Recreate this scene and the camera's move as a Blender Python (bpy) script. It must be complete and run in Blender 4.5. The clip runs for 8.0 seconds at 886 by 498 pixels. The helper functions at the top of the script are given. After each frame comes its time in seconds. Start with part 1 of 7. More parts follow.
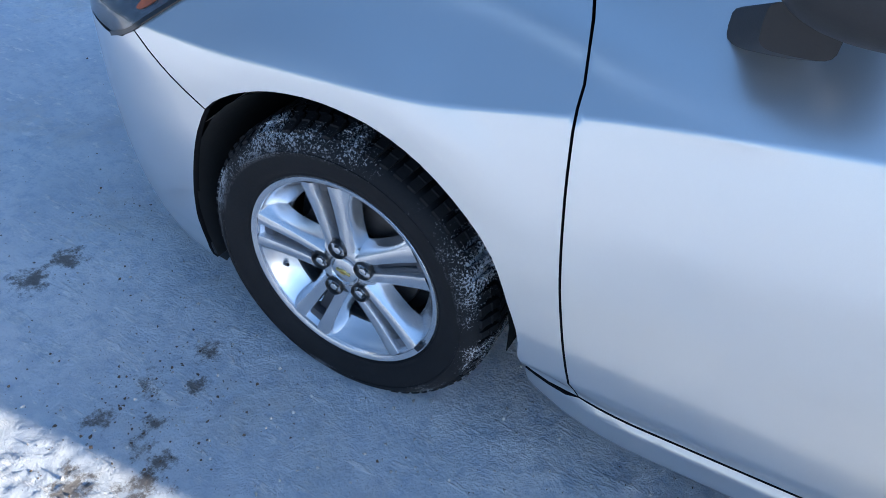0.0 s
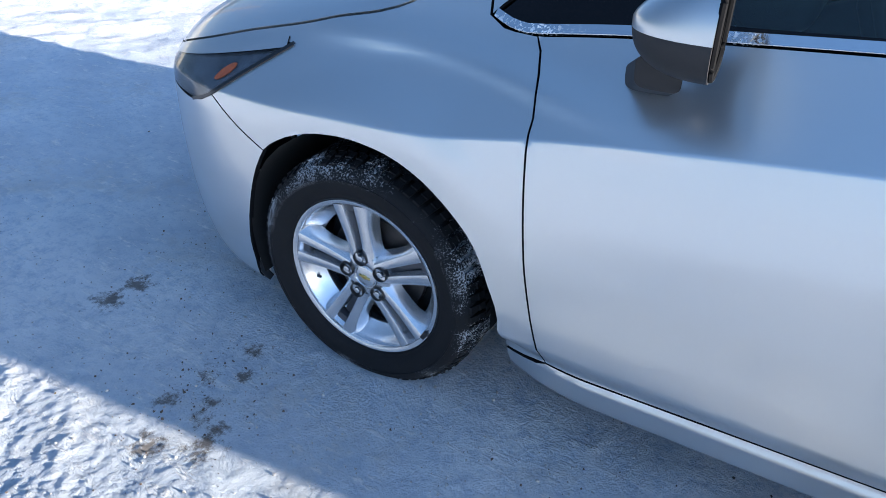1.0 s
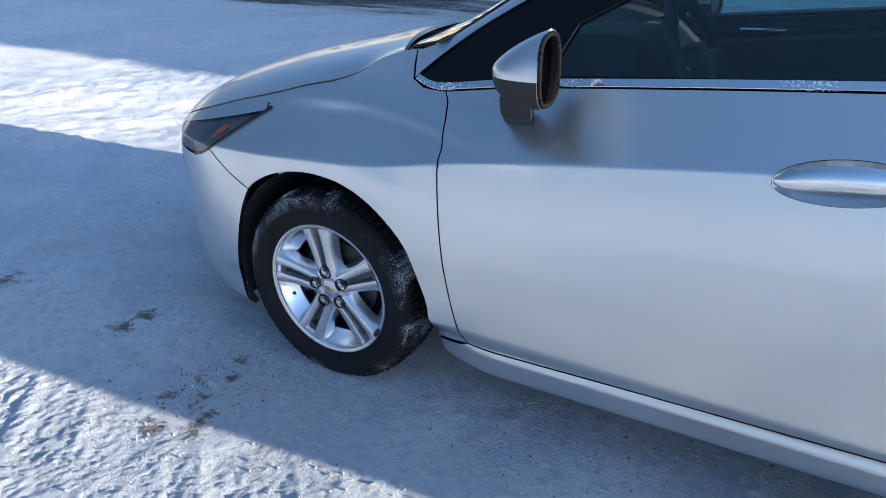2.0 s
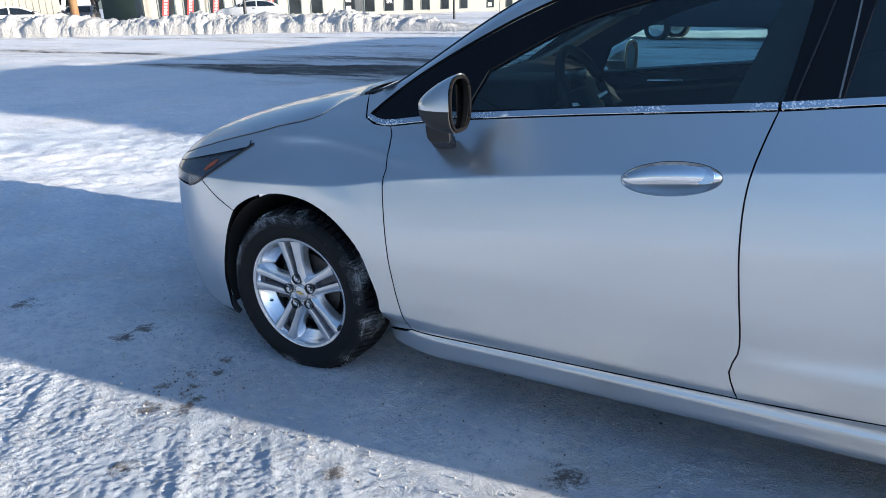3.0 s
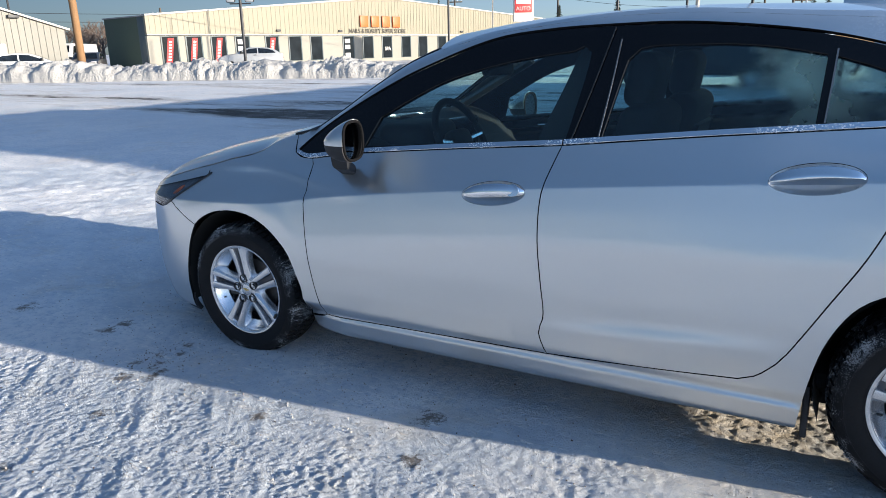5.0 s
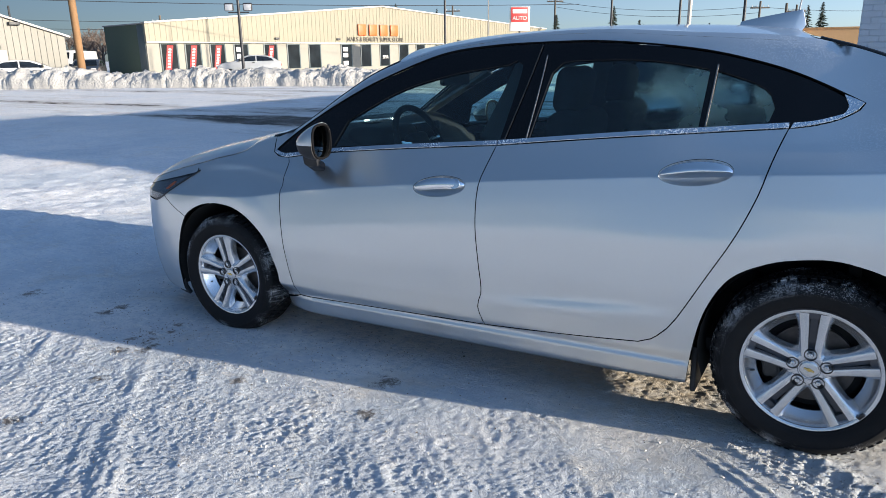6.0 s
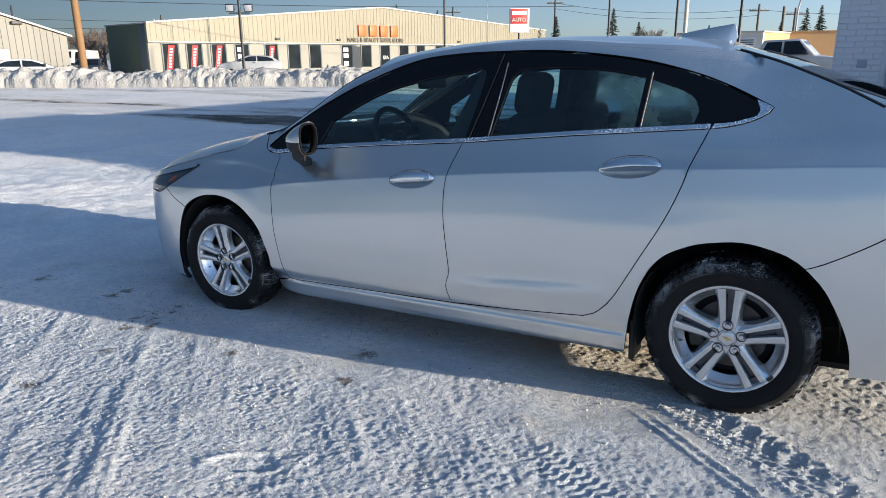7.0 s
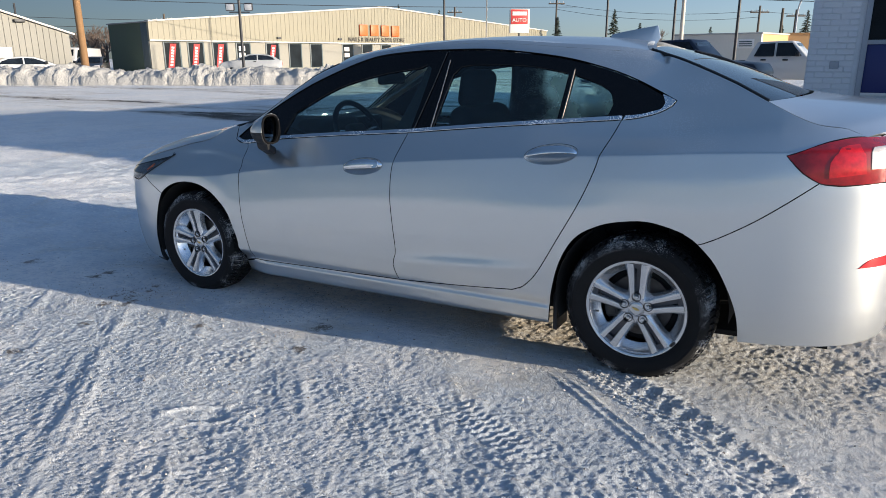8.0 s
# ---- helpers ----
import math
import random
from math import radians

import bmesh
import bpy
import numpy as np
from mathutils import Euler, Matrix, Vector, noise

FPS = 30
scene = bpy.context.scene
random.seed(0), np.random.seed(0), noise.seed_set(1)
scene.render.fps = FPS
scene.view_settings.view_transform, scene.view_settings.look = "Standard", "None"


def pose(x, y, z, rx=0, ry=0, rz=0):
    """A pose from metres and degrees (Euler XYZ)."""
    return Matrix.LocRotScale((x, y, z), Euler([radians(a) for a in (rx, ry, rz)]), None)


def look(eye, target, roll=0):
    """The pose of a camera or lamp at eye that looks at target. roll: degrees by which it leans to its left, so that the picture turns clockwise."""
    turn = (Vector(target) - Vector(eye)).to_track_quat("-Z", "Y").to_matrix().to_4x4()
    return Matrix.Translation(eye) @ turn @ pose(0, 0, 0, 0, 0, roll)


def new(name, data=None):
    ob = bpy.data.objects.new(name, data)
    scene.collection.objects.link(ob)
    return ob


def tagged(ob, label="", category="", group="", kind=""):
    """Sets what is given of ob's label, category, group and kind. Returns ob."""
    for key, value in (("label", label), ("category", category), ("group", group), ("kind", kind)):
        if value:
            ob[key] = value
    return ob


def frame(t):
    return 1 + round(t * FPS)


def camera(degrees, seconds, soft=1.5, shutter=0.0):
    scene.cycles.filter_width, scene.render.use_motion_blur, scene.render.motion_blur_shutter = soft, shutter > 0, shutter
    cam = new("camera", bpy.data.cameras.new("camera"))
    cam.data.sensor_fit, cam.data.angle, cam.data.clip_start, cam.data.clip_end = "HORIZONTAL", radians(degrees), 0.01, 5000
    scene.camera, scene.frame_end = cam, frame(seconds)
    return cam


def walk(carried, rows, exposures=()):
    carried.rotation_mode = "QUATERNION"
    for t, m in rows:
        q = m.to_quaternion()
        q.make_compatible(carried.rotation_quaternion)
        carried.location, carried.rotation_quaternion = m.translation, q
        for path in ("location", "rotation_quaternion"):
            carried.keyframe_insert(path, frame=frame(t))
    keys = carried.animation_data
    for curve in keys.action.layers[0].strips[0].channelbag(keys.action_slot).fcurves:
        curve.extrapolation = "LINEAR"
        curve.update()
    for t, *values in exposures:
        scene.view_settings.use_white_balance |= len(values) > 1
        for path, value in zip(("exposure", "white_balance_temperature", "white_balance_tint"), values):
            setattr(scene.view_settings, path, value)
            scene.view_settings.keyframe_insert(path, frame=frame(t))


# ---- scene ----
import mathutils

cam = camera(65.3, 8.0, 0.7)
PATH = [
    (0, (0.639, -0.786, 1.152), (-0.089, 0.566, -0.129), 2.9),
    (0.5, (0.758, -0.893, 1.209), (-0.031, 0.508, 0.019), 2.4),
    (1, (0.874, -1.101, 1.244), (0.02, 0.342, 0.155), 1.2),
    (1.5, (1.097, -1.256, 1.251), (0.189, 0.241, 0.285), 0.3),
    (1.7, (1.18, -1.314, 1.256), (0.257, 0.207, 0.343), 0.0),
    (2.8, (1.536, -1.713, 1.27), (0.583, -0.105, 0.557), -1.4),
    (3, (1.644, -1.754, 1.254), (0.69, -0.131, 0.579), -1.2),
    (3.5, (1.784, -1.868, 1.3), (0.833, -0.232, 0.651), -1.6),
    (4, (1.929, -2.016, 1.321), (0.975, -0.369, 0.707), -1.5),
    (4.5, (2.181, -2.071, 1.313), (1.22, -0.42, 0.721), -1.5),
    (4.7, (2.246, -2.098, 1.32), (1.277, -0.446, 0.742), -1.3),
    (5.8, (2.625, -2.384, 1.32), (1.654, -0.721, 0.781), -0.8),
    (6, (2.704, -2.425, 1.339), (1.734, -0.76, 0.801), -0.8),
    (6.5, (2.832, -2.552, 1.336), (1.864, -0.886, 0.803), -0.7),
    (7, (2.992, -2.665, 1.366), (2.022, -1.0, 0.83), -0.5),
    (7.5, (3.245, -2.689, 1.348), (2.272, -1.027, 0.809), -0.4),
    (8, (3.384, -2.798, 1.354), (2.409, -1.136, 0.818), -0.2),
]
EXPOSURES = [(0, 2.12, 6000, 10), (1.5, 1.78, 6050, 10), (3.5, 1.42, 6200, 10), (4.5, 1.28, 6250, 10), (6.5, 1.18, 6400, 10), (8, 0.93, 6550, 10)]
walk(cam, [(t, look(eye, target, roll)) for t, eye, target, roll in PATH], EXPOSURES)

# ---- world, sun, exposure ----
SUN_AZ, SUN_EL = radians(6.4), radians(10.0)
world = bpy.data.worlds.new("winter_sky")
scene.world = world
world.use_nodes = True
wn = world.node_tree.nodes
sky = wn.new("ShaderNodeTexSky")
sky.sky_type, sky.sun_disc = "NISHITA", False
sky.sun_elevation, sky.sun_rotation = SUN_EL, radians(90.0) - SUN_AZ
sky.air_density, sky.dust_density, sky.ozone_density = 0.6, 0.6, 1.8
wn["Background"].inputs["Strength"].default_value = 0.185
# thin winter haze: pale low down, blue higher up
haze = wn.new("ShaderNodeMix")
haze.data_type = "RGBA"
haze.inputs["Factor"].default_value = 0.5
world.node_tree.links.new(sky.outputs[0], haze.inputs[6])
# the sky brightens towards the low sun and deepens away from it
SUN_DIR = Vector((math.cos(SUN_EL) * math.cos(SUN_AZ), math.cos(SUN_EL) * math.sin(SUN_AZ), math.sin(SUN_EL)))
sky_way, sunward, glow, graded = wn.new("ShaderNodeTexCoord"), wn.new("ShaderNodeVectorMath"), wn.new("ShaderNodeMapRange"), wn.new("ShaderNodeVectorMath")
height, layers = wn.new("ShaderNodeSeparateXYZ"), wn.new("ShaderNodeValToRGB")
layers.color_ramp.elements.new(0.25)
for e, (p, c) in zip(layers.color_ramp.elements, ((0.0, (0.98, 1.16, 1.42)), (0.25, (0.60, 1.04, 1.80)), (0.7, (0.45, 0.86, 1.55)))):
    e.position, e.color = p, (*c, 1.0)
world.node_tree.links.new(sky_way.outputs["Generated"], height.inputs[0])
world.node_tree.links.new(height.outputs["Z"], layers.inputs["Fac"])
world.node_tree.links.new(layers.outputs["Color"], haze.inputs[7])
sunward.operation, graded.operation = "DOT_PRODUCT", "SCALE"
sunward.inputs[1].default_value = SUN_DIR
glow.inputs["From Min"].default_value, glow.inputs["To Min"].default_value, glow.inputs["To Max"].default_value = -1.0, 0.12, 1.3
world.node_tree.links.new(sky_way.outputs["Generated"], sunward.inputs[0])
world.node_tree.links.new(sunward.outputs["Value"], glow.inputs["Value"])
world.node_tree.links.new(haze.outputs[2], graded.inputs[0])
world.node_tree.links.new(glow.outputs["Result"], graded.inputs["Scale"])
world.node_tree.links.new(graded.outputs["Vector"], wn["Background"].inputs["Color"])
sun = new("sun", bpy.data.lights.new("sun", "SUN"))
sun.data.energy, sun.data.angle, sun.data.color = 4.45, radians(0.6), (1.0, 0.875, 0.70)
sun.matrix_world = look(SUN_DIR * 60, (0, 0, 0))


# ---- materials ----
def shader(name):
    m = bpy.data.materials.new(name)
    m.use_nodes = True
    return m, m.node_tree.nodes, m.node_tree.links, m.node_tree.nodes["Principled BSDF"]


def coords(nodes, links, scale, kind="Object"):
    tex, mapping = nodes.new("ShaderNodeTexCoord"), nodes.new("ShaderNodeMapping")
    links.new(tex.outputs[kind], mapping.inputs["Vector"])
    mapping.inputs["Scale"].default_value = scale if isinstance(scale, tuple) else (scale, scale, scale)
    return mapping.outputs["Vector"]


def noise_node(nodes, links, vector, scale, detail=4.0, rough=0.55):
    n = nodes.new("ShaderNodeTexNoise")
    n.inputs["Scale"].default_value, n.inputs["Detail"].default_value, n.inputs["Roughness"].default_value = scale, detail, rough
    links.new(vector, n.inputs["Vector"])
    return n.outputs["Fac"]


def ramp(nodes, links, value, stops):
    r = nodes.new("ShaderNodeValToRGB")
    while len(r.color_ramp.elements) < len(stops):
        r.color_ramp.elements.new(0.5)
    for e, (p, c) in zip(r.color_ramp.elements, stops):
        e.position, e.color = p, (*c, 1.0) if len(c) == 3 else c
    links.new(value, r.inputs["Fac"])
    return r.outputs["Color"]


def blend(nodes, links, fac, a, b):
    m = nodes.new("ShaderNodeMix")
    m.data_type = "RGBA"
    links.new(fac, m.inputs["Factor"])
    for sock, v in ((m.inputs[6], a), (m.inputs[7], b)):
        if isinstance(v, tuple):
            sock.default_value = (*v, 1.0)
        else:
            links.new(v, sock)
    return m.outputs[2]


def bump(nodes, links, height, p, strength, distance):
    b = nodes.new("ShaderNodeBump")
    b.inputs["Strength"].default_value, b.inputs["Distance"].default_value = strength, distance
    links.new(height, b.inputs["Height"])
    links.new(b.outputs["Normal"], p.inputs["Normal"])
    return b


def plain(name, color, rough=0.5, metal=0.0, vary=0.12, scale=8.0, relief=0.0, coat=0.0, fine=60.0):
    """A surface with two scales of variation in colour and roughness, and a fine relief."""
    m, nodes, links, p = shader(name)
    v = coords(nodes, links, 1.0)
    big, small = noise_node(nodes, links, v, scale), noise_node(nodes, links, v, fine, 3.0)
    lo, hi = tuple(c * (1 - vary) for c in color), tuple(min(1.0, c * (1 + vary)) for c in color)
    c1 = ramp(nodes, links, big, [(0.3, lo), (0.7, hi)])
    c2 = ramp(nodes, links, small, [(0.25, lo), (0.75, hi)])
    half = nodes.new("ShaderNodeValue")
    half.outputs[0].default_value = 0.4
    links.new(blend(nodes, links, half.outputs[0], c1, c2), p.inputs["Base Color"])
    p.inputs["Metallic"].default_value = metal
    r = nodes.new("ShaderNodeMapRange")
    r.inputs["To Min"].default_value, r.inputs["To Max"].default_value = max(0.0, rough * 0.85), min(1.0, rough * 1.15)
    links.new(big, r.inputs["Value"])
    links.new(r.outputs["Result"], p.inputs["Roughness"])
    p.inputs["Coat Weight"].default_value = coat
    p.inputs["Coat Roughness"].default_value = 0.06
    if relief:
        bump(nodes, links, small, p, 0.6, relief)
    return m


def car_paint(name, color, metal=0.55, rough=0.32):
    """Metallic paint under clear coat, with flakes, road film and a few dull smears."""
    m, nodes, links, p = shader(name)
    v = coords(nodes, links, 1.0)
    flake = noise_node(nodes, links, v, 900.0, 1.0)
    film = noise_node(nodes, links, coords(nodes, links, (0.35, 1.0, 1.6)), 3.0, 6.0, 0.65)
    c = ramp(nodes, links, flake, [(0.3, tuple(x * 0.985 for x in color)), (0.7, tuple(min(1, x * 1.015) for x in color))])
    dust = ramp(nodes, links, film, [(0.42, (0, 0, 0)), (0.85, (0.07, 0.07, 0.07))])
    links.new(blend(nodes, links, dust, c, (0.5, 0.49, 0.47)), p.inputs["Base Color"])
    p.inputs["Metallic"].default_value = metal
    r = nodes.new("ShaderNodeMapRange")
    r.inputs["To Min"].default_value, r.inputs["To Max"].default_value = rough * 0.95, rough * 1.2
    links.new(film, r.inputs["Value"])
    links.new(r.outputs["Result"], p.inputs["Roughness"])
    p.inputs["Coat Weight"].default_value = 0.7
    p.inputs["Coat Roughness"].default_value = 0.05
    return m


def glass(name, color, rough=0.0, haze=0.0, along=None):
    m, nodes, links, p = shader(name)
    p.inputs["Base Color"].default_value = (*color, 1.0)
    p.inputs["Transmission Weight"].default_value = 1.0
    p.inputs["Roughness"].default_value, p.inputs["IOR"].default_value = rough, 1.45
    if haze:
        v = coords(nodes, links, 1.0)
        n = noise_node(nodes, links, v, 6.0, 5.0)
        r = nodes.new("ShaderNodeMapRange")
        r.inputs["From Min"].default_value, r.inputs["From Max"].default_value = 0.35, 0.65
        r.inputs["To Max"].default_value = haze
        links.new(n, r.inputs["Value"])
        out = r.outputs["Result"]
        if along:
            sep, far = nodes.new("ShaderNodeSeparateXYZ"), nodes.new("ShaderNodeMapRange")
            links.new(v, sep.inputs[0])
            links.new(sep.outputs["X"], far.inputs["Value"])
            far.inputs["From Min"].default_value, far.inputs["From Max"].default_value = along
            mul = nodes.new("ShaderNodeMath")
            mul.operation = "MULTIPLY"
            links.new(out, mul.inputs[0])
            links.new(far.outputs["Result"], mul.inputs[1])
            out = mul.outputs[0]
        links.new(out, p.inputs["Roughness"])
    return m


M = {}
M["paint"] = car_paint("silver_paint", (0.64, 0.66, 0.67), 0.9, 0.29)
M["black"] = plain("black_trim", (0.008, 0.008, 0.009), 0.35, vary=0.2, coat=0.2)
M["gloss_black"] = plain("gloss_black", (0.003, 0.003, 0.004), 0.15, vary=0.2)
M["gloss_black"].node_tree.nodes["Principled BSDF"].inputs["Specular IOR Level"].default_value = 0.3
M["seam"] = plain("seam_shadow_black", (0.006, 0.006, 0.007), 0.8, vary=0.3)
M["seam"].node_tree.nodes["Principled BSDF"].inputs["Specular IOR Level"].default_value = 0.1
M["liner"] = plain("wheel_liner", (0.006, 0.006, 0.006), 0.95, vary=0.3, relief=0.002)
M["plastic"] = plain("grey_black_plastic", (0.018, 0.018, 0.02), 0.6, vary=0.2, relief=0.0004, fine=300)
M["chrome"] = plain("chrome", (0.75, 0.77, 0.8), 0.1, 1.0, vary=0.05)
M["alloy"] = plain("wheel_alloy", (0.64, 0.65, 0.67), 0.25, 0.8, vary=0.08, scale=14, coat=0.3)
M["alloy_shade"] = plain("shaded_wheel_barrel", (0.07, 0.07, 0.075), 0.5, 0.6, vary=0.2, scale=12)
M["rubber"] = plain("tyre_rubber", (0.011, 0.011, 0.012), 0.75, vary=0.3, scale=20, relief=0.0006, fine=180)
M["slot"] = plain("slot_shade_grey", (0.10, 0.10, 0.11), 0.45, 0.6, vary=0.2, scale=12)
M["nut"] = plain("wheel_nut", (0.55, 0.56, 0.58), 0.25, 0.9, vary=0.1)
M["steel"] = plain("brake_steel", (0.09, 0.08, 0.075), 0.55, 0.7, vary=0.35, scale=18)
M["caliper"] = plain("caliper_iron", (0.06, 0.058, 0.055), 0.7, 0.4, vary=0.3, scale=20)
M["seat"] = plain("black_cloth", (0.016, 0.0165, 0.018), 0.9, vary=0.25, relief=0.001, fine=250)
M["seat"].node_tree.nodes["Principled BSDF"].inputs["Specular IOR Level"].default_value = 0.12
M["tan"] = plain("dusty_beige_trim", (0.22, 0.17, 0.10), 0.8, vary=0.2)
M["dash"] = plain("dashboard_plastic", (0.022, 0.023, 0.025), 0.65, vary=0.2, relief=0.0006, fine=220)
M["dash"].node_tree.nodes["Principled BSDF"].inputs["Specular IOR Level"].default_value = 0.2
M["lining"] = plain("grey_headlining", (0.26, 0.26, 0.25), 0.95, vary=0.1, relief=0.0006, fine=200)
M["side_glass"] = glass("tinted_side_glass", (0.64, 0.85, 0.84))
M["fog_glass"] = glass("fogged_side_glass", (0.58, 0.80, 0.80), haze=0.4)
M["half_fog_glass"] = glass("half_fogged_side_glass", (0.58, 0.80, 0.80), haze=0.4, along=(1.98, 2.22))
M["screen"] = glass("windscreen_glass", (0.82, 0.94, 0.91))
M["rear_screen"] = glass("rear_screen_glass", (0.06, 0.09, 0.09))
M["rear_screen"].node_tree.nodes["Principled BSDF"].inputs["IOR"].default_value = 1.30
M["dull_chrome"] = plain("dull_bright_edge", (0.30, 0.27, 0.24), 0.25, 0.9, vary=0.1)
M["mirror"] = plain("mirror_silver", (0.34, 0.37, 0.37), 0.02, 1.0, vary=0.01)
M["lens"] = glass("clear_lamp_lens", (0.95, 0.97, 1.0))
M["red_lens"] = plain("red_lamp_lens", (0.24, 0.002, 0.005), 0.14, vary=0.45, scale=18, coat=0.25)
M["red_deep"] = plain("red_reflector", (0.48, 0.006, 0.010), 0.14, vary=0.4, scale=45, coat=0.25)
M["amber"] = plain("amber_lamp", (0.62, 0.12, 0.02), 0.2, vary=0.3, scale=30, coat=0.6)
M["lamp_clear"] = plain("white_lamp_lens", (0.46, 0.43, 0.42), 0.15, vary=0.1, scale=30, coat=1.0)
M["lamp_inner"] = plain("lamp_reflector", (0.17, 0.175, 0.185), 0.22, 0.8, vary=0.7, scale=25)
M["gold"] = plain("gold_badge", (0.75, 0.55, 0.18), 0.25, 0.9, vary=0.1)


def frost_on(mat, low=0.5, high=0.62, spots=()):
    """Hoarfrost crystals in ragged patches on a copy of a glossy surface."""
    m = mat.copy()
    nodes, links, p = m.node_tree.nodes, m.node_tree.links, m.node_tree.nodes["Principled BSDF"]
    v = coords(nodes, links, 1.0)
    patch, grain = noise_node(nodes, links, v, 3.0, 3.0), noise_node(nodes, links, v, 160.0, 2.0)
    mul = nodes.new("ShaderNodeMath")
    mul.operation = "MULTIPLY"
    links.new(ramp(nodes, links, patch, [(low, (0, 0, 0)), (high, (1, 1, 1))]), mul.inputs[0])
    links.new(ramp(nodes, links, grain, [(0.52, (0, 0, 0)), (0.6, (1, 1, 1))]), mul.inputs[1])
    fac = mul.outputs[0]
    if spots:
        total = None
        for at, reach in spots:
            far, near = nodes.new("ShaderNodeVectorMath"), nodes.new("ShaderNodeMapRange")
            far.operation = "DISTANCE"
            squash = nodes.new("ShaderNodeVectorMath")
            squash.operation = "MULTIPLY"
            links.new(v, squash.inputs[0])
            squash.inputs[1].default_value = (0.6, 0.0, 1.3)
            links.new(squash.outputs["Vector"], far.inputs[0])
            far.inputs[1].default_value = (at[0] * 0.6, 0.0, at[1] * 1.3)
            links.new(far.outputs["Value"], near.inputs["Value"])
            near.inputs["From Min"].default_value, near.inputs["From Max"].default_value = reach, reach * 0.35
            if total is None:
                total = near.outputs["Result"]
            else:
                top = nodes.new("ShaderNodeMath")
                top.operation = "MAXIMUM"
                links.new(total, top.inputs[0])
                links.new(near.outputs["Result"], top.inputs[1])
                total = top.outputs[0]
        only = nodes.new("ShaderNodeMath")
        only.operation = "MULTIPLY"
        links.new(fac, only.inputs[0])
        links.new(total, only.inputs[1])
        thin = nodes.new("ShaderNodeMath")
        thin.operation = "MULTIPLY"
        links.new(only.outputs[0], thin.inputs[0])
        thin.inputs[1].default_value = 0.3
        fac = thin.outputs[0]
    old = p.inputs["Base Color"].links[0].from_socket
    links.new(blend(nodes, links, fac, old, (0.85, 0.88, 0.92)), p.inputs["Base Color"])
    dull = nodes.new("ShaderNodeMapRange")
    links.new(fac, dull.inputs["Value"])
    dull.inputs["To Min"].default_value, dull.inputs["To Max"].default_value = p.inputs["Metallic"].default_value, 0.0
    links.new(dull.outputs["Result"], p.inputs["Metallic"])
    bump(nodes, links, fac, p, 0.5, 0.001)
    return m


M["frost_chrome"] = frost_on(M["chrome"], 0.52, 0.66)
M["frost_paint"] = frost_on(M["paint"])
M["frost_side"] = frost_on(M["paint"], 0.30, 0.48, [((2.86, 1.03), 0.13), ((2.85, 1.20), 0.07), ((2.55, 1.34), 0.16), ((2.40, 1.02), 0.07)])


def salted_tyre(thresh):
    """Tyre rubber with salt and frozen slush stuck on shoulder and tread, clean near the rim."""
    m = M["rubber"].copy()
    m.name = "salted_tyre"
    nodes, links, p = m.node_tree.nodes, m.node_tree.links, m.node_tree.nodes["Principled BSDF"]
    v = coords(nodes, links, 1.0)
    sep, comb = nodes.new("ShaderNodeSeparateXYZ"), nodes.new("ShaderNodeCombineXYZ")
    links.new(v, sep.inputs[0])
    links.new(sep.outputs["X"], comb.inputs["X"])
    links.new(sep.outputs["Z"], comb.inputs["Z"])
    rad = nodes.new("ShaderNodeVectorMath")
    rad.operation = "LENGTH"
    links.new(comb.outputs[0], rad.inputs[0])
    band = nodes.new("ShaderNodeMapRange")
    band.inputs["From Min"].default_value, band.inputs["From Max"].default_value = 0.262, 0.303
    links.new(rad.outputs["Value"], band.inputs["Value"])
    patch, grain = noise_node(nodes, links, v, 7.0, 4.0), noise_node(nodes, links, v, 240.0, 4.0, 0.75)
    add = nodes.new("ShaderNodeMath")
    add.operation = "MULTIPLY_ADD"
    links.new(patch, add.inputs[0])
    add.inputs[1].default_value = 1.2
    links.new(grain, add.inputs[2])
    mul = nodes.new("ShaderNodeMath")
    mul.operation = "MULTIPLY"
    low = nodes.new("ShaderNodeMath")
    low.operation = "SUBTRACT"
    links.new(add.outputs[0], low.inputs[0])
    low.inputs[1].default_value = 0.5
    links.new(ramp(nodes, links, low.outputs[0], [(thresh, (0, 0, 0)), (thresh + 0.08, (1, 1, 1))]), mul.inputs[0])
    links.new(band.outputs["Result"], mul.inputs[1])
    old = p.inputs["Base Color"].links[0].from_socket
    links.new(blend(nodes, links, mul.outputs[0], old, (0.50, 0.51, 0.53)), p.inputs["Base Color"])
    p.inputs["Specular IOR Level"].default_value = 0.2
    return m


M["tyre"] = salted_tyre(0.66)
M["tread"] = salted_tyre(0.72)


# brown stains of grit: place and size
STAINS = ((-0.31, -0.12, 0.042), (-0.35, -0.26, 0.05), (-0.26, -0.21, 0.035), (-0.36, -0.37, 0.045), (-0.26, -0.32, 0.03), (-0.23, -0.37, 0.035), (-0.18, -0.38, 0.04),
          (-0.16, -0.44, 0.06), (-0.28, -0.50, 0.06), (-0.86, -0.17, 0.07), (-0.85, -0.08, 0.06), (0.52, -0.48, 0.05), (1.20, -0.46, 0.06), (-0.03, -1.16, 0.06), (-0.06, -0.76, 0.05), (-1.62, -0.17, 0.09), (1.11, -0.20, 0.08))


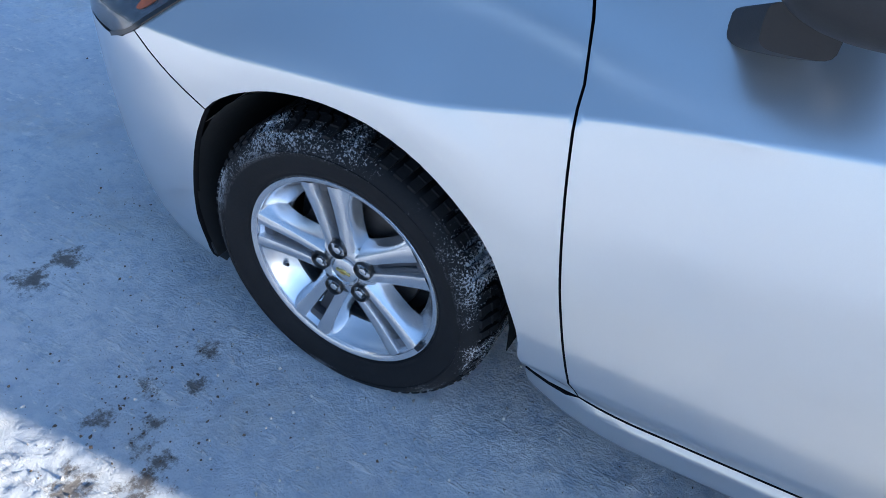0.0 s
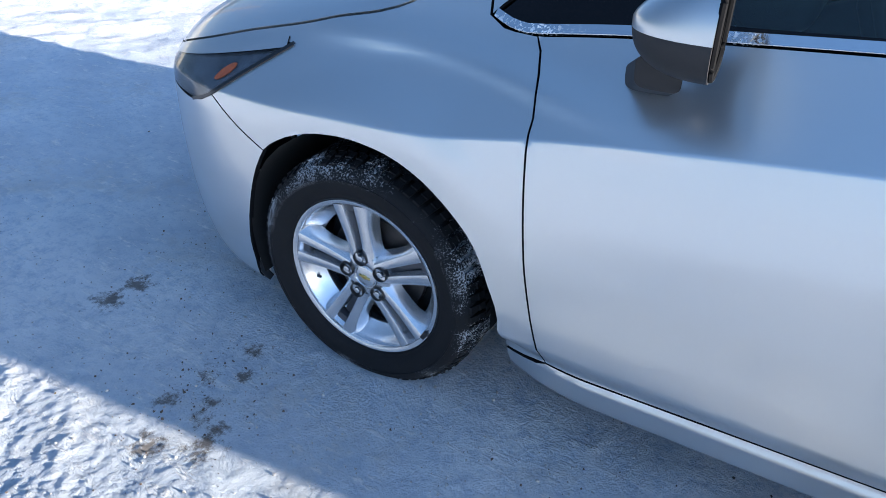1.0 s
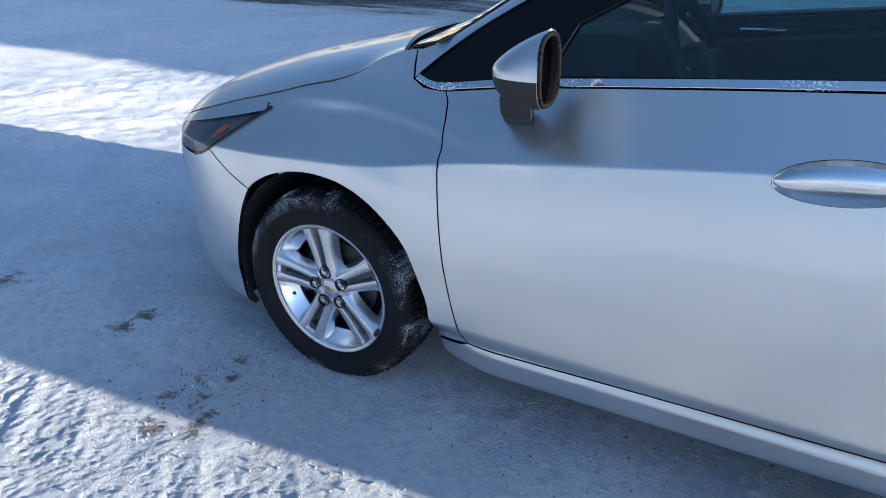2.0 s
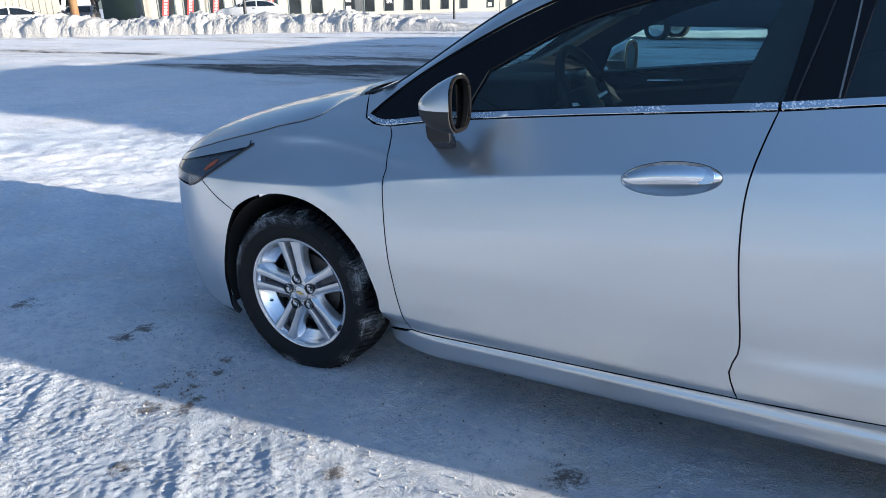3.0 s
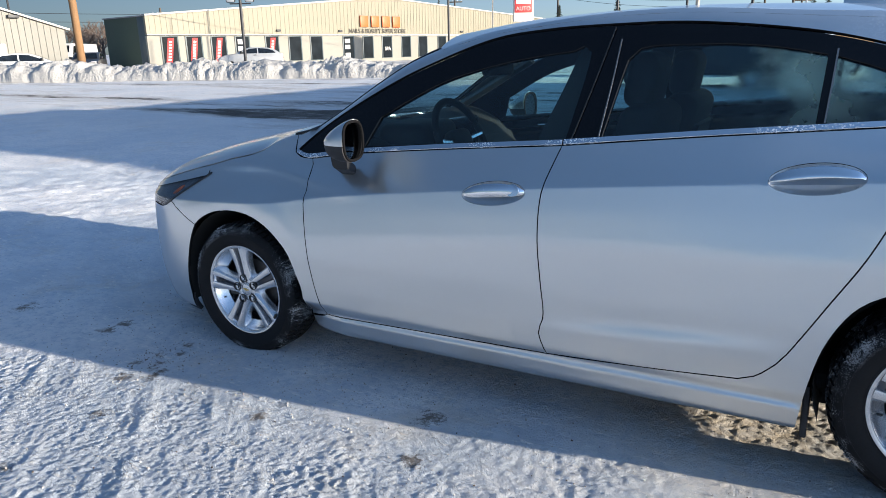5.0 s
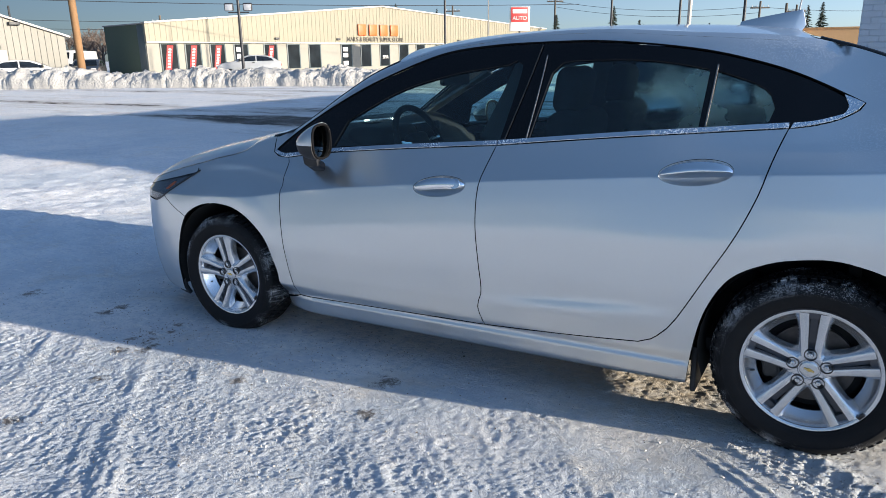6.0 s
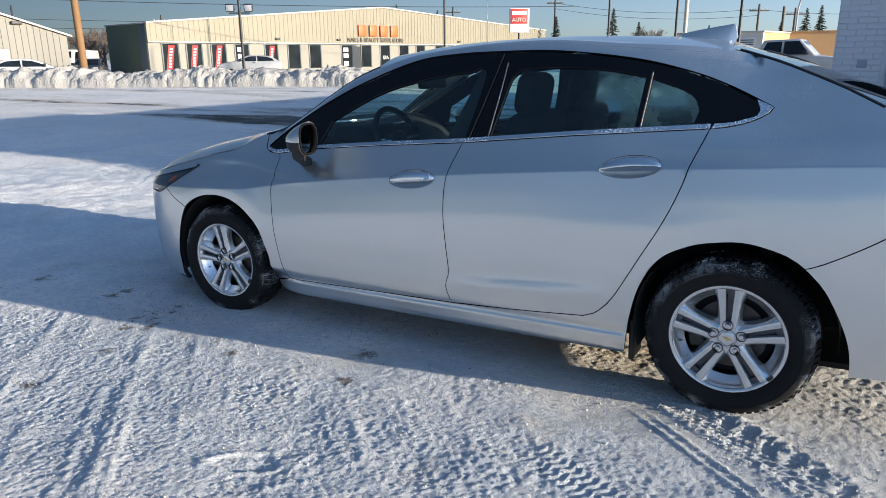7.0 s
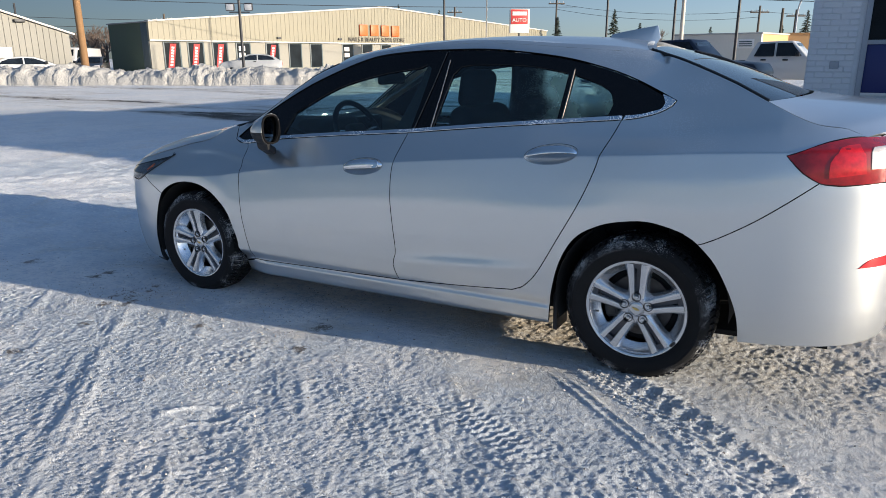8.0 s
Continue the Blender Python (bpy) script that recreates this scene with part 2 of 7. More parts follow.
def snow_ground():
    """Packed snow and ice: bright crust, glazed grey ice, sand and grit, bare wet asphalt farther off."""
    m, nodes, links, p = shader("packed_snow")
    v = coords(nodes, links, 1.0)
    big, mid = noise_node(nodes, links, v, 0.55, 5.0, 0.6), noise_node(nodes, links, v, 3.2, 6.0, 0.65)
    fine, grit = noise_node(nodes, links, v, 60.0, 6.0, 0.75), noise_node(nodes, links, v, 11.0, 6.0, 0.75)
    crumb = noise_node(nodes, links, v, 26.0, 8.0, 0.8)
    crust = ramp(nodes, links, mid, [(0.3, (0.82, 0.83, 0.85)), (0.5, (0.90, 0.90, 0.91)), (0.7, (0.95, 0.95, 0.94))])
    ice = ramp(nodes, links, mid, [(0.3, (0.54, 0.62, 0.71)), (0.7, (0.76, 0.81, 0.86))])
    icy = ramp(nodes, links, big, [(0.42, (0, 0, 0)), (0.58, (0.85, 0.85, 0.85))])
    col = blend(nodes, links, icy, crust, ice)
    # frosty scratches on the glaze
    turned = nodes.new("ShaderNodeMapping")
    turned.inputs["Rotation"].default_value, turned.inputs["Scale"].default_value = (0, 0, 0.75), (9.0, 34.0, 10.0)
    links.new(v, turned.inputs["Vector"])
    scratch = ramp(nodes, links, noise_node(nodes, links, turned.outputs["Vector"], 1.0, 5.0, 0.7), [(0.57, (0, 0, 0)), (0.64, (0.95, 0.95, 0.95))])
    col = blend(nodes, links, scratch, col, (0.96, 0.96, 0.96))
    # low spots of the bump noise tinted blue-grey: relief shading put into the colour
    pit_shade = ramp(nodes, links, crumb, [(0.36, (0.75, 0.75, 0.75)), (0.52, (0, 0, 0))])
    col = blend(nodes, links, pit_shade, col, (0.50, 0.58, 0.68))
    sand = ramp(nodes, links, noise_node(nodes, links, v, 1.3, 6.0, 0.75), [(0.55, (0, 0, 0)), (0.72, (0.42, 0.42, 0.42))])
    col = blend(nodes, links, sand, col, (0.64, 0.55, 0.43))
    for at, out, deep, tint in (((3.45, 0.75, 0.0), (1.45, 0.5), 0.62, (0.72, 0.64, 0.52)), ((2.15, 0.38, 0.0), (0.75, 0.15), 0.9, (0.64, 0.53, 0.38))):
        behind = nodes.new("ShaderNodeVectorMath")
        behind.operation = "DISTANCE"
        links.new(v, behind.inputs[0])
        behind.inputs[1].default_value = at
        churn = nodes.new("ShaderNodeMapRange")
        churn.inputs["From Min"].default_value, churn.inputs["From Max"].default_value = out
        links.new(behind.outputs["Value"], churn.inputs["Value"])
        dirty = nodes.new("ShaderNodeMath")
        dirty.operation = "MULTIPLY"
        links.new(churn.outputs["Result"], dirty.inputs[0])
        links.new(ramp(nodes, links, grit, [(0.3, (0.25, 0.25, 0.25)), (0.62, (deep, deep, deep))]), dirty.inputs[1])
        col = blend(nodes, links, dirty.outputs[0], col, tint)
    speck = ramp(nodes, links, crumb, [(0.655, (0, 0, 0)), (0.70, (0.75, 0.75, 0.75))])
    speckled = nodes.new("ShaderNodeMath")
    speckled.operation = "MULTIPLY"
    links.new(speck, speckled.inputs[0])
    links.new(ramp(nodes, links, noise_node(nodes, links, v, 2.1, 3.0), [(0.43, (0, 0, 0)), (0.55, (1, 1, 1))]), speckled.inputs[1])
    col = blend(nodes, links, speckled.outputs[0], col, (0.20, 0.16, 0.12))
    for sx, sy, size in STAINS:
        warp = nodes.new("ShaderNodeVectorMath")
        warp.operation = "DISTANCE"
        links.new(v, warp.inputs[0])
        warp.inputs[1].default_value = (sx, sy, 0.018 * (sx - 1.35) - 0.012)
        ragged = nodes.new("ShaderNodeMath")
        ragged.operation = "MULTIPLY_ADD"
        links.new(crumb, ragged.inputs[0])
        ragged.inputs[1].default_value = size * 4.5
        links.new(warp.outputs["Value"], ragged.inputs[2])
        stain = ramp(nodes, links, ragged.outputs[0], [(size * 2.45, (0.85, 0.85, 0.85)), (size * 3.0, (0, 0, 0))])
        col = blend(nodes, links, stain, col, (0.13, 0.10, 0.075))
    # bare wet asphalt in streaks that run along the lanes
    lot_turn = nodes.new("ShaderNodeMapping")
    lot_turn.inputs["Rotation"].default_value, lot_turn.inputs["Scale"].default_value = (0, 0, -0.45), (0.16, 0.85, 1.0)
    links.new(v, lot_turn.inputs["Vector"])
    lane = noise_node(nodes, links, lot_turn.outputs["Vector"], 0.55, 8.0, 0.68)
    tex, sep = nodes.new("ShaderNodeTexCoord"), nodes.new("ShaderNodeSeparateXYZ")
    links.new(tex.outputs["Object"], sep.inputs[0])
    spot = nodes.new("ShaderNodeVectorMath")
    spot.operation = "DISTANCE"
    links.new(tex.outputs["Object"], spot.inputs[0])
    spot.inputs[1].default_value = (-7.5, 9.3, 0.0)
    near = nodes.new("ShaderNodeMapRange")
    near.inputs["From Min"].default_value, near.inputs["From Max"].default_value = 6.0, 1.0
    near.inputs["To Max"].default_value = 0.155
    links.new(spot.outputs["Value"], near.inputs["Value"])
    lot = nodes.new("ShaderNodeMapRange")
    lot.inputs["From Min"].default_value, lot.inputs["From Max"].default_value = 5.0, 9.0
    lot.inputs["To Min"].default_value, lot.inputs["To Max"].default_value = -0.35, 0.0
    links.new(sep.outputs["Y"], lot.inputs["Value"])
    add, add2 = nodes.new("ShaderNodeMath"), nodes.new("ShaderNodeMath")
    links.new(lane, add.inputs[0])
    links.new(near.outputs["Result"], add.inputs[1])
    links.new(add.outputs[0], add2.inputs[0])
    links.new(lot.outputs["Result"], add2.inputs[1])
    # snow greyed farther across the lot, to tone down its sunlit brightness
    lot_dim = nodes.new("ShaderNodeMapRange")
    lot_dim.inputs["From Min"].default_value, lot_dim.inputs["From Max"].default_value, lot_dim.inputs["To Max"].default_value = 1.5, 7.0, 0.5
    links.new(sep.outputs["Y"], lot_dim.inputs["Value"])
    col = blend(nodes, links, lot_dim.outputs["Result"], col, (0.62, 0.60, 0.57))
    dirt = ramp(nodes, links, add2.outputs[0], [(0.48, (0, 0, 0)), (0.60, (0.6, 0.6, 0.6))])
    col = blend(nodes, links, dirt, col, (0.34, 0.30, 0.25))
    bare = ramp(nodes, links, add2.outputs[0], [(0.575, (0, 0, 0)), (0.64, (0.95, 0.95, 0.95))])
    col = blend(nodes, links, bare, col, (0.06, 0.053, 0.046))
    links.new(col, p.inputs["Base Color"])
    r = nodes.new("ShaderNodeMapRange")
    r.inputs["To Min"].default_value, r.inputs["To Max"].default_value = 0.85, 0.38
    links.new(icy, r.inputs["Value"])
    links.new(r.outputs["Result"], p.inputs["Roughness"])
    p.inputs["Specular IOR Level"].default_value = 0.25
    p.inputs["Subsurface Weight"].default_value = 0.0
    add3 = nodes.new("ShaderNodeMath")
    add3.operation = "MULTIPLY_ADD"
    links.new(crumb, add3.inputs[0])
    add3.inputs[1].default_value = 1.3
    grain = nodes.new("ShaderNodeMath")
    grain.operation = "MULTIPLY_ADD"
    links.new(noise_node(nodes, links, v, 135.0, 5.0, 0.7), grain.inputs[0])
    grain.inputs[1].default_value = 0.9
    links.new(fine, grain.inputs[2])
    links.new(grain.outputs[0], add3.inputs[2])
    add4 = nodes.new("ShaderNodeMath")
    add4.operation = "MULTIPLY_ADD"
    links.new(scratch, add4.inputs[0])
    add4.inputs[1].default_value = 0.45
    links.new(add3.outputs[0], add4.inputs[2])
    bump(nodes, links, add4.outputs[0], p, 1.0, 0.013)
    return m


M["ground"] = snow_ground()
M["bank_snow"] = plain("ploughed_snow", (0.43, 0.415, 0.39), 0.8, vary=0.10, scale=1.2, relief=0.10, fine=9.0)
M["siding"] = plain("cream_metal_siding", (0.20, 0.182, 0.13), 0.55, 0.0, vary=0.07, scale=0.5, fine=4.0)
M["siding_pale"] = plain("pale_cream_wall", (0.215, 0.205, 0.175), 0.6, vary=0.08, scale=0.6, fine=5.0)
M["siding_grey"] = plain("pale_metal_siding", (0.165, 0.16, 0.14), 0.55, 0.0, vary=0.07, scale=0.5, fine=4.0)
M["green_siding"] = plain("dark_green_siding", (0.05, 0.075, 0.05), 0.6, vary=0.15, scale=0.6, fine=5.0)
M["far_glass"] = plain("shop_glass", (0.012, 0.016, 0.02), 0.2, vary=0.6, scale=0.8)
M["far_glass"].node_tree.nodes["Principled BSDF"].inputs["Specular IOR Level"].default_value = 0.05
M["frame_grey"] = plain("window_frame_grey", (0.05, 0.075, 0.085), 0.5, vary=0.1)
M["banner"] = plain("red_banner", (0.38, 0.03, 0.03), 0.7, vary=0.12, scale=1.0)
M["banner_white"] = plain("white_print", (0.72, 0.70, 0.68), 0.7, vary=0.08)
M["orange"] = plain("orange_sign", (0.55, 0.10, 0.015), 0.5, vary=0.06)
M["sign_dark"] = plain("dark_sign_letters", (0.05, 0.045, 0.04), 0.6)
M["sign_red"] = plain("red_sign_face", (0.55, 0.05, 0.045), 0.5, vary=0.08)
M["sign_white"] = plain("white_sign_face", (0.75, 0.73, 0.68), 0.5, vary=0.06)
M["wood_pole"] = plain("pine_pole", (0.21, 0.115, 0.05), 0.8, vary=0.2, scale=1.5, relief=0.01, fine=9.0)
M["old_pole"] = plain("weathered_pole", (0.09, 0.075, 0.06), 0.85, vary=0.25, scale=1.5, fine=9.0)
M["steel_pole"] = plain("dark_steel_pole", (0.035, 0.036, 0.04), 0.5, 0.3, vary=0.2)
M["white_pole"] = plain("pale_pole", (0.52, 0.46, 0.38), 0.6, vary=0.1)
M["wire"] = plain("cable_black", (0.02, 0.02, 0.022), 0.7)
M["tan_wall"] = plain("tan_stucco", (0.50, 0.31, 0.15), 0.85, vary=0.08, scale=0.4, fine=5.0)
M["white_wall"] = plain("off_white_panel", (0.62, 0.58, 0.52), 0.7, vary=0.06, scale=0.4, fine=5.0)
M["brick_white"] = plain("white_painted_brick", (0.66, 0.67, 0.69), 0.75, vary=0.08, scale=4.0, relief=0.003, fine=70.0)
M["mortar"] = plain("white_painted_mortar", (0.62, 0.63, 0.65), 0.85, vary=0.1, scale=6.0, relief=0.003, fine=70.0)
M["blue_panel"] = plain("dark_blue_panel", (0.012, 0.022, 0.13), 0.4, vary=0.1, scale=1.0)
M["grey_paint"] = plain("grey_painted_frame", (0.34, 0.36, 0.40), 0.6, vary=0.1)
M["bark"] = plain("tree_bark", (0.09, 0.065, 0.05), 0.9, vary=0.3, scale=3.0, relief=0.02, fine=20.0)
M["needles"] = plain("spruce_needles", (0.035, 0.05, 0.035), 0.9, vary=0.35, scale=2.0)
M["twigs"] = plain("bare_twigs", (0.13, 0.095, 0.075), 0.9, vary=0.3, scale=1.0)
M["white_car"] = car_paint("white_paint", (0.5, 0.5, 0.5), 0.0, 0.35)
M["silver_car"] = plain("worn_silver_paint", (0.30, 0.31, 0.32), 0.4, 0.2, vary=0.15, scale=1.5)
M["blue_car"] = plain("dark_blue_paint", (0.006, 0.011, 0.03), 0.4, vary=0.2, scale=1.5)
M["dark_car"] = car_paint("dark_grey_paint", (0.03, 0.032, 0.036), 0.3, 0.35)
M["car_glass"] = plain("dark_car_glass", (0.012, 0.016, 0.02), 0.06, vary=0.2, coat=0.6)
M["carpet"] = plain("cabin_carpet", (0.012, 0.012, 0.013), 0.95, vary=0.2)
M["roof_grey"] = plain("flat_roof", (0.25, 0.25, 0.26), 0.9, vary=0.15, scale=0.6)


# ---- building blocks ----
def link_mesh(name, bm, material, smooth=True):
    me = bpy.data.meshes.new(name)
    bm.to_mesh(me)
    bm.free()
    me.materials.append(material)
    if smooth:
        me.polygons.foreach_set("use_smooth", [True] * len(me.polygons))
        me.set_sharp_from_angle(angle=radians(38))
    return me


def part(name, bm, material, parent, label=""):
    ob = new(name, bm if isinstance(bm, bpy.types.Mesh) else link_mesh(name, bm, material))
    ob.parent = parent
    return tagged(ob, label)


def thing(name, label, category, at=Matrix.Identity(4), group="", kind=""):
    ob = new(name)
    ob.empty_display_size = 0.1
    ob.matrix_world = at
    return tagged(ob, label, category, group, kind)


def solo(name, bm, material, label, category, group="", kind="", at=None):
    ob = new(name, bm if isinstance(bm, bpy.types.Mesh) else link_mesh(name, bm, material))
    if at is not None:
        ob.matrix_world = at
    return tagged(ob, label, category, group, kind)


def box(bm, lo, hi, bevel=0.0, seg=2, m=None):
    """A box between two corners with rounded edges, added to bm."""
    r = bmesh.ops.create_cube(bm, size=1.0)
    vs = r["verts"]
    for v in vs:
        v.co = Vector([(a + b) / 2 + c * (b - a) for a, b, c in zip(lo, hi, v.co)])
    if bevel:
        es = list({e for v in vs for e in v.link_edges})
        r = bmesh.ops.bevel(bm, geom=es, offset=bevel, segments=seg, affect="EDGES", profile=0.5)
        vs = [v for v in r["verts"]]
    if m is not None:
        vs = list({w for v in vs for f in v.link_faces for w in f.verts})
        bmesh.ops.transform(bm, matrix=m, verts=vs)
    return bm


def boxed(lo, hi, bevel=0.0, seg=2, m=None):
    return box(bmesh.new(), lo, hi, bevel, seg, m)


def lathe(profile, n=64, bm=None, axis="Y", close=False):
    """Turns a profile of (radius, height along the axis)."""
    bm = bm or bmesh.new()
    rings = []
    for k in range(n):
        a = 2 * math.pi * k / n
        ca, sa = math.cos(a), math.sin(a)
        rings.append([bm.verts.new((r * ca, h, r * sa) if axis == "Y" else (r * ca, r * sa, h)) for r, h in profile])
    m = len(profile)
    for k in range(n):
        a, b = rings[k], rings[(k + 1) % n]
        for j in range(m if close else m - 1):
            q = (a[j], a[(j + 1) % m], b[(j + 1) % m], b[j])
            bm.faces.new(q if axis == "Y" else q[::-1])
    return bm


def tube(points, radius, n=8, bm=None, taper=1.0, cap=True):
    """A round bar along points."""
    bm = bm or bmesh.new()
    pts = [Vector(p) for p in points]
    rings = []
    for i, p in enumerate(pts):
        d = (pts[min(i + 1, len(pts) - 1)] - pts[max(i - 1, 0)]).normalized()
        side = d.cross(Vector((0, 0, 1)) if abs(d.z) < 0.9 else Vector((1, 0, 0))).normalized()
        up = side.cross(d)
        r = radius * (1 + (taper - 1) * i / max(1, len(pts) - 1))
        rings.append([bm.verts.new(p + (side * math.cos(2 * math.pi * k / n) + up * math.sin(2 * math.pi * k / n)) * r) for k in range(n)])
    for a, b in zip(rings, rings[1:]):
        for k in range(n):
            bm.faces.new((a[k], a[(k + 1) % n], b[(k + 1) % n], b[k]))
    if cap:
        bm.faces.new(rings[0][::-1])
        bm.faces.new(rings[-1])
    return bm


def sheet(fn, nu, nv, thick=0.0):
    """A grid of fn(u, v) with u and v from 0 to 1, given thickness towards its back."""
    bm = bmesh.new()
    g = [[bm.verts.new(fn(i / nu, j / nv)) for j in range(nv + 1)] for i in range(nu + 1)]
    for i in range(nu):
        for j in range(nv):
            bm.faces.new((g[i][j], g[i + 1][j], g[i + 1][j + 1], g[i][j + 1]))
    if thick:
        bm.normal_update()
        bmesh.ops.solidify(bm, geom=list(bm.faces), thickness=-thick)
        bmesh.ops.recalc_face_normals(bm, faces=bm.faces)
    return bm


def smooth_line(pts, step=0.02):
    """Points along a smooth curve through pts."""
    out = []
    n = len(pts)
    for i in range(n - 1):
        p0, p1, p2, p3 = (Vector(pts[k]) for k in (max(i - 1, 0), i, i + 1, min(i + 2, n - 1)))
        m = max(1, int((p2 - p1).length / step))
        for k in range(m):
            t = k / m
            out.append(0.5 * (2 * p1 + (p2 - p0) * t + (2 * p0 - 5 * p1 + 4 * p2 - p3) * t * t + (3 * p1 - p0 - 3 * p2 + p3) * t**3))
    out.append(Vector(pts[-1]))
    return out


# ---- the body's surface: a plan outline and a section that changes along the car ----
# car frame: x to the rear from the front axle, y from the near side inwards, z up from the ground
def lerp_table(x, table):
    """Smooth (monotone cubic) reading of a small table of (x, y)."""
    n = len(table)
    if x <= table[0][0]:
        return table[0][1]
    if x >= table[-1][0]:
        return table[-1][1]
    i = 0
    while x > table[i + 1][0]:
        i += 1
    def sec(k):
        return (table[k + 1][1] - table[k][1]) / (table[k + 1][0] - table[k][0])
    def tan(k):
        if k == 0:
            return sec(0)
        if k == n - 1:
            return sec(n - 2)
        a, b = sec(k - 1), sec(k)
        return 0.0 if a * b <= 0 else 2 * a * b / (a + b)
    h = table[i + 1][0] - table[i][0]
    t = (x - table[i][0]) / h
    y0, y1, m0, m1 = table[i][1], table[i + 1][1], tan(i) * h, tan(i + 1) * h
    return (2 * t**3 - 3 * t**2 + 1) * y0 + (t**3 - 2 * t**2 + t) * m0 + (3 * t**2 - 2 * t**3) * y1 + (t**3 - t**2) * m1

SIDE, MID = -0.055, 0.82
FRONT_TURN = [(0, 0), (0.3, 10), (0.5, 26), (0.75, 58), (1.0, 84), (1.4, 90)]
REAR_TURN = [(0, 0), (0.2, 5), (0.4, 22), (0.6, 55), (0.8, 80), (1.3, 90)]
def build_plan():
    front, rear = [(-0.1, SIDE, 0.0)], [(3.0, SIDE, 0.0)]
    for turn, out, sx in ((FRONT_TURN, front, -1), (REAR_TURN, rear, 1)):
        for k in range(1, 160):
            a = math.radians(lerp_table(k * 0.01 - 0.005, turn))
            x, y, _ = out[-1]
            out.append((x + sx * 0.01 * math.cos(a), y + 0.01 * math.sin(a), math.radians(lerp_table(k * 0.01, turn))))
    return front, rear
PLAN_F, PLAN_R = build_plan()
def plan(s):
    """Point and outward direction of the widest outline, s metres along it from the front axle."""
    if -0.1 <= s <= 3.0:
        return s, SIDE, 0.0, -1.0
    table, k, sx = (PLAN_F, (-0.1 - s) * 100, -1) if s < 0 else (PLAN_R, (s - 3.0) * 100, 1)
    k = min(max(k, 0), len(table) - 1.001)
    i, f = int(k), k - int(k)
    x, y, a = (p + (q - p) * f for p, q in zip(table[i], table[i + 1]))
    return x, y, sx * math.sin(a), -math.cos(a)

BELT_IN = [(-0.6, 0.10), (-0.2, 0.115), (0.28, 0.155), (0.8, 0.105), (1.5, 0.08), (2.1, 0.10), (2.56, 0.146), (2.8, 0.17), (3.4, 0.15), (4.2, 0.10)]
ROOF_LINE = [(0.295, 1.0), (0.448, 1.09), (0.62, 1.195), (0.79, 1.284), (1.0, 1.352), (1.175, 1.388), (1.575, 1.422), (1.878, 1.422), (2.2, 1.395), (2.45, 1.375), (2.62, 1.35), (2.75, 1.31)]
CREASE_IN = [(-0.6, -0.03), (-0.1, -0.01), (0.4, 0.030), (1.3, 0.008), (2.3, -0.003), (2.75, -0.020), (3.3, -0.02), (3.8, -0.03)]
FULLNESS = [(0.15, 0.0), (0.5, 0.36), (1.2, 0.45), (1.8, 0.6), (2.4, 1.0), (2.95, 1.0), (3.4, 0.0)]
def belt_z(s):
    return 0.897 + 0.065 * s
def crease_z(s):
    return lerp_table(s, [(-0.6, 0.69), (-0.2, 0.70), (0.2, 0.716), (0.5, 0.757), (0.94, 0.806), (1.47, 0.854), (1.82, 0.882), (2.58, 0.936), (3.2, 0.972), (3.8, 0.985)])
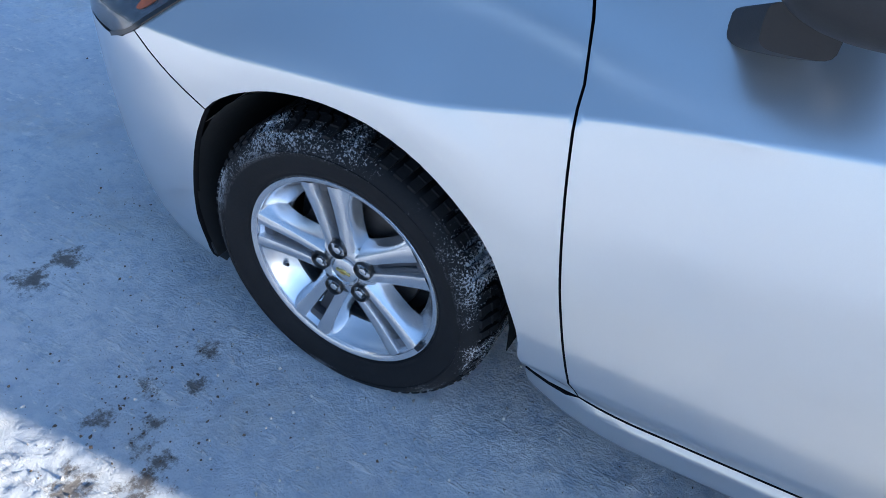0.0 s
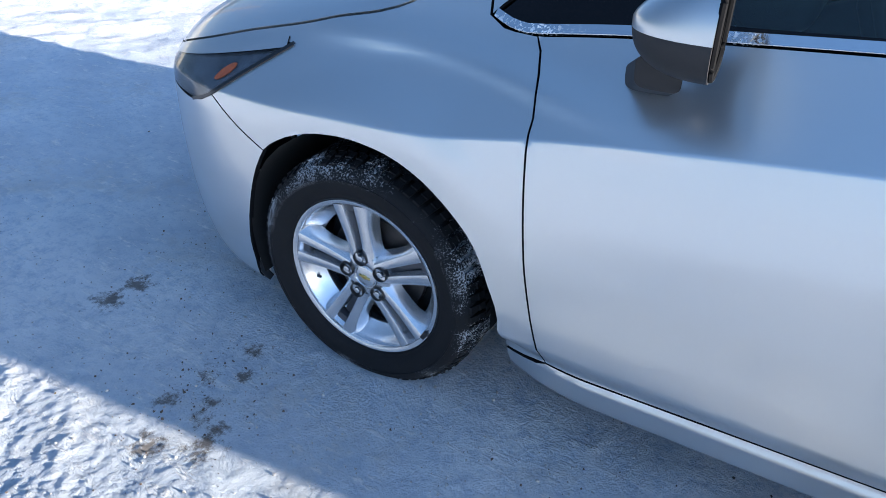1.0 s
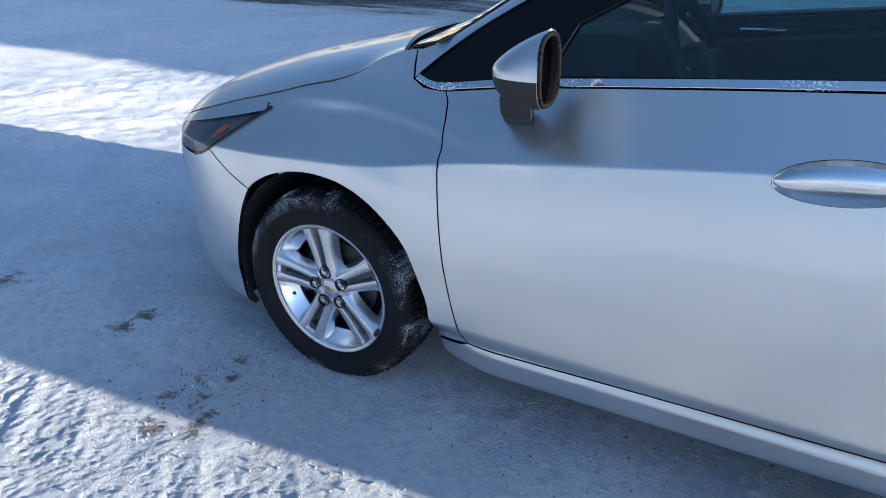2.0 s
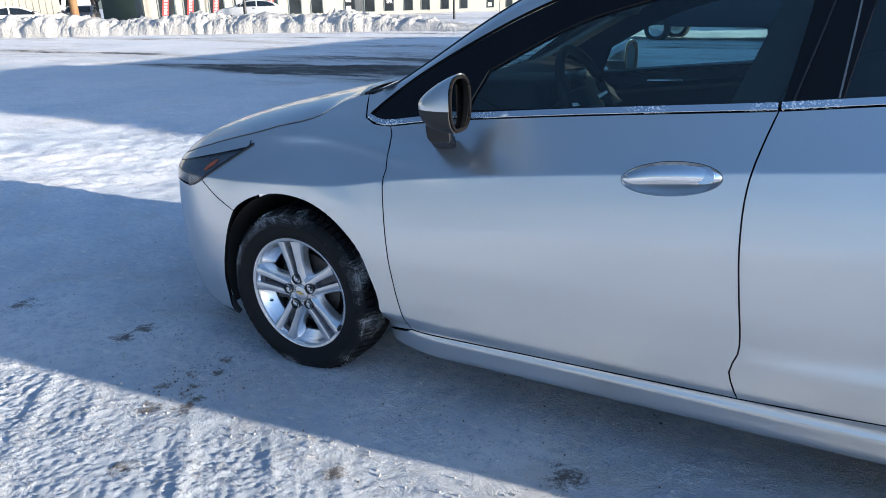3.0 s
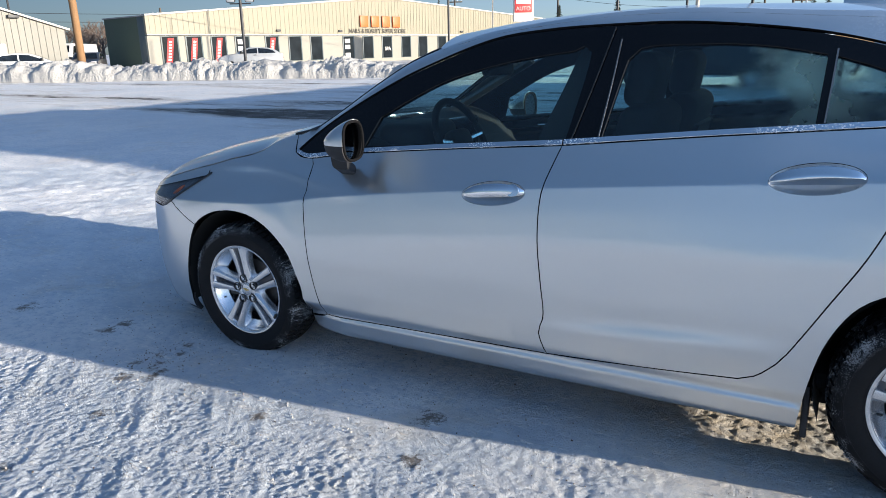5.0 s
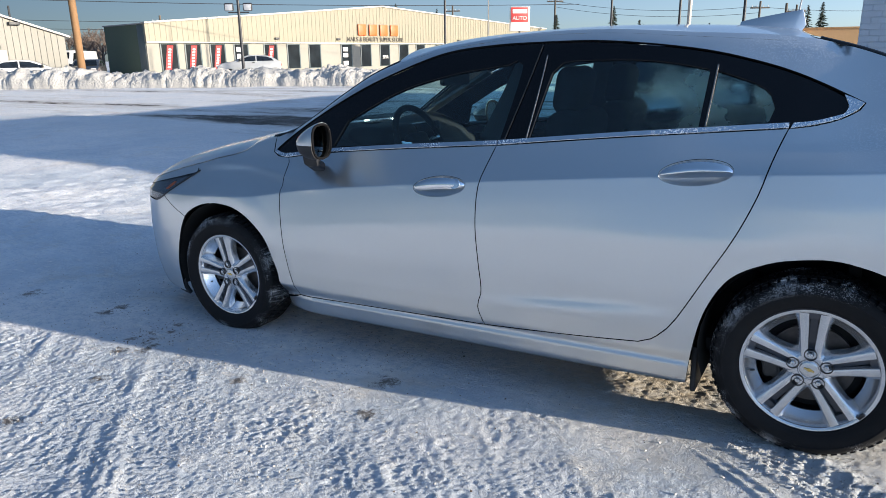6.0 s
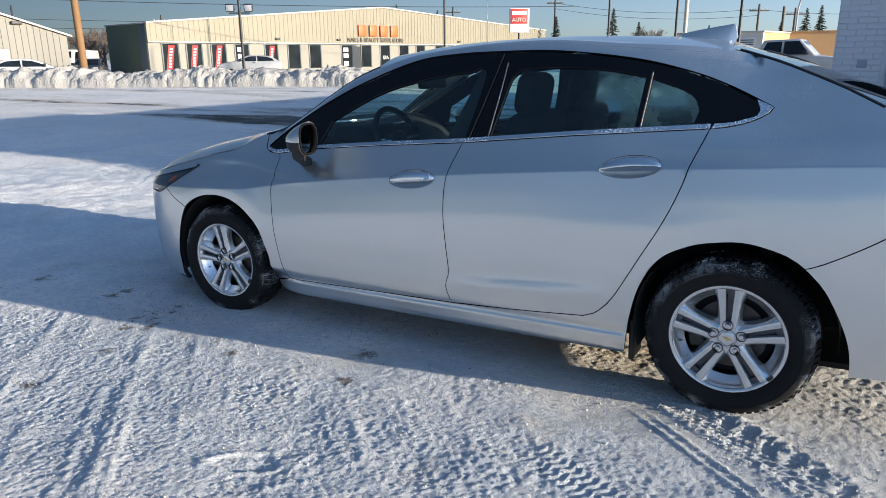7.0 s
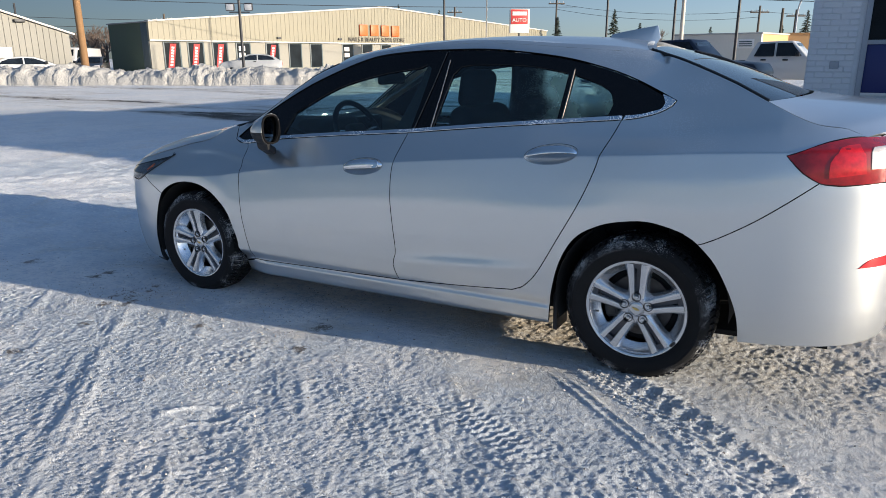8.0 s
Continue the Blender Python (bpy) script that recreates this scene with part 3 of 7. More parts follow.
def depth(s, z):
    """How far the body's side lies inside its widest outline."""
    zc, zb = crease_z(s), belt_z(min(max(s, -0.4), 3.2))
    yb = lerp_table(s, BELT_IN)
    low = ((0.05, 0.06), (0.12, 0.01), (0.16, -0.015), (0.20, -0.028), (0.267, -0.042), (0.31, -0.048))
    if 0.33 < s < 2.42:
        low = ((0.05, 0.12), (0.15, 0.005), (0.162, -0.016), (0.178, -0.027), (0.21, -0.0335), (0.237, -0.0405), (0.245, -0.0385), (0.250, -0.032), (0.262, -0.035), (0.29, -0.046))
    yc = lerp_table(s, CREASE_IN)
    w = lerp_table(s, FULLNESS)
    prof = low + ((0.37, -0.0525), (0.5, -0.055), (zc - 0.22 * w - 0.14 * (1 - w), -0.053 + w * (0.008 + 0.4 * yc)), (zc - 0.11 * w - 0.05 * (1 - w), -0.049 + w * (0.027 + yc)), (zc, -0.040 + w * (0.040 + yc)), (zb - 0.06, yb - 0.040), (zb, yb), (1.6, yb + (1.6 - zb) * 0.55))
    total = 0.0
    soft = (0.12 + 0.88 * min(1.0, abs(z - zc) / 0.06)) if z > 0.42 else 0.35
    for o in (-0.02, -0.01, 0.0, 0.01, 0.02):
        q = z + o * soft
        for (z0, y0), (z1, y1) in zip(prof, prof[1:]):
            if q <= z1 or z1 == 1.6:
                total += y0 + (y1 - y0) * (q - z0) / (z1 - z0)
                break
    d = total / 5 - SIDE
    if 0.33 < s < 0.62 and z < 0.30:
        d += 0.055 * ((0.62 - s) / 0.23) ** 2 * min(1.0, (0.30 - z) / 0.06)
    # flared wheel arches, and a soft ridge that runs off the front fender into the door
    for cx, cz, r0 in ((0.02, 0.30, 0.375), (2.71, 0.30, 0.385)):
        if abs(s - cx) < 0.62 and z > 0.25:
            r = math.hypot(s - cx, z - cz)
            lip = max(0.0, min(1.0, (r0 + 0.125 - r) / 0.115))
            d -= 0.55 * max(0.0, d - 0.004) * lip * lip * (3 - 2 * lip) * min(1.0, (z - 0.25) / 0.2)
    if -0.3 < s < 0.95 and z > 0.6:
        zr = lerp_table(s, [(-0.3, 0.840), (-0.1, 0.853), (0.05, 0.855), (0.19, 0.848), (0.33, 0.834), (0.47, 0.815), (0.55, 0.806), (0.9, 0.76)])
        fade = max(0.0, min(1.0, (0.72 - s) / 0.35)) * max(0.0, min(1.0, (s + 0.25) / 0.3))
        d -= 0.021 * math.exp(-((z - zr) / 0.027) ** 2) * fade * fade * (3 - 2 * fade)
    # hollow over a soft ledge low on the rear door
    if 1.45 < s < 2.3 and 0.25 < z < 0.6:
        zl = 0.390 + 0.07 * (s - 1.85)
        q = (z - zl) / (0.030 if z > zl else 0.07)
        d -= 0.011 * math.exp(-q * q) * max(0.0, 1 - ((s - 1.88) / 0.42) ** 2) ** 0.9
    # the side rolls over into the roof
    if 0.3 < s < 2.7 and z > 1.0:
        over = z - (lerp_table(s, ROOF_LINE) - 0.045)
        if over > 0:
            d += 0.9 * over * over / 0.045
    return d
def skin(s, z, off=0.0):
    """Point of the body's side; off: metres outwards."""
    x, y, nx, ny = plan(s)
    d = depth(s, z) - off
    return (x - nx * d, y - ny * d, z)


def skin_normal(s, z):
    h = 0.0025
    a = Vector(skin(s + h, z)) - Vector(skin(s - h, z))
    b = Vector(skin(s, z + h)) - Vector(skin(s, z - h))
    return a.cross(b).normalized()


def inside(p, poly):
    x, y, hit = p[0], p[1], False
    for (x0, y0), (x1, y1) in zip(poly, poly[1:] + poly[:1]):
        if (y0 > y) != (y1 > y) and x < x0 + (y - y0) * (x1 - x0) / (y1 - y0):
            hit = not hit
    return hit


def loop_of(segments, step=0.025):
    """One closed outline from smooth pieces that meet end to end."""
    out = []
    for seg in segments:
        for p in smooth_line(seg, step)[:-1]:
            if not out or (Vector(out[-1]) - p).length > 0.003:
                out.append((p.x, p.y))
    return out


def shrunk(poly, gap):
    n, out = len(poly), []
    area = sum(a[0] * b[1] - b[0] * a[1] for a, b in zip(poly, poly[1:] + poly[:1]))
    sign = 1 if area > 0 else -1
    for i in range(n):
        a, b, c = Vector(poly[i - 1]), Vector(poly[i]), Vector(poly[(i + 1) % n])
        d0, d1 = (b - a).normalized(), (c - b).normalized()
        nrm = Vector((-d0.y - d1.y, d0.x + d1.x)) * sign
        nrm = nrm.normalized() if nrm.length > 1e-6 else Vector((0, 0))
        out.append((b.x + nrm.x * gap, b.y + nrm.y * gap))
    return out


def panel_data(outline, holes=(), spacing=0.018, gap=0.0021, off=0.0, thick=0.014, dish=None):
    """Vertices, faces and normals of a sheet that lies on the body's surface inside an outline."""
    loops = [shrunk(outline, gap)] + [shrunk(h, -gap) for h in holes]
    pts, edges = [], []
    for lp in loops:
        k = len(pts)
        pts += lp
        edges += [(k + i, k + (i + 1) % len(lp)) for i in range(len(lp))]
    rim = [Vector(p) for p in pts]
    grid = {}
    for p in rim:
        grid.setdefault((int(p.x // spacing), int(p.y // spacing)), []).append(p)
    xs, zs = [p[0] for p in loops[0]], [p[1] for p in loops[0]]
    # rows of points follow the body's crease, and lie closer beside it
    rows = [k * spacing for k in range(int(-1.0 / spacing), int(0.9 / spacing)) if k] + [-0.0045, 0.0045, -0.0095, 0.0095]
    sill_rows = [0.158, 0.164, 0.172, 0.183, 0.197, 0.214, 0.228, 0.236, 0.242, 0.248, 0.254, 0.262, 0.275, 0.29, 0.307, 0.325]
    for row in sorted(rows) + sill_rows:
        flat = row in sill_rows
        x = min(xs) + spacing / 2 - spacing
        while x < max(xs) - spacing:
            x += spacing
            z = row if flat else crease_z(x) + row
            if z < 0.335 and not flat:
                continue
            if not min(zs) < z < max(zs):
                continue
            c = (int(x // spacing), int(z // spacing))
            close = any((q - Vector((x, z))).length < spacing * 0.45 for i in (-1, 0, 1) for j in (-1, 0, 1) for q in grid.get((c[0] + i, c[1] + j), ()))
            if not close and inside((x, z), loops[0]) and not any(inside((x, z), h) for h in loops[1:]):
                pts.append((x, z))
    vs, _, fs, *_ = mathutils.geometry.delaunay_2d_cdt([Vector(p) for p in pts], edges, [], 0, 1e-6)
    tris = []
    for f in fs:
        c = ((vs[f[0]].x + vs[f[1]].x + vs[f[2]].x) / 3, (vs[f[0]].y + vs[f[1]].y + vs[f[2]].y) / 3)
        if inside(c, loops[0]) and not any(inside(c, h) for h in loops[1:]):
            a, b, c2 = (vs[i] for i in f)
            tris.append(tuple(f) if (b - a).cross(c2 - a) > 0 else tuple(f)[::-1])
    nr = [skin_normal(v.x, v.y) for v in vs]
    co = [Vector(skin(v.x, v.y)) + n * off for v, n in zip(vs, nr)]
    if dish:
        co = [p - n * dish(v.x, v.y) for p, n, v in zip(co, nr, vs)]
        bent = []
        for n, v in zip(nr, vs):
            along = (Vector(skin(v.x + 0.002, v.y)) - Vector(skin(v.x - 0.002, v.y))).normalized()
            gs, gz = (dish(v.x + 0.002, v.y) - dish(v.x - 0.002, v.y)) / 0.004, (dish(v.x, v.y + 0.002) - dish(v.x, v.y - 0.002)) / 0.004
            bent.append((n + along * max(-1.5, min(1.5, gs)) + n.cross(along).normalized() * (-1 if n.cross(along).z < 0 else 1) * max(-1.5, min(1.5, gz))).normalized())
        nr = bent
    # folded edge towards the inside
    use = {}
    for f in tris:
        for a, b in ((f[0], f[1]), (f[1], f[2]), (f[2], f[0])):
            use[(a, b)] = use.get((a, b), 0) + 1
    faces, extra_c, extra_n = list(tris), [], []
    base = len(co)
    for a, b in [e for e in use if (e[1], e[0]) not in use]:
        k = base + len(extra_c)
        out = (co[b] - co[a]).cross(nr[a]).normalized()
        extra_c += [co[a], co[b], co[b] - nr[b] * thick, co[a] - nr[a] * thick]
        extra_n += [(out + nr[a]).normalized(), (out + nr[b]).normalized(), out, out]
        faces.append((k, k + 3, k + 2, k + 1))
    return co + extra_c, faces, nr + extra_n


def panel_mesh(name, data, material, far=False):
    co, faces, nr = data
    if far:
        co = [(p.x, 2 * MID - p.y, p.z) for p in co]
        nr = [(n.x, -n.y, n.z) for n in nr]
        faces = [f[::-1] for f in faces]
    me = bpy.data.meshes.new(name)
    me.from_pydata([tuple(p) for p in co], [], faces)
    me.polygons.foreach_set("use_smooth", [True] * len(me.polygons))
    me.normals_split_custom_set_from_vertices([tuple(n) for n in nr])
    me.materials.append(material)
    # edge folds of painted panels coloured black, for the shade in the gaps
    if material in (M["paint"], M["frost_side"]):
        me.materials.append(M["seam"])
        me.polygons.foreach_set("material_index", [1 if len(f) == 4 else 0 for f in faces])
    return me


def flip_mesh(me):
    """The same mesh on the car's other side."""
    bm = bmesh.new()
    bm.from_mesh(me)
    for v in bm.verts:
        v.co.y = 2 * MID - v.co.y
    bmesh.ops.reverse_faces(bm, faces=bm.faces)
    out = bpy.data.meshes.new(me.name)
    bm.to_mesh(out)
    bm.free()
    for m in me.materials:
        out.materials.append(m)
    return out


# ---- the silver saloon ----
CAR_AT = Matrix.Translation((1.35, 0, 0)) @ pose(0, 0, 0, 0, -1.358, 0) @ Matrix.Translation((-1.35, 0, 0))
car = thing("car", "silver four-door saloon with alloy wheels parked on packed snow", "car", CAR_AT)

DOOR_F = [(0.365, 0.893), (0.400, 0.84), (0.419, 0.777), (0.433, 0.635), (0.457, 0.46), (0.482, 0.33), (0.502, 0.25)]
DOOR_M = [(1.525, 0.989), (1.502, 0.91), (1.487, 0.84), (1.481, 0.76), (1.485, 0.65), (1.497, 0.535), (1.507, 0.45), (1.506, 0.40), (1.49, 0.345), (1.515, 0.266)]
DOOR_R = [(2.145, 0.307), (2.19, 0.325), (2.228, 0.358), (2.272, 0.413), (2.363, 0.576), (2.446, 0.728), (2.504, 0.868), (2.535, 0.985), (2.562, 1.064)]
SILL = [(0.505, 0.25), (1.0, 0.257), (1.515, 0.266), (1.85, 0.285), (2.145, 0.307)]
BELT_F = [(0.365, 0.893), (0.636, 0.927), (1.06, 0.96), (1.525, 0.989)]
BELT_R = [(1.525, 0.989), (2.034, 1.03), (2.562, 1.064)]
ARCH_F = [(0.388, 0.20), (0.395, 0.345), (0.37, 0.425), (0.338, 0.503), (0.292, 0.556), (0.237, 0.603), (0.184, 0.636), (0.12, 0.66), (0.034, 0.671), (-0.033, 0.668), (-0.09, 0.658), (-0.152, 0.636), (-0.205, 0.607), (-0.23, 0.587)]
ARCH_F2 = [(-0.23, 0.587), (-0.263, 0.534), (-0.298, 0.456), (-0.325, 0.378), (-0.347, 0.292), (-0.36, 0.22), (-0.39, 0.135)]
ARCH_R = [(2.939, 0.606), (2.877, 0.645), (2.755, 0.676), (2.652, 0.671), (2.547, 0.645), (2.441, 0.583), (2.373, 0.47), (2.337, 0.33), (2.315, 0.165)]
ARCH_R2 = [(3.11, 0.224), (3.1, 0.32), (3.071, 0.411), (3.008, 0.531), (2.939, 0.606)]
NOSE_SEAM = [(-0.23, 0.587), (-0.312, 0.625), (-0.418, 0.683)]
LAMP_LOW = [(-0.418, 0.683), (-0.31, 0.752), (-0.204, 0.814)]
LAMP_TOP = [(-0.204, 0.814), (-0.36, 0.79), (-0.50, 0.766), (-0.66, 0.738), (-0.83, 0.703)]
HOOD_EDGE = [(-0.83, 0.712), (-0.66, 0.753), (-0.50, 0.789), (-0.36, 0.821), (-0.207, 0.852), (-0.10, 0.877), (0.0, 0.896), (0.07, 0.920), (0.13, 0.957), (0.20, 0.982)]
DLO_TOP = [(0.255, 0.915), (0.31, 0.963), (0.443, 1.055), (0.656, 1.165), (0.87, 1.258), (1.156, 1.35), (1.38, 1.376), (1.62, 1.381), (1.9, 1.374), (2.225, 1.334), (2.443, 1.282), (2.6, 1.226), (2.773, 1.142)]
DLO_END = [(2.562, 1.064), (2.64, 1.074), (2.71, 1.094), (2.76, 1.122), (2.773, 1.142)]
RAIL = [(0.13, 0.968), (0.295, 1.0), (0.448, 1.09), (0.62, 1.195), (0.79, 1.284), (1.0, 1.352), (1.175, 1.388), (1.575, 1.422), (1.878, 1.422), (2.2, 1.395), (2.45, 1.375), (2.62, 1.35)]
GLASS_EDGE = [(2.62, 1.35), (2.75, 1.31), (2.875, 1.26), (3.0, 1.205), (3.133, 1.142)]
DECK_EDGE = [(3.133, 1.142), (3.24, 1.095), (3.36, 1.06), (3.52, 1.045), (3.585, 1.018)]
TAIL_TOP = [(3.585, 1.018), (3.48, 1.018), (3.357, 1.002), (3.22, 0.961)]
TAIL_LOW = [(3.22, 0.961), (3.278, 0.901), (3.334, 0.867)]
TAIL_SEAM = [(3.334, 0.867), (3.144, 0.722), (2.995, 0.63), (2.939, 0.606)]


def rev(seg):
    return seg[::-1]


def oval(cx, cz, a, b, tilt=0.0, n=36, power=2.0):
    out = []
    for k in range(n):
        t = 2 * math.pi * k / n
        u = a * math.copysign(abs(math.cos(t)) ** (2 / power), math.cos(t))
        v = b * math.copysign(abs(math.sin(t)) ** (2 / power), math.sin(t))
        out.append((cx + u * math.cos(tilt) - v * math.sin(tilt), cz + u * math.sin(tilt) + v * math.cos(tilt)))
    return out


def both(name, data, material, parent, label="", far_parent=None):
    """The panel on the near side and its twin on the far side."""
    a = part(name, panel_mesh(name, data, material), None, parent, label)
    b = part(name, panel_mesh(name, data, material, True), None, far_parent or parent, label)
    return a, b


def both_bm(name, bm, material, parent, label="", far_parent=None):
    me = link_mesh(name, bm, material)
    a = part(name, me, None, parent, label)
    b = part(name, flip_mesh(me), None, far_parent or parent, label)
    return a, b


HANDLES = [(1.305, 0.826, 0.123, 0.040, 0.09), (2.300, 0.924, 0.121, 0.040, 0.08)]
front_door = both("front_door", panel_data(loop_of([DOOR_F, SILL[:3], rev(DOOR_M), rev(BELT_F)]), [oval(1.305, 0.826, 0.1225, 0.0395, 0.09)], spacing=0.0125), M["paint"], car)
rear_door = both("rear_door", panel_data(loop_of([DOOR_M, SILL[2:], DOOR_R, rev(BELT_R)]), [oval(2.300, 0.924, 0.1205, 0.0395, 0.08)]), M["paint"], car)
both("front_fender", panel_data(loop_of([NOSE_SEAM, LAMP_LOW, LAMP_TOP, [(-0.83, 0.703), (-0.83, 0.712)], HOOD_EDGE, [(0.20, 0.982), (0.243, 0.987)], [(0.243, 0.987), (0.245, 0.95), (0.252, 0.915), (0.29, 0.897), (0.365, 0.893)], DOOR_F, [(0.505, 0.25), (0.388, 0.222)], [(0.388, 0.222)] + ARCH_F[1:]]), spacing=0.0125), M["paint"], car)
side_frame = both("side_frame", panel_data(loop_of([
    DOOR_R, DLO_END, rev(DLO_TOP), [(0.255, 0.915), (0.247, 0.95), (0.243, 0.987)], [(0.243, 0.987)] + RAIL[1:], GLASS_EDGE, DECK_EDGE, TAIL_TOP, TAIL_LOW, TAIL_SEAM, ARCH_R,
    [(2.315, 0.165), (2.2, 0.155), (1.4, 0.155), (0.6, 0.16), (0.40, 0.165)], [(0.40, 0.165), (0.388, 0.215)], [(0.388, 0.215), (0.505, 0.245)], SILL])), M["frost_side"], car, "silver body side with faint frost on the rear pillar")
FRONT_END, REAR_END = -1.36, 4.10
both("front_bumper", panel_data(loop_of([ARCH_F2, [(-0.39, 0.135), (-0.6, 0.14), (FRONT_END, 0.17)], [(FRONT_END, 0.17), (FRONT_END, 0.62)], [(FRONT_END, 0.62), (-1.0, 0.66), (-0.75, 0.655), (-0.504, 0.65), (-0.418, 0.683)], rev(NOSE_SEAM)])), M["paint"], car)
both("rear_bumper", panel_data(loop_of([ARCH_R2, TAIL_SEAM[::-1], [(3.334, 0.867), (3.40, 0.858), (3.579, 0.866), (REAR_END, 0.87)], [(REAR_END, 0.87), (REAR_END, 0.27)], [(REAR_END, 0.27), (3.7, 0.255), (3.4, 0.24), (3.11, 0.224)]])), M["paint"], car)
shell = panel_data(loop_of([[(-1.3, 0.2), (-0.45, 0.16)], [(-0.45, 0.16), (-0.40, 0.3), (-0.33, 0.48), (-0.25, 0.62), (-0.1, 0.70), (0.1, 0.71), (0.26, 0.64), (0.37, 0.54), (0.43, 0.4), (0.43, 0.17)], [(0.43, 0.17), (2.27, 0.17)],
    [(2.27, 0.17), (2.30, 0.4), (2.40, 0.6), (2.55, 0.69), (2.75, 0.72), (2.9, 0.68), (3.03, 0.58), (3.12, 0.42), (3.15, 0.26)], [(3.15, 0.26), (4.05, 0.33)], [(4.05, 0.33), (4.05, 1.0)], [(4.05, 1.0), (3.4, 1.0), (3.1, 1.1), (2.6, 1.05), (0.37, 0.88), (0.1, 0.9), (-0.2, 0.8), (-0.8, 0.68), (-1.3, 0.62)], [(-1.3, 0.62), (-1.3, 0.2)]], 0.05), spacing=0.08, gap=0.0, off=-0.036, thick=0.004)
both("inner_body", shell, M["black"], car)

# window band: black frame with three openings, panes, bright strips
PANE_F = loop_of([[(0.645, 0.957), (0.70, 1.07)], [(0.70, 1.07), (0.968, 1.2), (1.239, 1.268), (1.50, 1.30)], [(1.50, 1.30), (1.565, 1.297), (1.53, 1.012)], [(1.53, 1.012), (1.06, 0.983), (0.645, 0.957)]])
PANE_R = loop_of([[(1.655, 1.022), (1.70, 1.265), (1.735, 1.30), (1.80, 1.308)], [(1.80, 1.308), (2.0, 1.304), (2.143, 1.29), (2.289, 1.262)], [(2.289, 1.262), (2.278, 1.068)], [(2.278, 1.068), (1.655, 1.022)]])
PANE_Q = loop_of([[(2.303, 1.071), (2.316, 1.256)], [(2.316, 1.256), (2.44, 1.213), (2.495, 1.175), (2.512, 1.13), (2.50, 1.09), (2.482, 1.080)], [(2.482, 1.080), (2.303, 1.071)]])
BAND = loop_of([[(0.262, 0.912), (0.30, 0.905), (0.365, 0.905)], [(0.365, 0.905), (0.636, 0.938), (1.06, 0.972), (1.525, 1.0), (2.034, 1.041), (2.562, 1.075), (2.64, 1.085), (2.715, 1.108)], [(2.715, 1.108), (2.73, 1.13), (2.715, 1.163)], [(2.715, 1.163), (2.6, 1.222), (2.443, 1.278), (2.225, 1.33), (1.9, 1.37), (1.62, 1.377), (1.38, 1.372), (1.156, 1.346), (0.87, 1.254), (0.656, 1.161), (0.443, 1.051), (0.31, 0.958), (0.262, 0.912)]])
both("window_frame", panel_data(BAND, [PANE_F, PANE_R, PANE_Q], gap=0.0005, off=-0.006, thick=0.02), M["gloss_black"], car)
for name, loop, mat, at in (("front_window", PANE_F, "side_glass", front_door), ("rear_window_pane", PANE_R, "half_fog_glass", rear_door), ("quarter_window", PANE_Q, "fog_glass", rear_door)):
    d = panel_data(loop, gap=-0.004, off=-0.012, thick=0.0035)
    co, faces, nr = d
    n0 = len(co)
    inner = [f[::-1] for f in faces if len(f) == 3]
    k = {i for f in inner for i in f}
    order = {i: n0 + j for j, i in enumerate(sorted(k))}
    co = co + [co[i] - nr[i] * 0.0035 for i in sorted(k)]
    nr = nr + [-nr[i] for i in sorted(k)]
    faces = faces + [tuple(order[i] for i in f) for f in inner]
    for o in both(name, (co, faces, nr), M[mat], at[0], "tinted glass pane", at[1]):
        o.visible_shadow = False


def strip_data(line, width, off, thick=0.012):
    low = [(p.x, p.y) for p in smooth_line(line, 0.02)]
    up = []
    for i, p in enumerate(low):
        a, b = Vector(low[max(i - 1, 0)]), Vector(low[min(i + 1, len(low) - 1)])
        d = (b - a).normalized()
        up.append((p[0] - d.y * width, p[1] + d.x * width))
    return panel_data(low + up[::-1], spacing=0.03, gap=0.0, off=off, thick=thick)


both("belt_moulding", strip_data([(0.262, 0.912), (0.30, 0.899), (0.34, 0.894), (0.375, 0.897), (0.636, 0.929), (1.06, 0.962), (1.522, 0.991)], 0.015, 0.005), M["frost_chrome"], front_door[0], "bright chrome strip", front_door[1])
both("belt_moulding", strip_data([(1.530, 0.992), (2.034, 1.032), (2.562, 1.066)], 0.015, 0.005), M["frost_chrome"], rear_door[0], "chrome strip with hoarfrost", rear_door[1])
both("window_tip_trim", panel_data(loop_of([[(2.567, 1.066), (2.64, 1.077), (2.708, 1.096), (2.757, 1.124), (2.770, 1.142)], [(2.770, 1.142), (2.745, 1.154), (2.712, 1.168)], [(2.712, 1.168), (2.728, 1.13), (2.715, 1.108)], [(2.715, 1.108), (2.64, 1.088), (2.567, 1.08)]], 0.012), spacing=0.02, gap=0.0, off=0.004), M["frost_chrome"], car, "frosted chrome window corner")
both("pillar_strip", strip_data([(1.648, 1.02), (1.662, 1.20), (1.668, 1.33)], 0.004, 0.001, 0.006), M["dull_chrome"], rear_door[0], "bright edge strip", rear_door[1])
both("divider_bar", strip_data([(2.304, 1.07), (2.311, 1.18), (2.316, 1.275)], 0.005, 0.0, 0.006), M["dull_chrome"], rear_door[0], "bright window divider", rear_door[1])
both("window_seam", strip_data([(1.552, 1.0), (1.60, 1.19), (1.640, 1.37)], 0.004, 0.001, 0.004), M["black"], front_door[0], "", front_door[1])

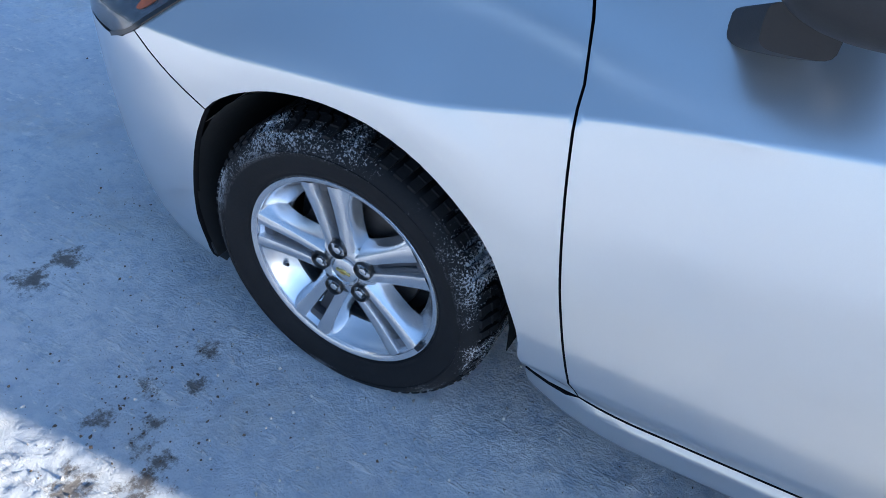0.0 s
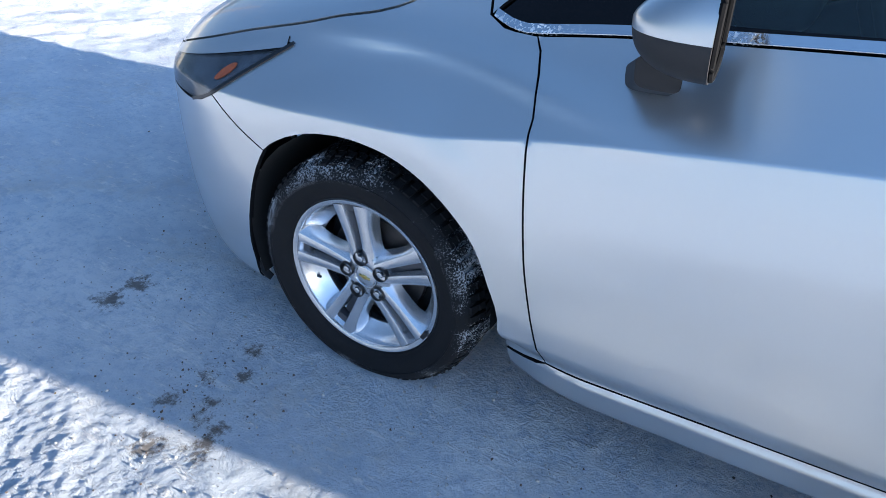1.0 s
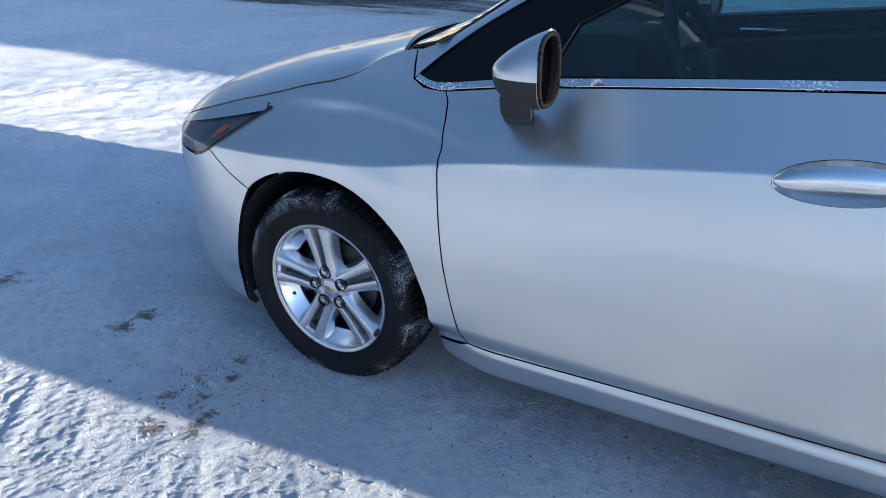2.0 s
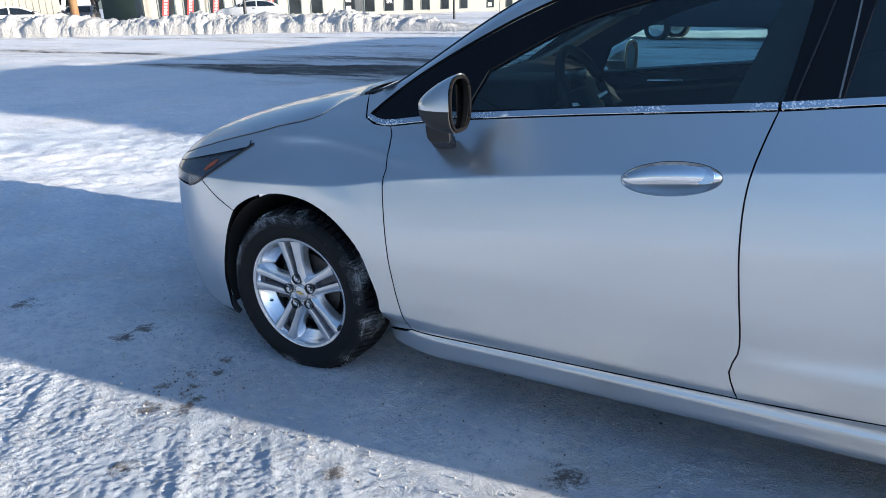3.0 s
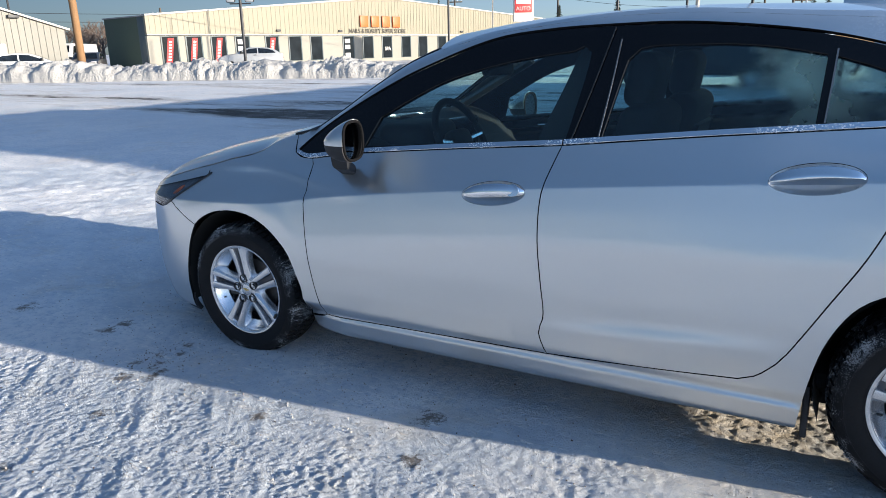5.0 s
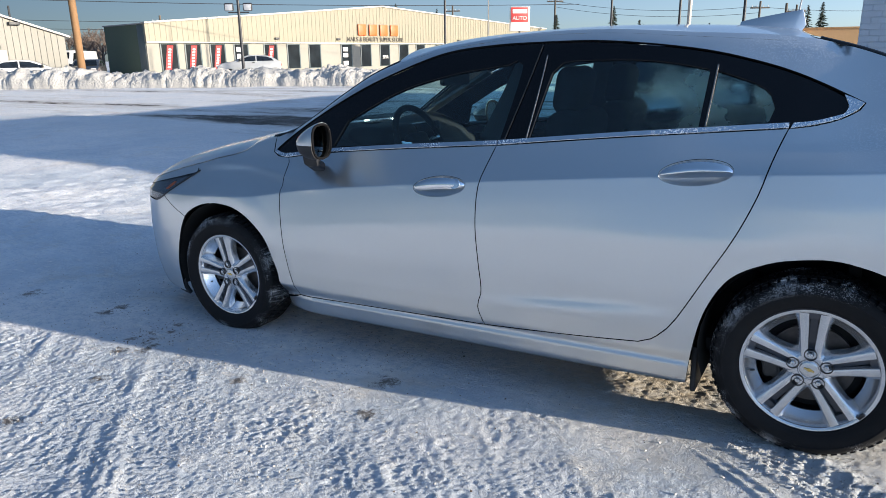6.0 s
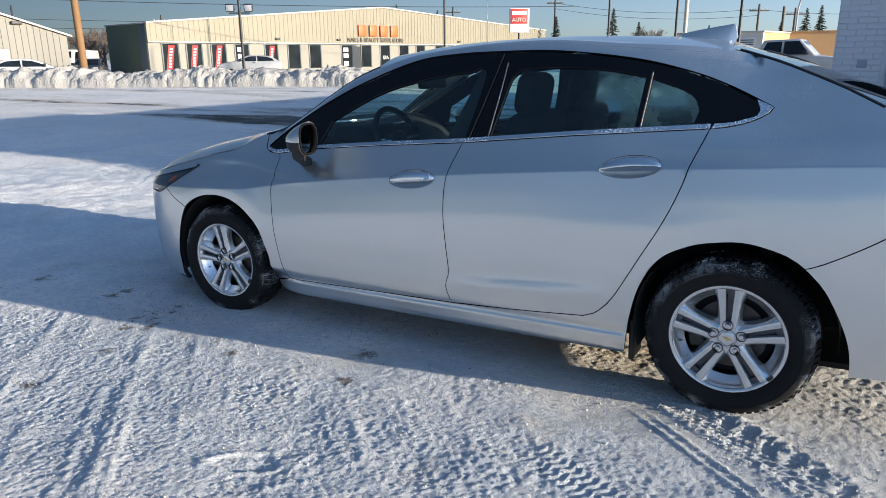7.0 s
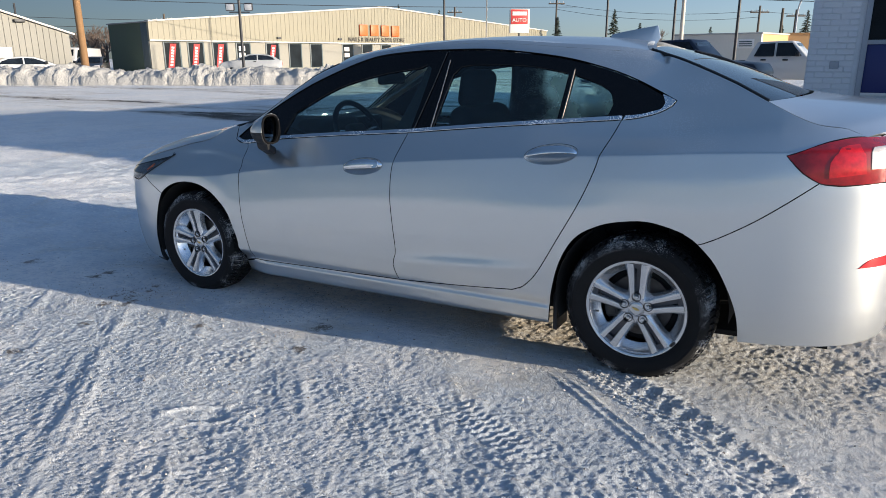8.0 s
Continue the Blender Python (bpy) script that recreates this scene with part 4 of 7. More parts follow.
# recessed cups and bright handles
for (cx, cz, a, b, tilt), at in zip(HANDLES, (front_door, rear_door)):
    def bowl(s, z, cx=cx, cz=cz, a=a, b=b, tilt=tilt):
        u = ((s - cx) * math.cos(tilt) + (z - cz) * math.sin(tilt)) / a
        v = (-(s - cx) * math.sin(tilt) + (z - cz) * math.cos(tilt)) / b
        return 0.002 + 0.024 * max(0.0, 1 - u * u - v * v) ** 0.55
    both("handle_cup", panel_data(oval(cx, cz, a, b, tilt), spacing=0.012, gap=-0.001, thick=0.002, dish=bowl), M["paint"], at[0], "", at[1])
    bm = bmesh.new()
    rows = []
    for i in range(25):
        u = -1 + 2 * i / 24
        taper = max(0.06, (1 - abs(u) ** 2.6)) ** 0.5
        s, z = cx + u * a * 0.985 * math.cos(tilt), cz + 0.010 * (1 - u * u) + u * a * 0.985 * math.sin(tilt)
        c, n = Vector(skin(s, z)), skin_normal(s, z)
        up = Vector((0, 0, 1)) - n * n.z
        up.normalize()
        lift = 0.002 + 0.014 * (1 - u * u) ** 0.5 if abs(u) < 1 else 0.0
        rows.append([bm.verts.new(c + n * (lift + 0.009 * taper * math.cos(t)) + up * (0.024 * taper * math.sin(t) + 0.001)) for t in [2 * math.pi * k / 12 for k in range(12)]])
    for r0, r1 in zip(rows, rows[1:]):
        for k in range(12):
            bm.faces.new((r0[k], r0[(k + 1) % 12], r1[(k + 1) % 12], r1[k]))
    bm.faces.new(rows[0][::-1]), bm.faces.new(rows[-1])
    bmesh.ops.recalc_face_normals(bm, faces=bm.faces)
    both_bm("door_handle", bm, M["chrome"], at[0], "bright pull handle", at[1])
both("keyhole_cap", panel_data(oval(1.388, 0.838, 0.024, 0.0165, 0.09, 20), spacing=0.012, gap=0, off=0.019, thick=0.012), M["chrome"], front_door[0], "", front_door[1])


# hood, windscreen, roof, rear glass, deck: sheets from edge to edge across the car
def across(edge, centre, power=0.5, calm=False):
    """A sheet between an edge line on the near side and its twin, rising over the middle line."""
    ed = smooth_line(edge, 0.03)
    pts = [Vector(skin(p.x, p.y)) for p in ed]
    length = [0.0]
    for a, b in zip(pts, pts[1:]):
        length.append(length[-1] + (b - a).length)

    smooth = np.polyfit([k / length[-1] for k in length], [p.z for p in pts], 2) if calm else None

    def fn(u, v):
        t = u * length[-1]
        i = 0
        while i < len(length) - 2 and length[i + 1] < t:
            i += 1
        f = (t - length[i]) / max(1e-6, length[i + 1] - length[i])
        e = pts[i].lerp(pts[i + 1], min(1, f))
        cx, cz = lerp_table(u, [(k, a) for k, a, _ in centre]), lerp_table(u, [(k, b) for k, _, b in centre])
        w = 1 - abs(2 * v - 1)
        y = e.y + (2 * MID - 2 * e.y) * v
        rise = math.sin(w * math.pi / 2)
        rise = rise ** (power * 2)
        z = e.z + (cz - e.z) * rise
        if calm:
            base = float(np.polyval(smooth, u))
            z = base + (cz - base) * (1 - (1 - w) ** 5.0) + (e.z - base) * (1 - w) ** 14
        return Vector((e.x + (cx - e.x) * (1 - (1 - w) ** 2), y, z))
    return fn


HOOD = [(s, z + 0.003) for s, z in HOOD_EDGE]
part("hood", sheet(across(HOOD, [(0, -0.93, 0.745), (0.25, -0.70, 0.835), (0.5, -0.45, 0.90), (0.75, -0.20, 0.948), (1, 0.02, 0.992)], 0.45, True), 60, 90, -0.012), M["paint"], car)
WIND = [(0.22, 0.985)] + RAIL[1:5] + [(0.90, 1.325)]
screen = part("windscreen", sheet(across(WIND, [(0, 0.06, 0.975), (0.5, 0.44, 1.16), (1, 0.83, 1.38)], 0.5), 30, 40, -0.005), M["screen"], car, "clear windscreen")
screen.visible_shadow = False
ROOF = [(s, z - 0.004) for s, z in [(0.90, 1.325)] + RAIL[5:]]
part("roof", sheet(across(ROOF, [(0, 0.82, 1.397), (0.3, 1.25, 1.438), (0.6, 1.75, 1.450), (0.85, 2.25, 1.428), (1, 2.52, 1.398)], 0.5), 40, 40, -0.012), M["frost_paint"], car, "silver roof with patches of hoarfrost")
rear_glass = part("rear_windscreen", sheet(across(GLASS_EDGE, [(0, 2.50, 1.392), (0.5, 2.86, 1.285), (1, 3.22, 1.148)], 0.5), 24, 40, -0.005), M["rear_screen"], car, "sloping rear screen")
part("trunk_lid", sheet(across(DECK_EDGE, [(0, 3.24, 1.148), (0.4, 3.42, 1.125), (0.8, 3.62, 1.10), (1, 3.68, 1.06)], 0.4), 24, 40, -0.012), M["paint"], car)
both("trunk_face", panel_data(loop_of([[(3.60, 1.015), (3.73, 1.02), (REAR_END, 1.03)], [(REAR_END, 1.03), (REAR_END, 0.875)], [(REAR_END, 0.875), (3.73, 0.872)], [(3.73, 0.872), (3.73, 1.0), (3.60, 1.015)]])), M["paint"], car)
# dark borders and seals of the screens
for edge, cen, name in ((WIND, 0.0, "windscreen_seal"), (GLASS_EDGE, 0.0, "rear_screen_seal")):
    me = link_mesh(name, tube([Vector(skin(p.x, p.y)) + Vector((0, 0.012, 0.001)) for p in smooth_line(edge, 0.04)], 0.007, 8), M["black"])
    part(name, me, None, car)
    part(name, flip_mesh(me), None, car)
part("cowl", sheet(lambda u, v: Vector((0.17 + 0.06 * u - 0.16 * (1 - (2 * v - 1) ** 2), 0.24 + 1.16 * v, 0.945 + 0.012 * u + 0.025 * (1 - (2 * v - 1) ** 2))), 3, 24, -0.02), M["plastic"], car)
# roof fin
fin = bmesh.new()
rows = []
for i in range(17):
    u = i / 16
    top = 1.437 + 0.036 * u ** 0.8 - (0.0 if u < 0.95 else (u - 0.95) * 1.2)
    x = 2.30 + 0.215 * u
    z0 = 1.425 - 0.075 * u ** 1.2
    w = 0.010 + 0.034 * math.sin(math.pi * (0.1 + 0.75 * u))
    rows.append([fin.verts.new((x + 0.03 * math.sin(t) * u, MID + w * math.cos(t) * (1 - 0.8 * math.sin(t) ** 0.5), z0 + (top - z0) * math.sin(t) ** 0.8)) for t in [math.pi * k / 10 for k in range(11)]])
for a, b in zip(rows, rows[1:]):
    for k in range(10):
        fin.faces.new((a[k], b[k], b[k + 1], a[k + 1]))
fin.faces.new(rows[-1]), fin.faces.new(rows[0][::-1])
bmesh.ops.recalc_face_normals(fin, faces=fin.faces)
part("roof_fin_antenna", fin, M["paint"], car, "silver shark-fin aerial")

# lamps
HEAD = loop_of([[(-0.204, 0.814), (-0.31, 0.752), (-0.418, 0.683), (-0.504, 0.652)], [(-0.504, 0.652), (-0.70, 0.652), (-0.84, 0.66)], [(-0.84, 0.66), (-0.84, 0.70)], [(-0.84, 0.70), (-0.66, 0.738), (-0.50, 0.766), (-0.36, 0.79), (-0.204, 0.814)]])
head = both("headlight", panel_data(HEAD, spacing=0.025, off=-0.014, thick=0.03), M["lamp_inner"], car, "headlamp with clear lens and amber marker")
d = panel_data(HEAD, spacing=0.025, gap=0.003, off=0.001, thick=0.02)
for o in both("headlight_lens", d, M["lens"], head[0], "", head[1]):
    o.visible_shadow = False
both("headlight_surround", strip_data([(-0.504, 0.646), (-0.418, 0.677), (-0.31, 0.746), (-0.205, 0.809)], 0.008, 0.004, 0.03), M["black"], head[0], "", head[1])
both("headlight_brow", strip_data([(-0.80, 0.700), (-0.66, 0.722), (-0.50, 0.750), (-0.36, 0.776), (-0.225, 0.803)], 0.021, 0.003, 0.03), M["paint"], head[0], "silver brow", head[1])
both("marker_lamp", panel_data(oval(-0.40, 0.733, 0.036, 0.012, 0.6), spacing=0.012, off=-0.006, thick=0.006), M["amber"], head[0], "amber side marker", head[1])
for sx, rr in ((-0.60, 0.022),):
    c = Vector(skin(sx, 0.70)) - skin_normal(sx, 0.70) * 0.045
    bm = lathe([(rr, -0.02), (rr * 0.97, -0.026), (rr * 0.8, -0.012), (rr * 0.4, 0.006), (0.002, 0.01)], 24)
    bmesh.ops.transform(bm, matrix=Matrix.Translation(c) @ pose(0, 0, 0, 0, 0, -50), verts=bm.verts)
    both_bm("headlight_bowl", bm, M["chrome"], head[0], "", head[1])
TAIL = loop_of([TAIL_LOW, [(3.334, 0.867), (3.40, 0.860), (3.579, 0.868), (3.72, 0.875)], [(3.72, 0.875), (3.72, 1.012)], [(3.72, 1.012), (3.585, 1.014), (3.48, 1.014), (3.357, 0.999), (3.22, 0.961)]])
tail = both("tail_light", panel_data(TAIL, spacing=0.02, off=0.008, thick=0.03), M["red_lens"], car, "red tail lamp with a clear reversing window")
both("reversing_window", panel_data(loop_of([[(3.50, 0.915), (3.50, 0.975), (3.52, 0.985), (3.66, 0.99)], [(3.66, 0.99), (3.66, 0.915)], [(3.66, 0.915), (3.50, 0.915)]]), spacing=0.02, off=0.011, thick=0.004), M["lamp_clear"], tail[0], "clear white window", tail[1])
both("tail_inner", panel_data(loop_of([[(3.36, 0.885), (3.36, 0.94), (3.40, 0.985), (3.48, 0.995)], [(3.48, 0.995), (3.485, 0.90)], [(3.485, 0.90), (3.36, 0.885)]]), spacing=0.02, off=0.0105, thick=0.003), M["red_deep"], tail[0], "brighter red inner lamp", tail[1])
both("bumper_reflector", panel_data(loop_of([[(3.50, 0.552), (3.555, 0.586), (3.66, 0.592)], [(3.66, 0.592), (3.66, 0.552)], [(3.66, 0.552), (3.50, 0.552)]], 0.015), spacing=0.02, off=0.004, thick=0.01), M["red_deep"], car, "red bumper reflector")
both("bumper_grille", panel_data(loop_of([[(-0.95, 0.24), (-0.95, 0.52)], [(-0.95, 0.52), (FRONT_END, 0.56)], [(FRONT_END, 0.56), (FRONT_END, 0.24)], [(FRONT_END, 0.24), (-0.95, 0.24)]]), spacing=0.05, off=0.004, thick=0.01), M["black"], car, "black lower grille")
both("chin_flap", panel_data(loop_of([[(-0.355, 0.215), (-0.395, 0.105)], [(-0.395, 0.105), (-0.5, 0.115)], [(-0.5, 0.115), (-0.49, 0.15)], [(-0.49, 0.15), (-0.40, 0.145), (-0.355, 0.215)]]), spacing=0.03, off=-0.004, thick=0.02), M["plastic"], car, "black chin flap")

# floor pan, arch liners and flaps
for tray in ((0.14, 0.35, 0.60, 0.80), (2 * MID - 0.14, 2 * MID - 0.35, 2 * MID - 0.60, 2 * MID - 0.80)):
    bm = bmesh.new()
    flat = [(2.90, tray[0]), (3.42, tray[0]), (3.30, tray[1]), (3.16, tray[2]), (2.90, tray[3])]
    lo, hi = [bm.verts.new((x, y, 0.178 + 0.02 * (x - 2.9))) for x, y in flat], [bm.verts.new((x, y, 0.20 + 0.02 * (x - 2.9))) for x, y in flat]
    bm.faces.new(lo), bm.faces.new(hi)
    for k in range(5):
        bm.faces.new((lo[k], lo[(k + 1) % 5], hi[(k + 1) % 5], hi[k]))
    bmesh.ops.recalc_face_normals(bm, faces=bm.faces)
    part("undertray", bm, M["liner"], car)
part("floor_pan", boxed((-0.72, 0.16, 0.165), (2.95, 1.48, 0.25), 0.03), M["liner"], car)
for cx, ra in ((0.02, 0.345), (2.71, 0.355)):
    bm = bmesh.new()
    n, rows = 20, []
    for k in range(n + 1):
        a = radians(-6 + 206 * k / n)
        rows.append([bm.verts.new((cx + ra * 1.02 * math.cos(a), y, 0.325 + ra * math.sin(a))) for y in (-0.03, 0.30)])
    for a, b in zip(rows, rows[1:]):
        bm.faces.new((a[0], a[1], b[1], b[0]))
    bm.faces.new([r[1] for r in rows])
    both_bm("arch_liner", bm, M["liner"], car)
both_bm("mud_flap", boxed((2.325, 0.0, 0.125), (2.345, 0.14, 0.30), 0.006, 2, None), M["plastic"], car, "short black mud flap")
both_bm("exhaust_box", boxed((3.0, 0.35, 0.30), (3.45, 0.62, 0.42), 0.05, 3), M["steel"], car)

# ---- wheels ----
R_TYRE = 0.317


def tread_mesh():
    bm = bmesh.new()
    n = 66
    for row, (y0, y1, shift, length) in enumerate(((-0.014, 0.030, 0.0, 0.62), (0.037, 0.062, 0.5, 0.74), (0.068, 0.094, 0.2, 0.74), (0.10, 0.126, 0.7, 0.74), (0.133, 0.172, 0.4, 0.62))):
        for k in range(n):
            a0 = 2 * math.pi * (k + shift) / n
            da = 2 * math.pi / n * length / 2
            skew = 0.012 if row in (1, 3) else -0.006
            vs = []
            for a in (a0 - da, a0 + da):
                for y, lo, hi in ((y0, 0.296 if row == 0 else 0.305, 0.3035 if row == 0 else R_TYRE - 0.001), (y1, 0.305 if row < 4 else 0.292, R_TYRE if row < 4 else 0.302)):
                    aa = a + skew * (1 if y == y1 else -1)
                    for r in (lo, hi):
                        vs.append(bm.verts.new((r * math.cos(aa), y, r * math.sin(aa))))
            for q in ((1, 3, 7, 5), (0, 1, 5, 4), (2, 6, 7, 3), (0, 2, 3, 1), (4, 5, 7, 6)):
                bm.faces.new([vs[i] for i in q])
            if row == 0:
                # a step in the block, so that the shoulder rounds over
                mid = [bm.verts.new((r * math.cos(a), 0.008, r * math.sin(a))) for a in (a0 - da * 0.96, a0 + da * 0.96) for r in (0.3, 0.3145)]
                bm.faces.new((mid[0], mid[1], mid[3], mid[2]))
    bmesh.ops.recalc_face_normals(bm, faces=bm.faces)
    return bm


def spoke_mesh(angle, side):
    """One of a pair of spokes: a bar with bevelled edges, and a scooped flank that runs out into rim and hub."""
    bm = bmesh.new()
    rows = []
    for i in range(13):
        t = i / 12
        r = 0.046 + 0.153 * t
        off = side * (0.0175 + 0.0135 * t)
        w = 0.0105 + 0.0050 * t
        face = -0.003 - 0.010 * math.sin(t * math.pi / 2) + 0.005 * math.sin(t * math.pi)
        flare = 0.007 + 0.030 * max(0.0, (t - 0.45) / 0.55) ** 2.6 + 0.016 * (1 - t) ** 3
        # from the slot, over the face, down the flank
        prof = [(-w + 0.002, 0.030), (-w, face + 0.004), (-w + 0.0015, face + 0.0008), (-w + 0.004, face), (w - 0.0045, face - 0.0005), (w - 0.001, face + 0.002), (w + 0.002 + 0.25 * flare, face + 0.010), (w + 0.55 * flare, face + 0.020), (w + flare, 0.034)]
        rows.append([bm.verts.new((r, y, off + side * a)) for a, y in prof])
    for a, b in zip(rows, rows[1:]):
        for k in range(8):
            bm.faces.new((a[k], b[k], b[k + 1], a[k + 1]))
    bmesh.ops.transform(bm, matrix=Matrix.Rotation(-angle, 4, "Y"), verts=bm.verts)
    bmesh.ops.recalc_face_normals(bm, faces=bm.faces)
    far = max(bm.faces, key=lambda f: -f.calc_center_median().y)
    if far.normal.y > 0:
        bmesh.ops.reverse_faces(bm, faces=bm.faces)
    return bm


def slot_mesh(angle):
    """Floor of the slot between two spokes, its shade put into a dark colour, with a ledge at the rim."""
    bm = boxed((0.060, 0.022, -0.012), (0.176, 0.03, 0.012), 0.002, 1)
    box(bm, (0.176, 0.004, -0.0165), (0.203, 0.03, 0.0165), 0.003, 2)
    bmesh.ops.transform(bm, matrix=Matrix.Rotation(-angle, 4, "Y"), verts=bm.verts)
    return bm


MESH = {}
MESH["barrel"] = link_mesh("wheel", lathe([(0.2155, -0.014), (0.217, -0.008), (0.213, 0.02), (0.204, 0.05), (0.198, 0.10), (0.20, 0.15), (0.213, 0.165), (0.207, 0.16), (0.19, 0.14), (0.182, 0.06), (0.166, 0.046), (0.1665, 0.041), (0.172, 0.036), (0.185, 0.022), (0.1955, 0.006), (0.1990, -0.006), (0.2005, -0.0075), (0.2015, -0.0065), (0.203, -0.0125), (0.2085, -0.0155), (0.2135, -0.0165)], 96, close=True), M["alloy"])
MESH["tyre"] = link_mesh("tyre", lathe([(0.209, 0.0), (0.2135, -0.010), (0.219, -0.019), (0.223, -0.0195), (0.226, -0.0225), (0.240, -0.029), (0.256, -0.0325), (0.268, -0.033), (0.2685, -0.0345), (0.272, -0.0345), (0.2725, -0.0325), (0.285, -0.0275), (0.296, -0.018), (0.301, -0.008), (0.3025, 0.012), (0.303, 0.035), (0.3035, 0.08), (0.303, 0.125), (0.301, 0.155), (0.297, 0.172), (0.28, 0.187), (0.255, 0.188), (0.225, 0.17), (0.209, 0.16)], 128, close=True), M["tyre"])
MESH["tread"] = link_mesh("tread", tread_mesh(), M["tread"])
hub = lathe([(0.001, 0.004), (0.033, 0.004), (0.036, 0.0), (0.045, -0.001), (0.058, 0.002), (0.067, 0.008), (0.07, 0.04), (0.02, 0.045)], 60)
MESH["hub"] = link_mesh("hub", hub, M["alloy"])
MESH["cap"] = link_mesh("hub_cap", lathe([(0.001, -0.004), (0.012, -0.0038), (0.024, -0.0025), (0.0285, -0.0005), (0.030, 0.0005), (0.031, -0.0015), (0.033, -0.0015), (0.0335, 0.004)], 40), M["alloy"])
MESH["badge"] = link_mesh("badge", box(boxed((-0.016, -0.0062, -0.0032), (0.016, -0.003, 0.0032), 0.001, 1), (-0.006, -0.0062, -0.0058), (0.006, -0.003, 0.0058), 0.001, 1), M["gold"])
MESH["nut_seat"] = link_mesh("nut_seat", lathe([(0.0205, 0.004), (0.0200, -0.0060), (0.0185, -0.0085), (0.0172, -0.006), (0.0165, 0.010), (0.001, 0.010)], 24), M["black"])
nut = lathe([(0.0095, 0.010), (0.0095, -0.0045), (0.0080, -0.0070), (0.0045, -0.0083), (0.001, -0.0085)], 6)
MESH["nut"] = link_mesh("wheel_nut", nut, M["nut"])
MESH["disc"] = link_mesh("brake_disc", lathe([(0.06, 0.062), (0.065, 0.058), (0.135, 0.058), (0.137, 0.070), (0.06, 0.072)], 60), M["steel"])
MESH["back"] = link_mesh("back_plate", lathe([(0.03, 0.076), (0.16, 0.08), (0.175, 0.10), (0.03, 0.13)], 40), M["liner"])
# dark skin over the barrel's inner face: shade behind the spokes, put into colour
MESH["inner_barrel"] = link_mesh("inner_barrel", lathe([(0.187, 0.035), (0.184, 0.06), (0.184, 0.15), (0.05, 0.152)], 72), M["alloy_shade"])
MESH["caliper"] = link_mesh("brake_caliper", box(boxed((-0.045, 0.035, 0.09), (0.045, 0.10, 0.15), 0.012), (-0.03, 0.028, 0.10), (0.03, 0.04, 0.14), 0.006), M["caliper"])
MESH["weight"] = link_mesh("balance_weight", boxed((-0.006, -0.022, -0.012), (0.006, -0.012, 0.012), 0.002), M["black"])
MESH["valve"] = link_mesh("valve", tube([(0.185, 0.0, 0.0), (0.172, -0.004, 0.0)], 0.004, 8), M["black"])
SPOKES = [link_mesh("spoke", spoke_mesh(radians(90 + 72 * k), side), M["alloy"]) for k in range(5) for side in (-1, 1)]

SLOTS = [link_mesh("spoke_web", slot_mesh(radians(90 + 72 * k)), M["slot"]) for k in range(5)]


def wheel(at, spin, caliper_angle):
    w = part("wheel", MESH["barrel"], None, car, "five twin-spoke silver alloy wheel")
    w.matrix_local = at @ pose(0, 0, 0, 0, -spin, 0)
    for name in ("tyre", "hub", "cap", "badge", "disc", "back", "caliper", "weight", "valve", "tread", "inner_barrel"):
        o = part(MESH[name].name, MESH[name], None, w, {"tyre": "black winter tyre with frozen salt on the shoulder", "cap": "silver cap", "badge": "gold badge"}.get(name, ""))
        if name == "caliper":
            o.matrix_local = pose(0, 0, 0, 0, spin - caliper_angle, 0)
        if name == "weight":
            o.matrix_local = pose(0.205 * math.cos(radians(-38)), 0.0, 0.205 * math.sin(radians(-38)), 0, 38, 0)
        if name == "valve":
            o.matrix_local = pose(0, 0.02, 0, 0, 166, 0)
        if name == "badge":
            o.matrix_local = pose(0, 0, 0, 0, 18, 0)
    for me in SPOKES:
        part("spoke", me, None, w)
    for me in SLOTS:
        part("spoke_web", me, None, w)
    for k in range(5):
        a = radians(90 + 72 * k)
        for name in ("nut_seat", "nut"):
            part(MESH[name].name, MESH[name], None, w).matrix_local = Matrix.Translation((0.053 * math.cos(a), -0.001, 0.053 * math.sin(a)))
    return w


STEER = 1.5
wheel(pose(0.008, 0, 0.287, 0, 0, STEER), 8.0, 95)
wheel(pose(2.70, 0, 0.287), 0.0, 100)
wheel(pose(0, 2 * MID, 0.287, 0, 0, 180 + STEER), 20.0, 95)
wheel(pose(2.70, 2 * MID, 0.287, 0, 0, 180), 35.0, 80)

# ---- ground: one sheet of packed snow out to the horizon ----
# old tyre tracks across the lot: distance from the origin, half width, depth of the lugs, raised middle
TRACKS = [(-1.25, 0.10, 0.006, 0.0), (-0.93, 0.04, 0.0, 0.008), (-0.62, 0.10, 0.006, 0.0), (-0.40, 0.035, 0.0, 0.009), (-0.25, 0.085, 0.007, 0.0), (0.17, 0.11, 0.0045, -0.003), (0.62, 0.09, 0.003, 0.0), (1.02, 0.10, 0.0025, -0.002), (1.5, 0.09, 0.005, 0.0)]
PRINTS = [(1.30, -1.16, 0.5, 0.7)]


def fbm(x, y, scale, octaves, seed=0.0):
    return noise.fractal(Vector((x * scale, y * scale, seed)), 0.9, 2.1, octaves)


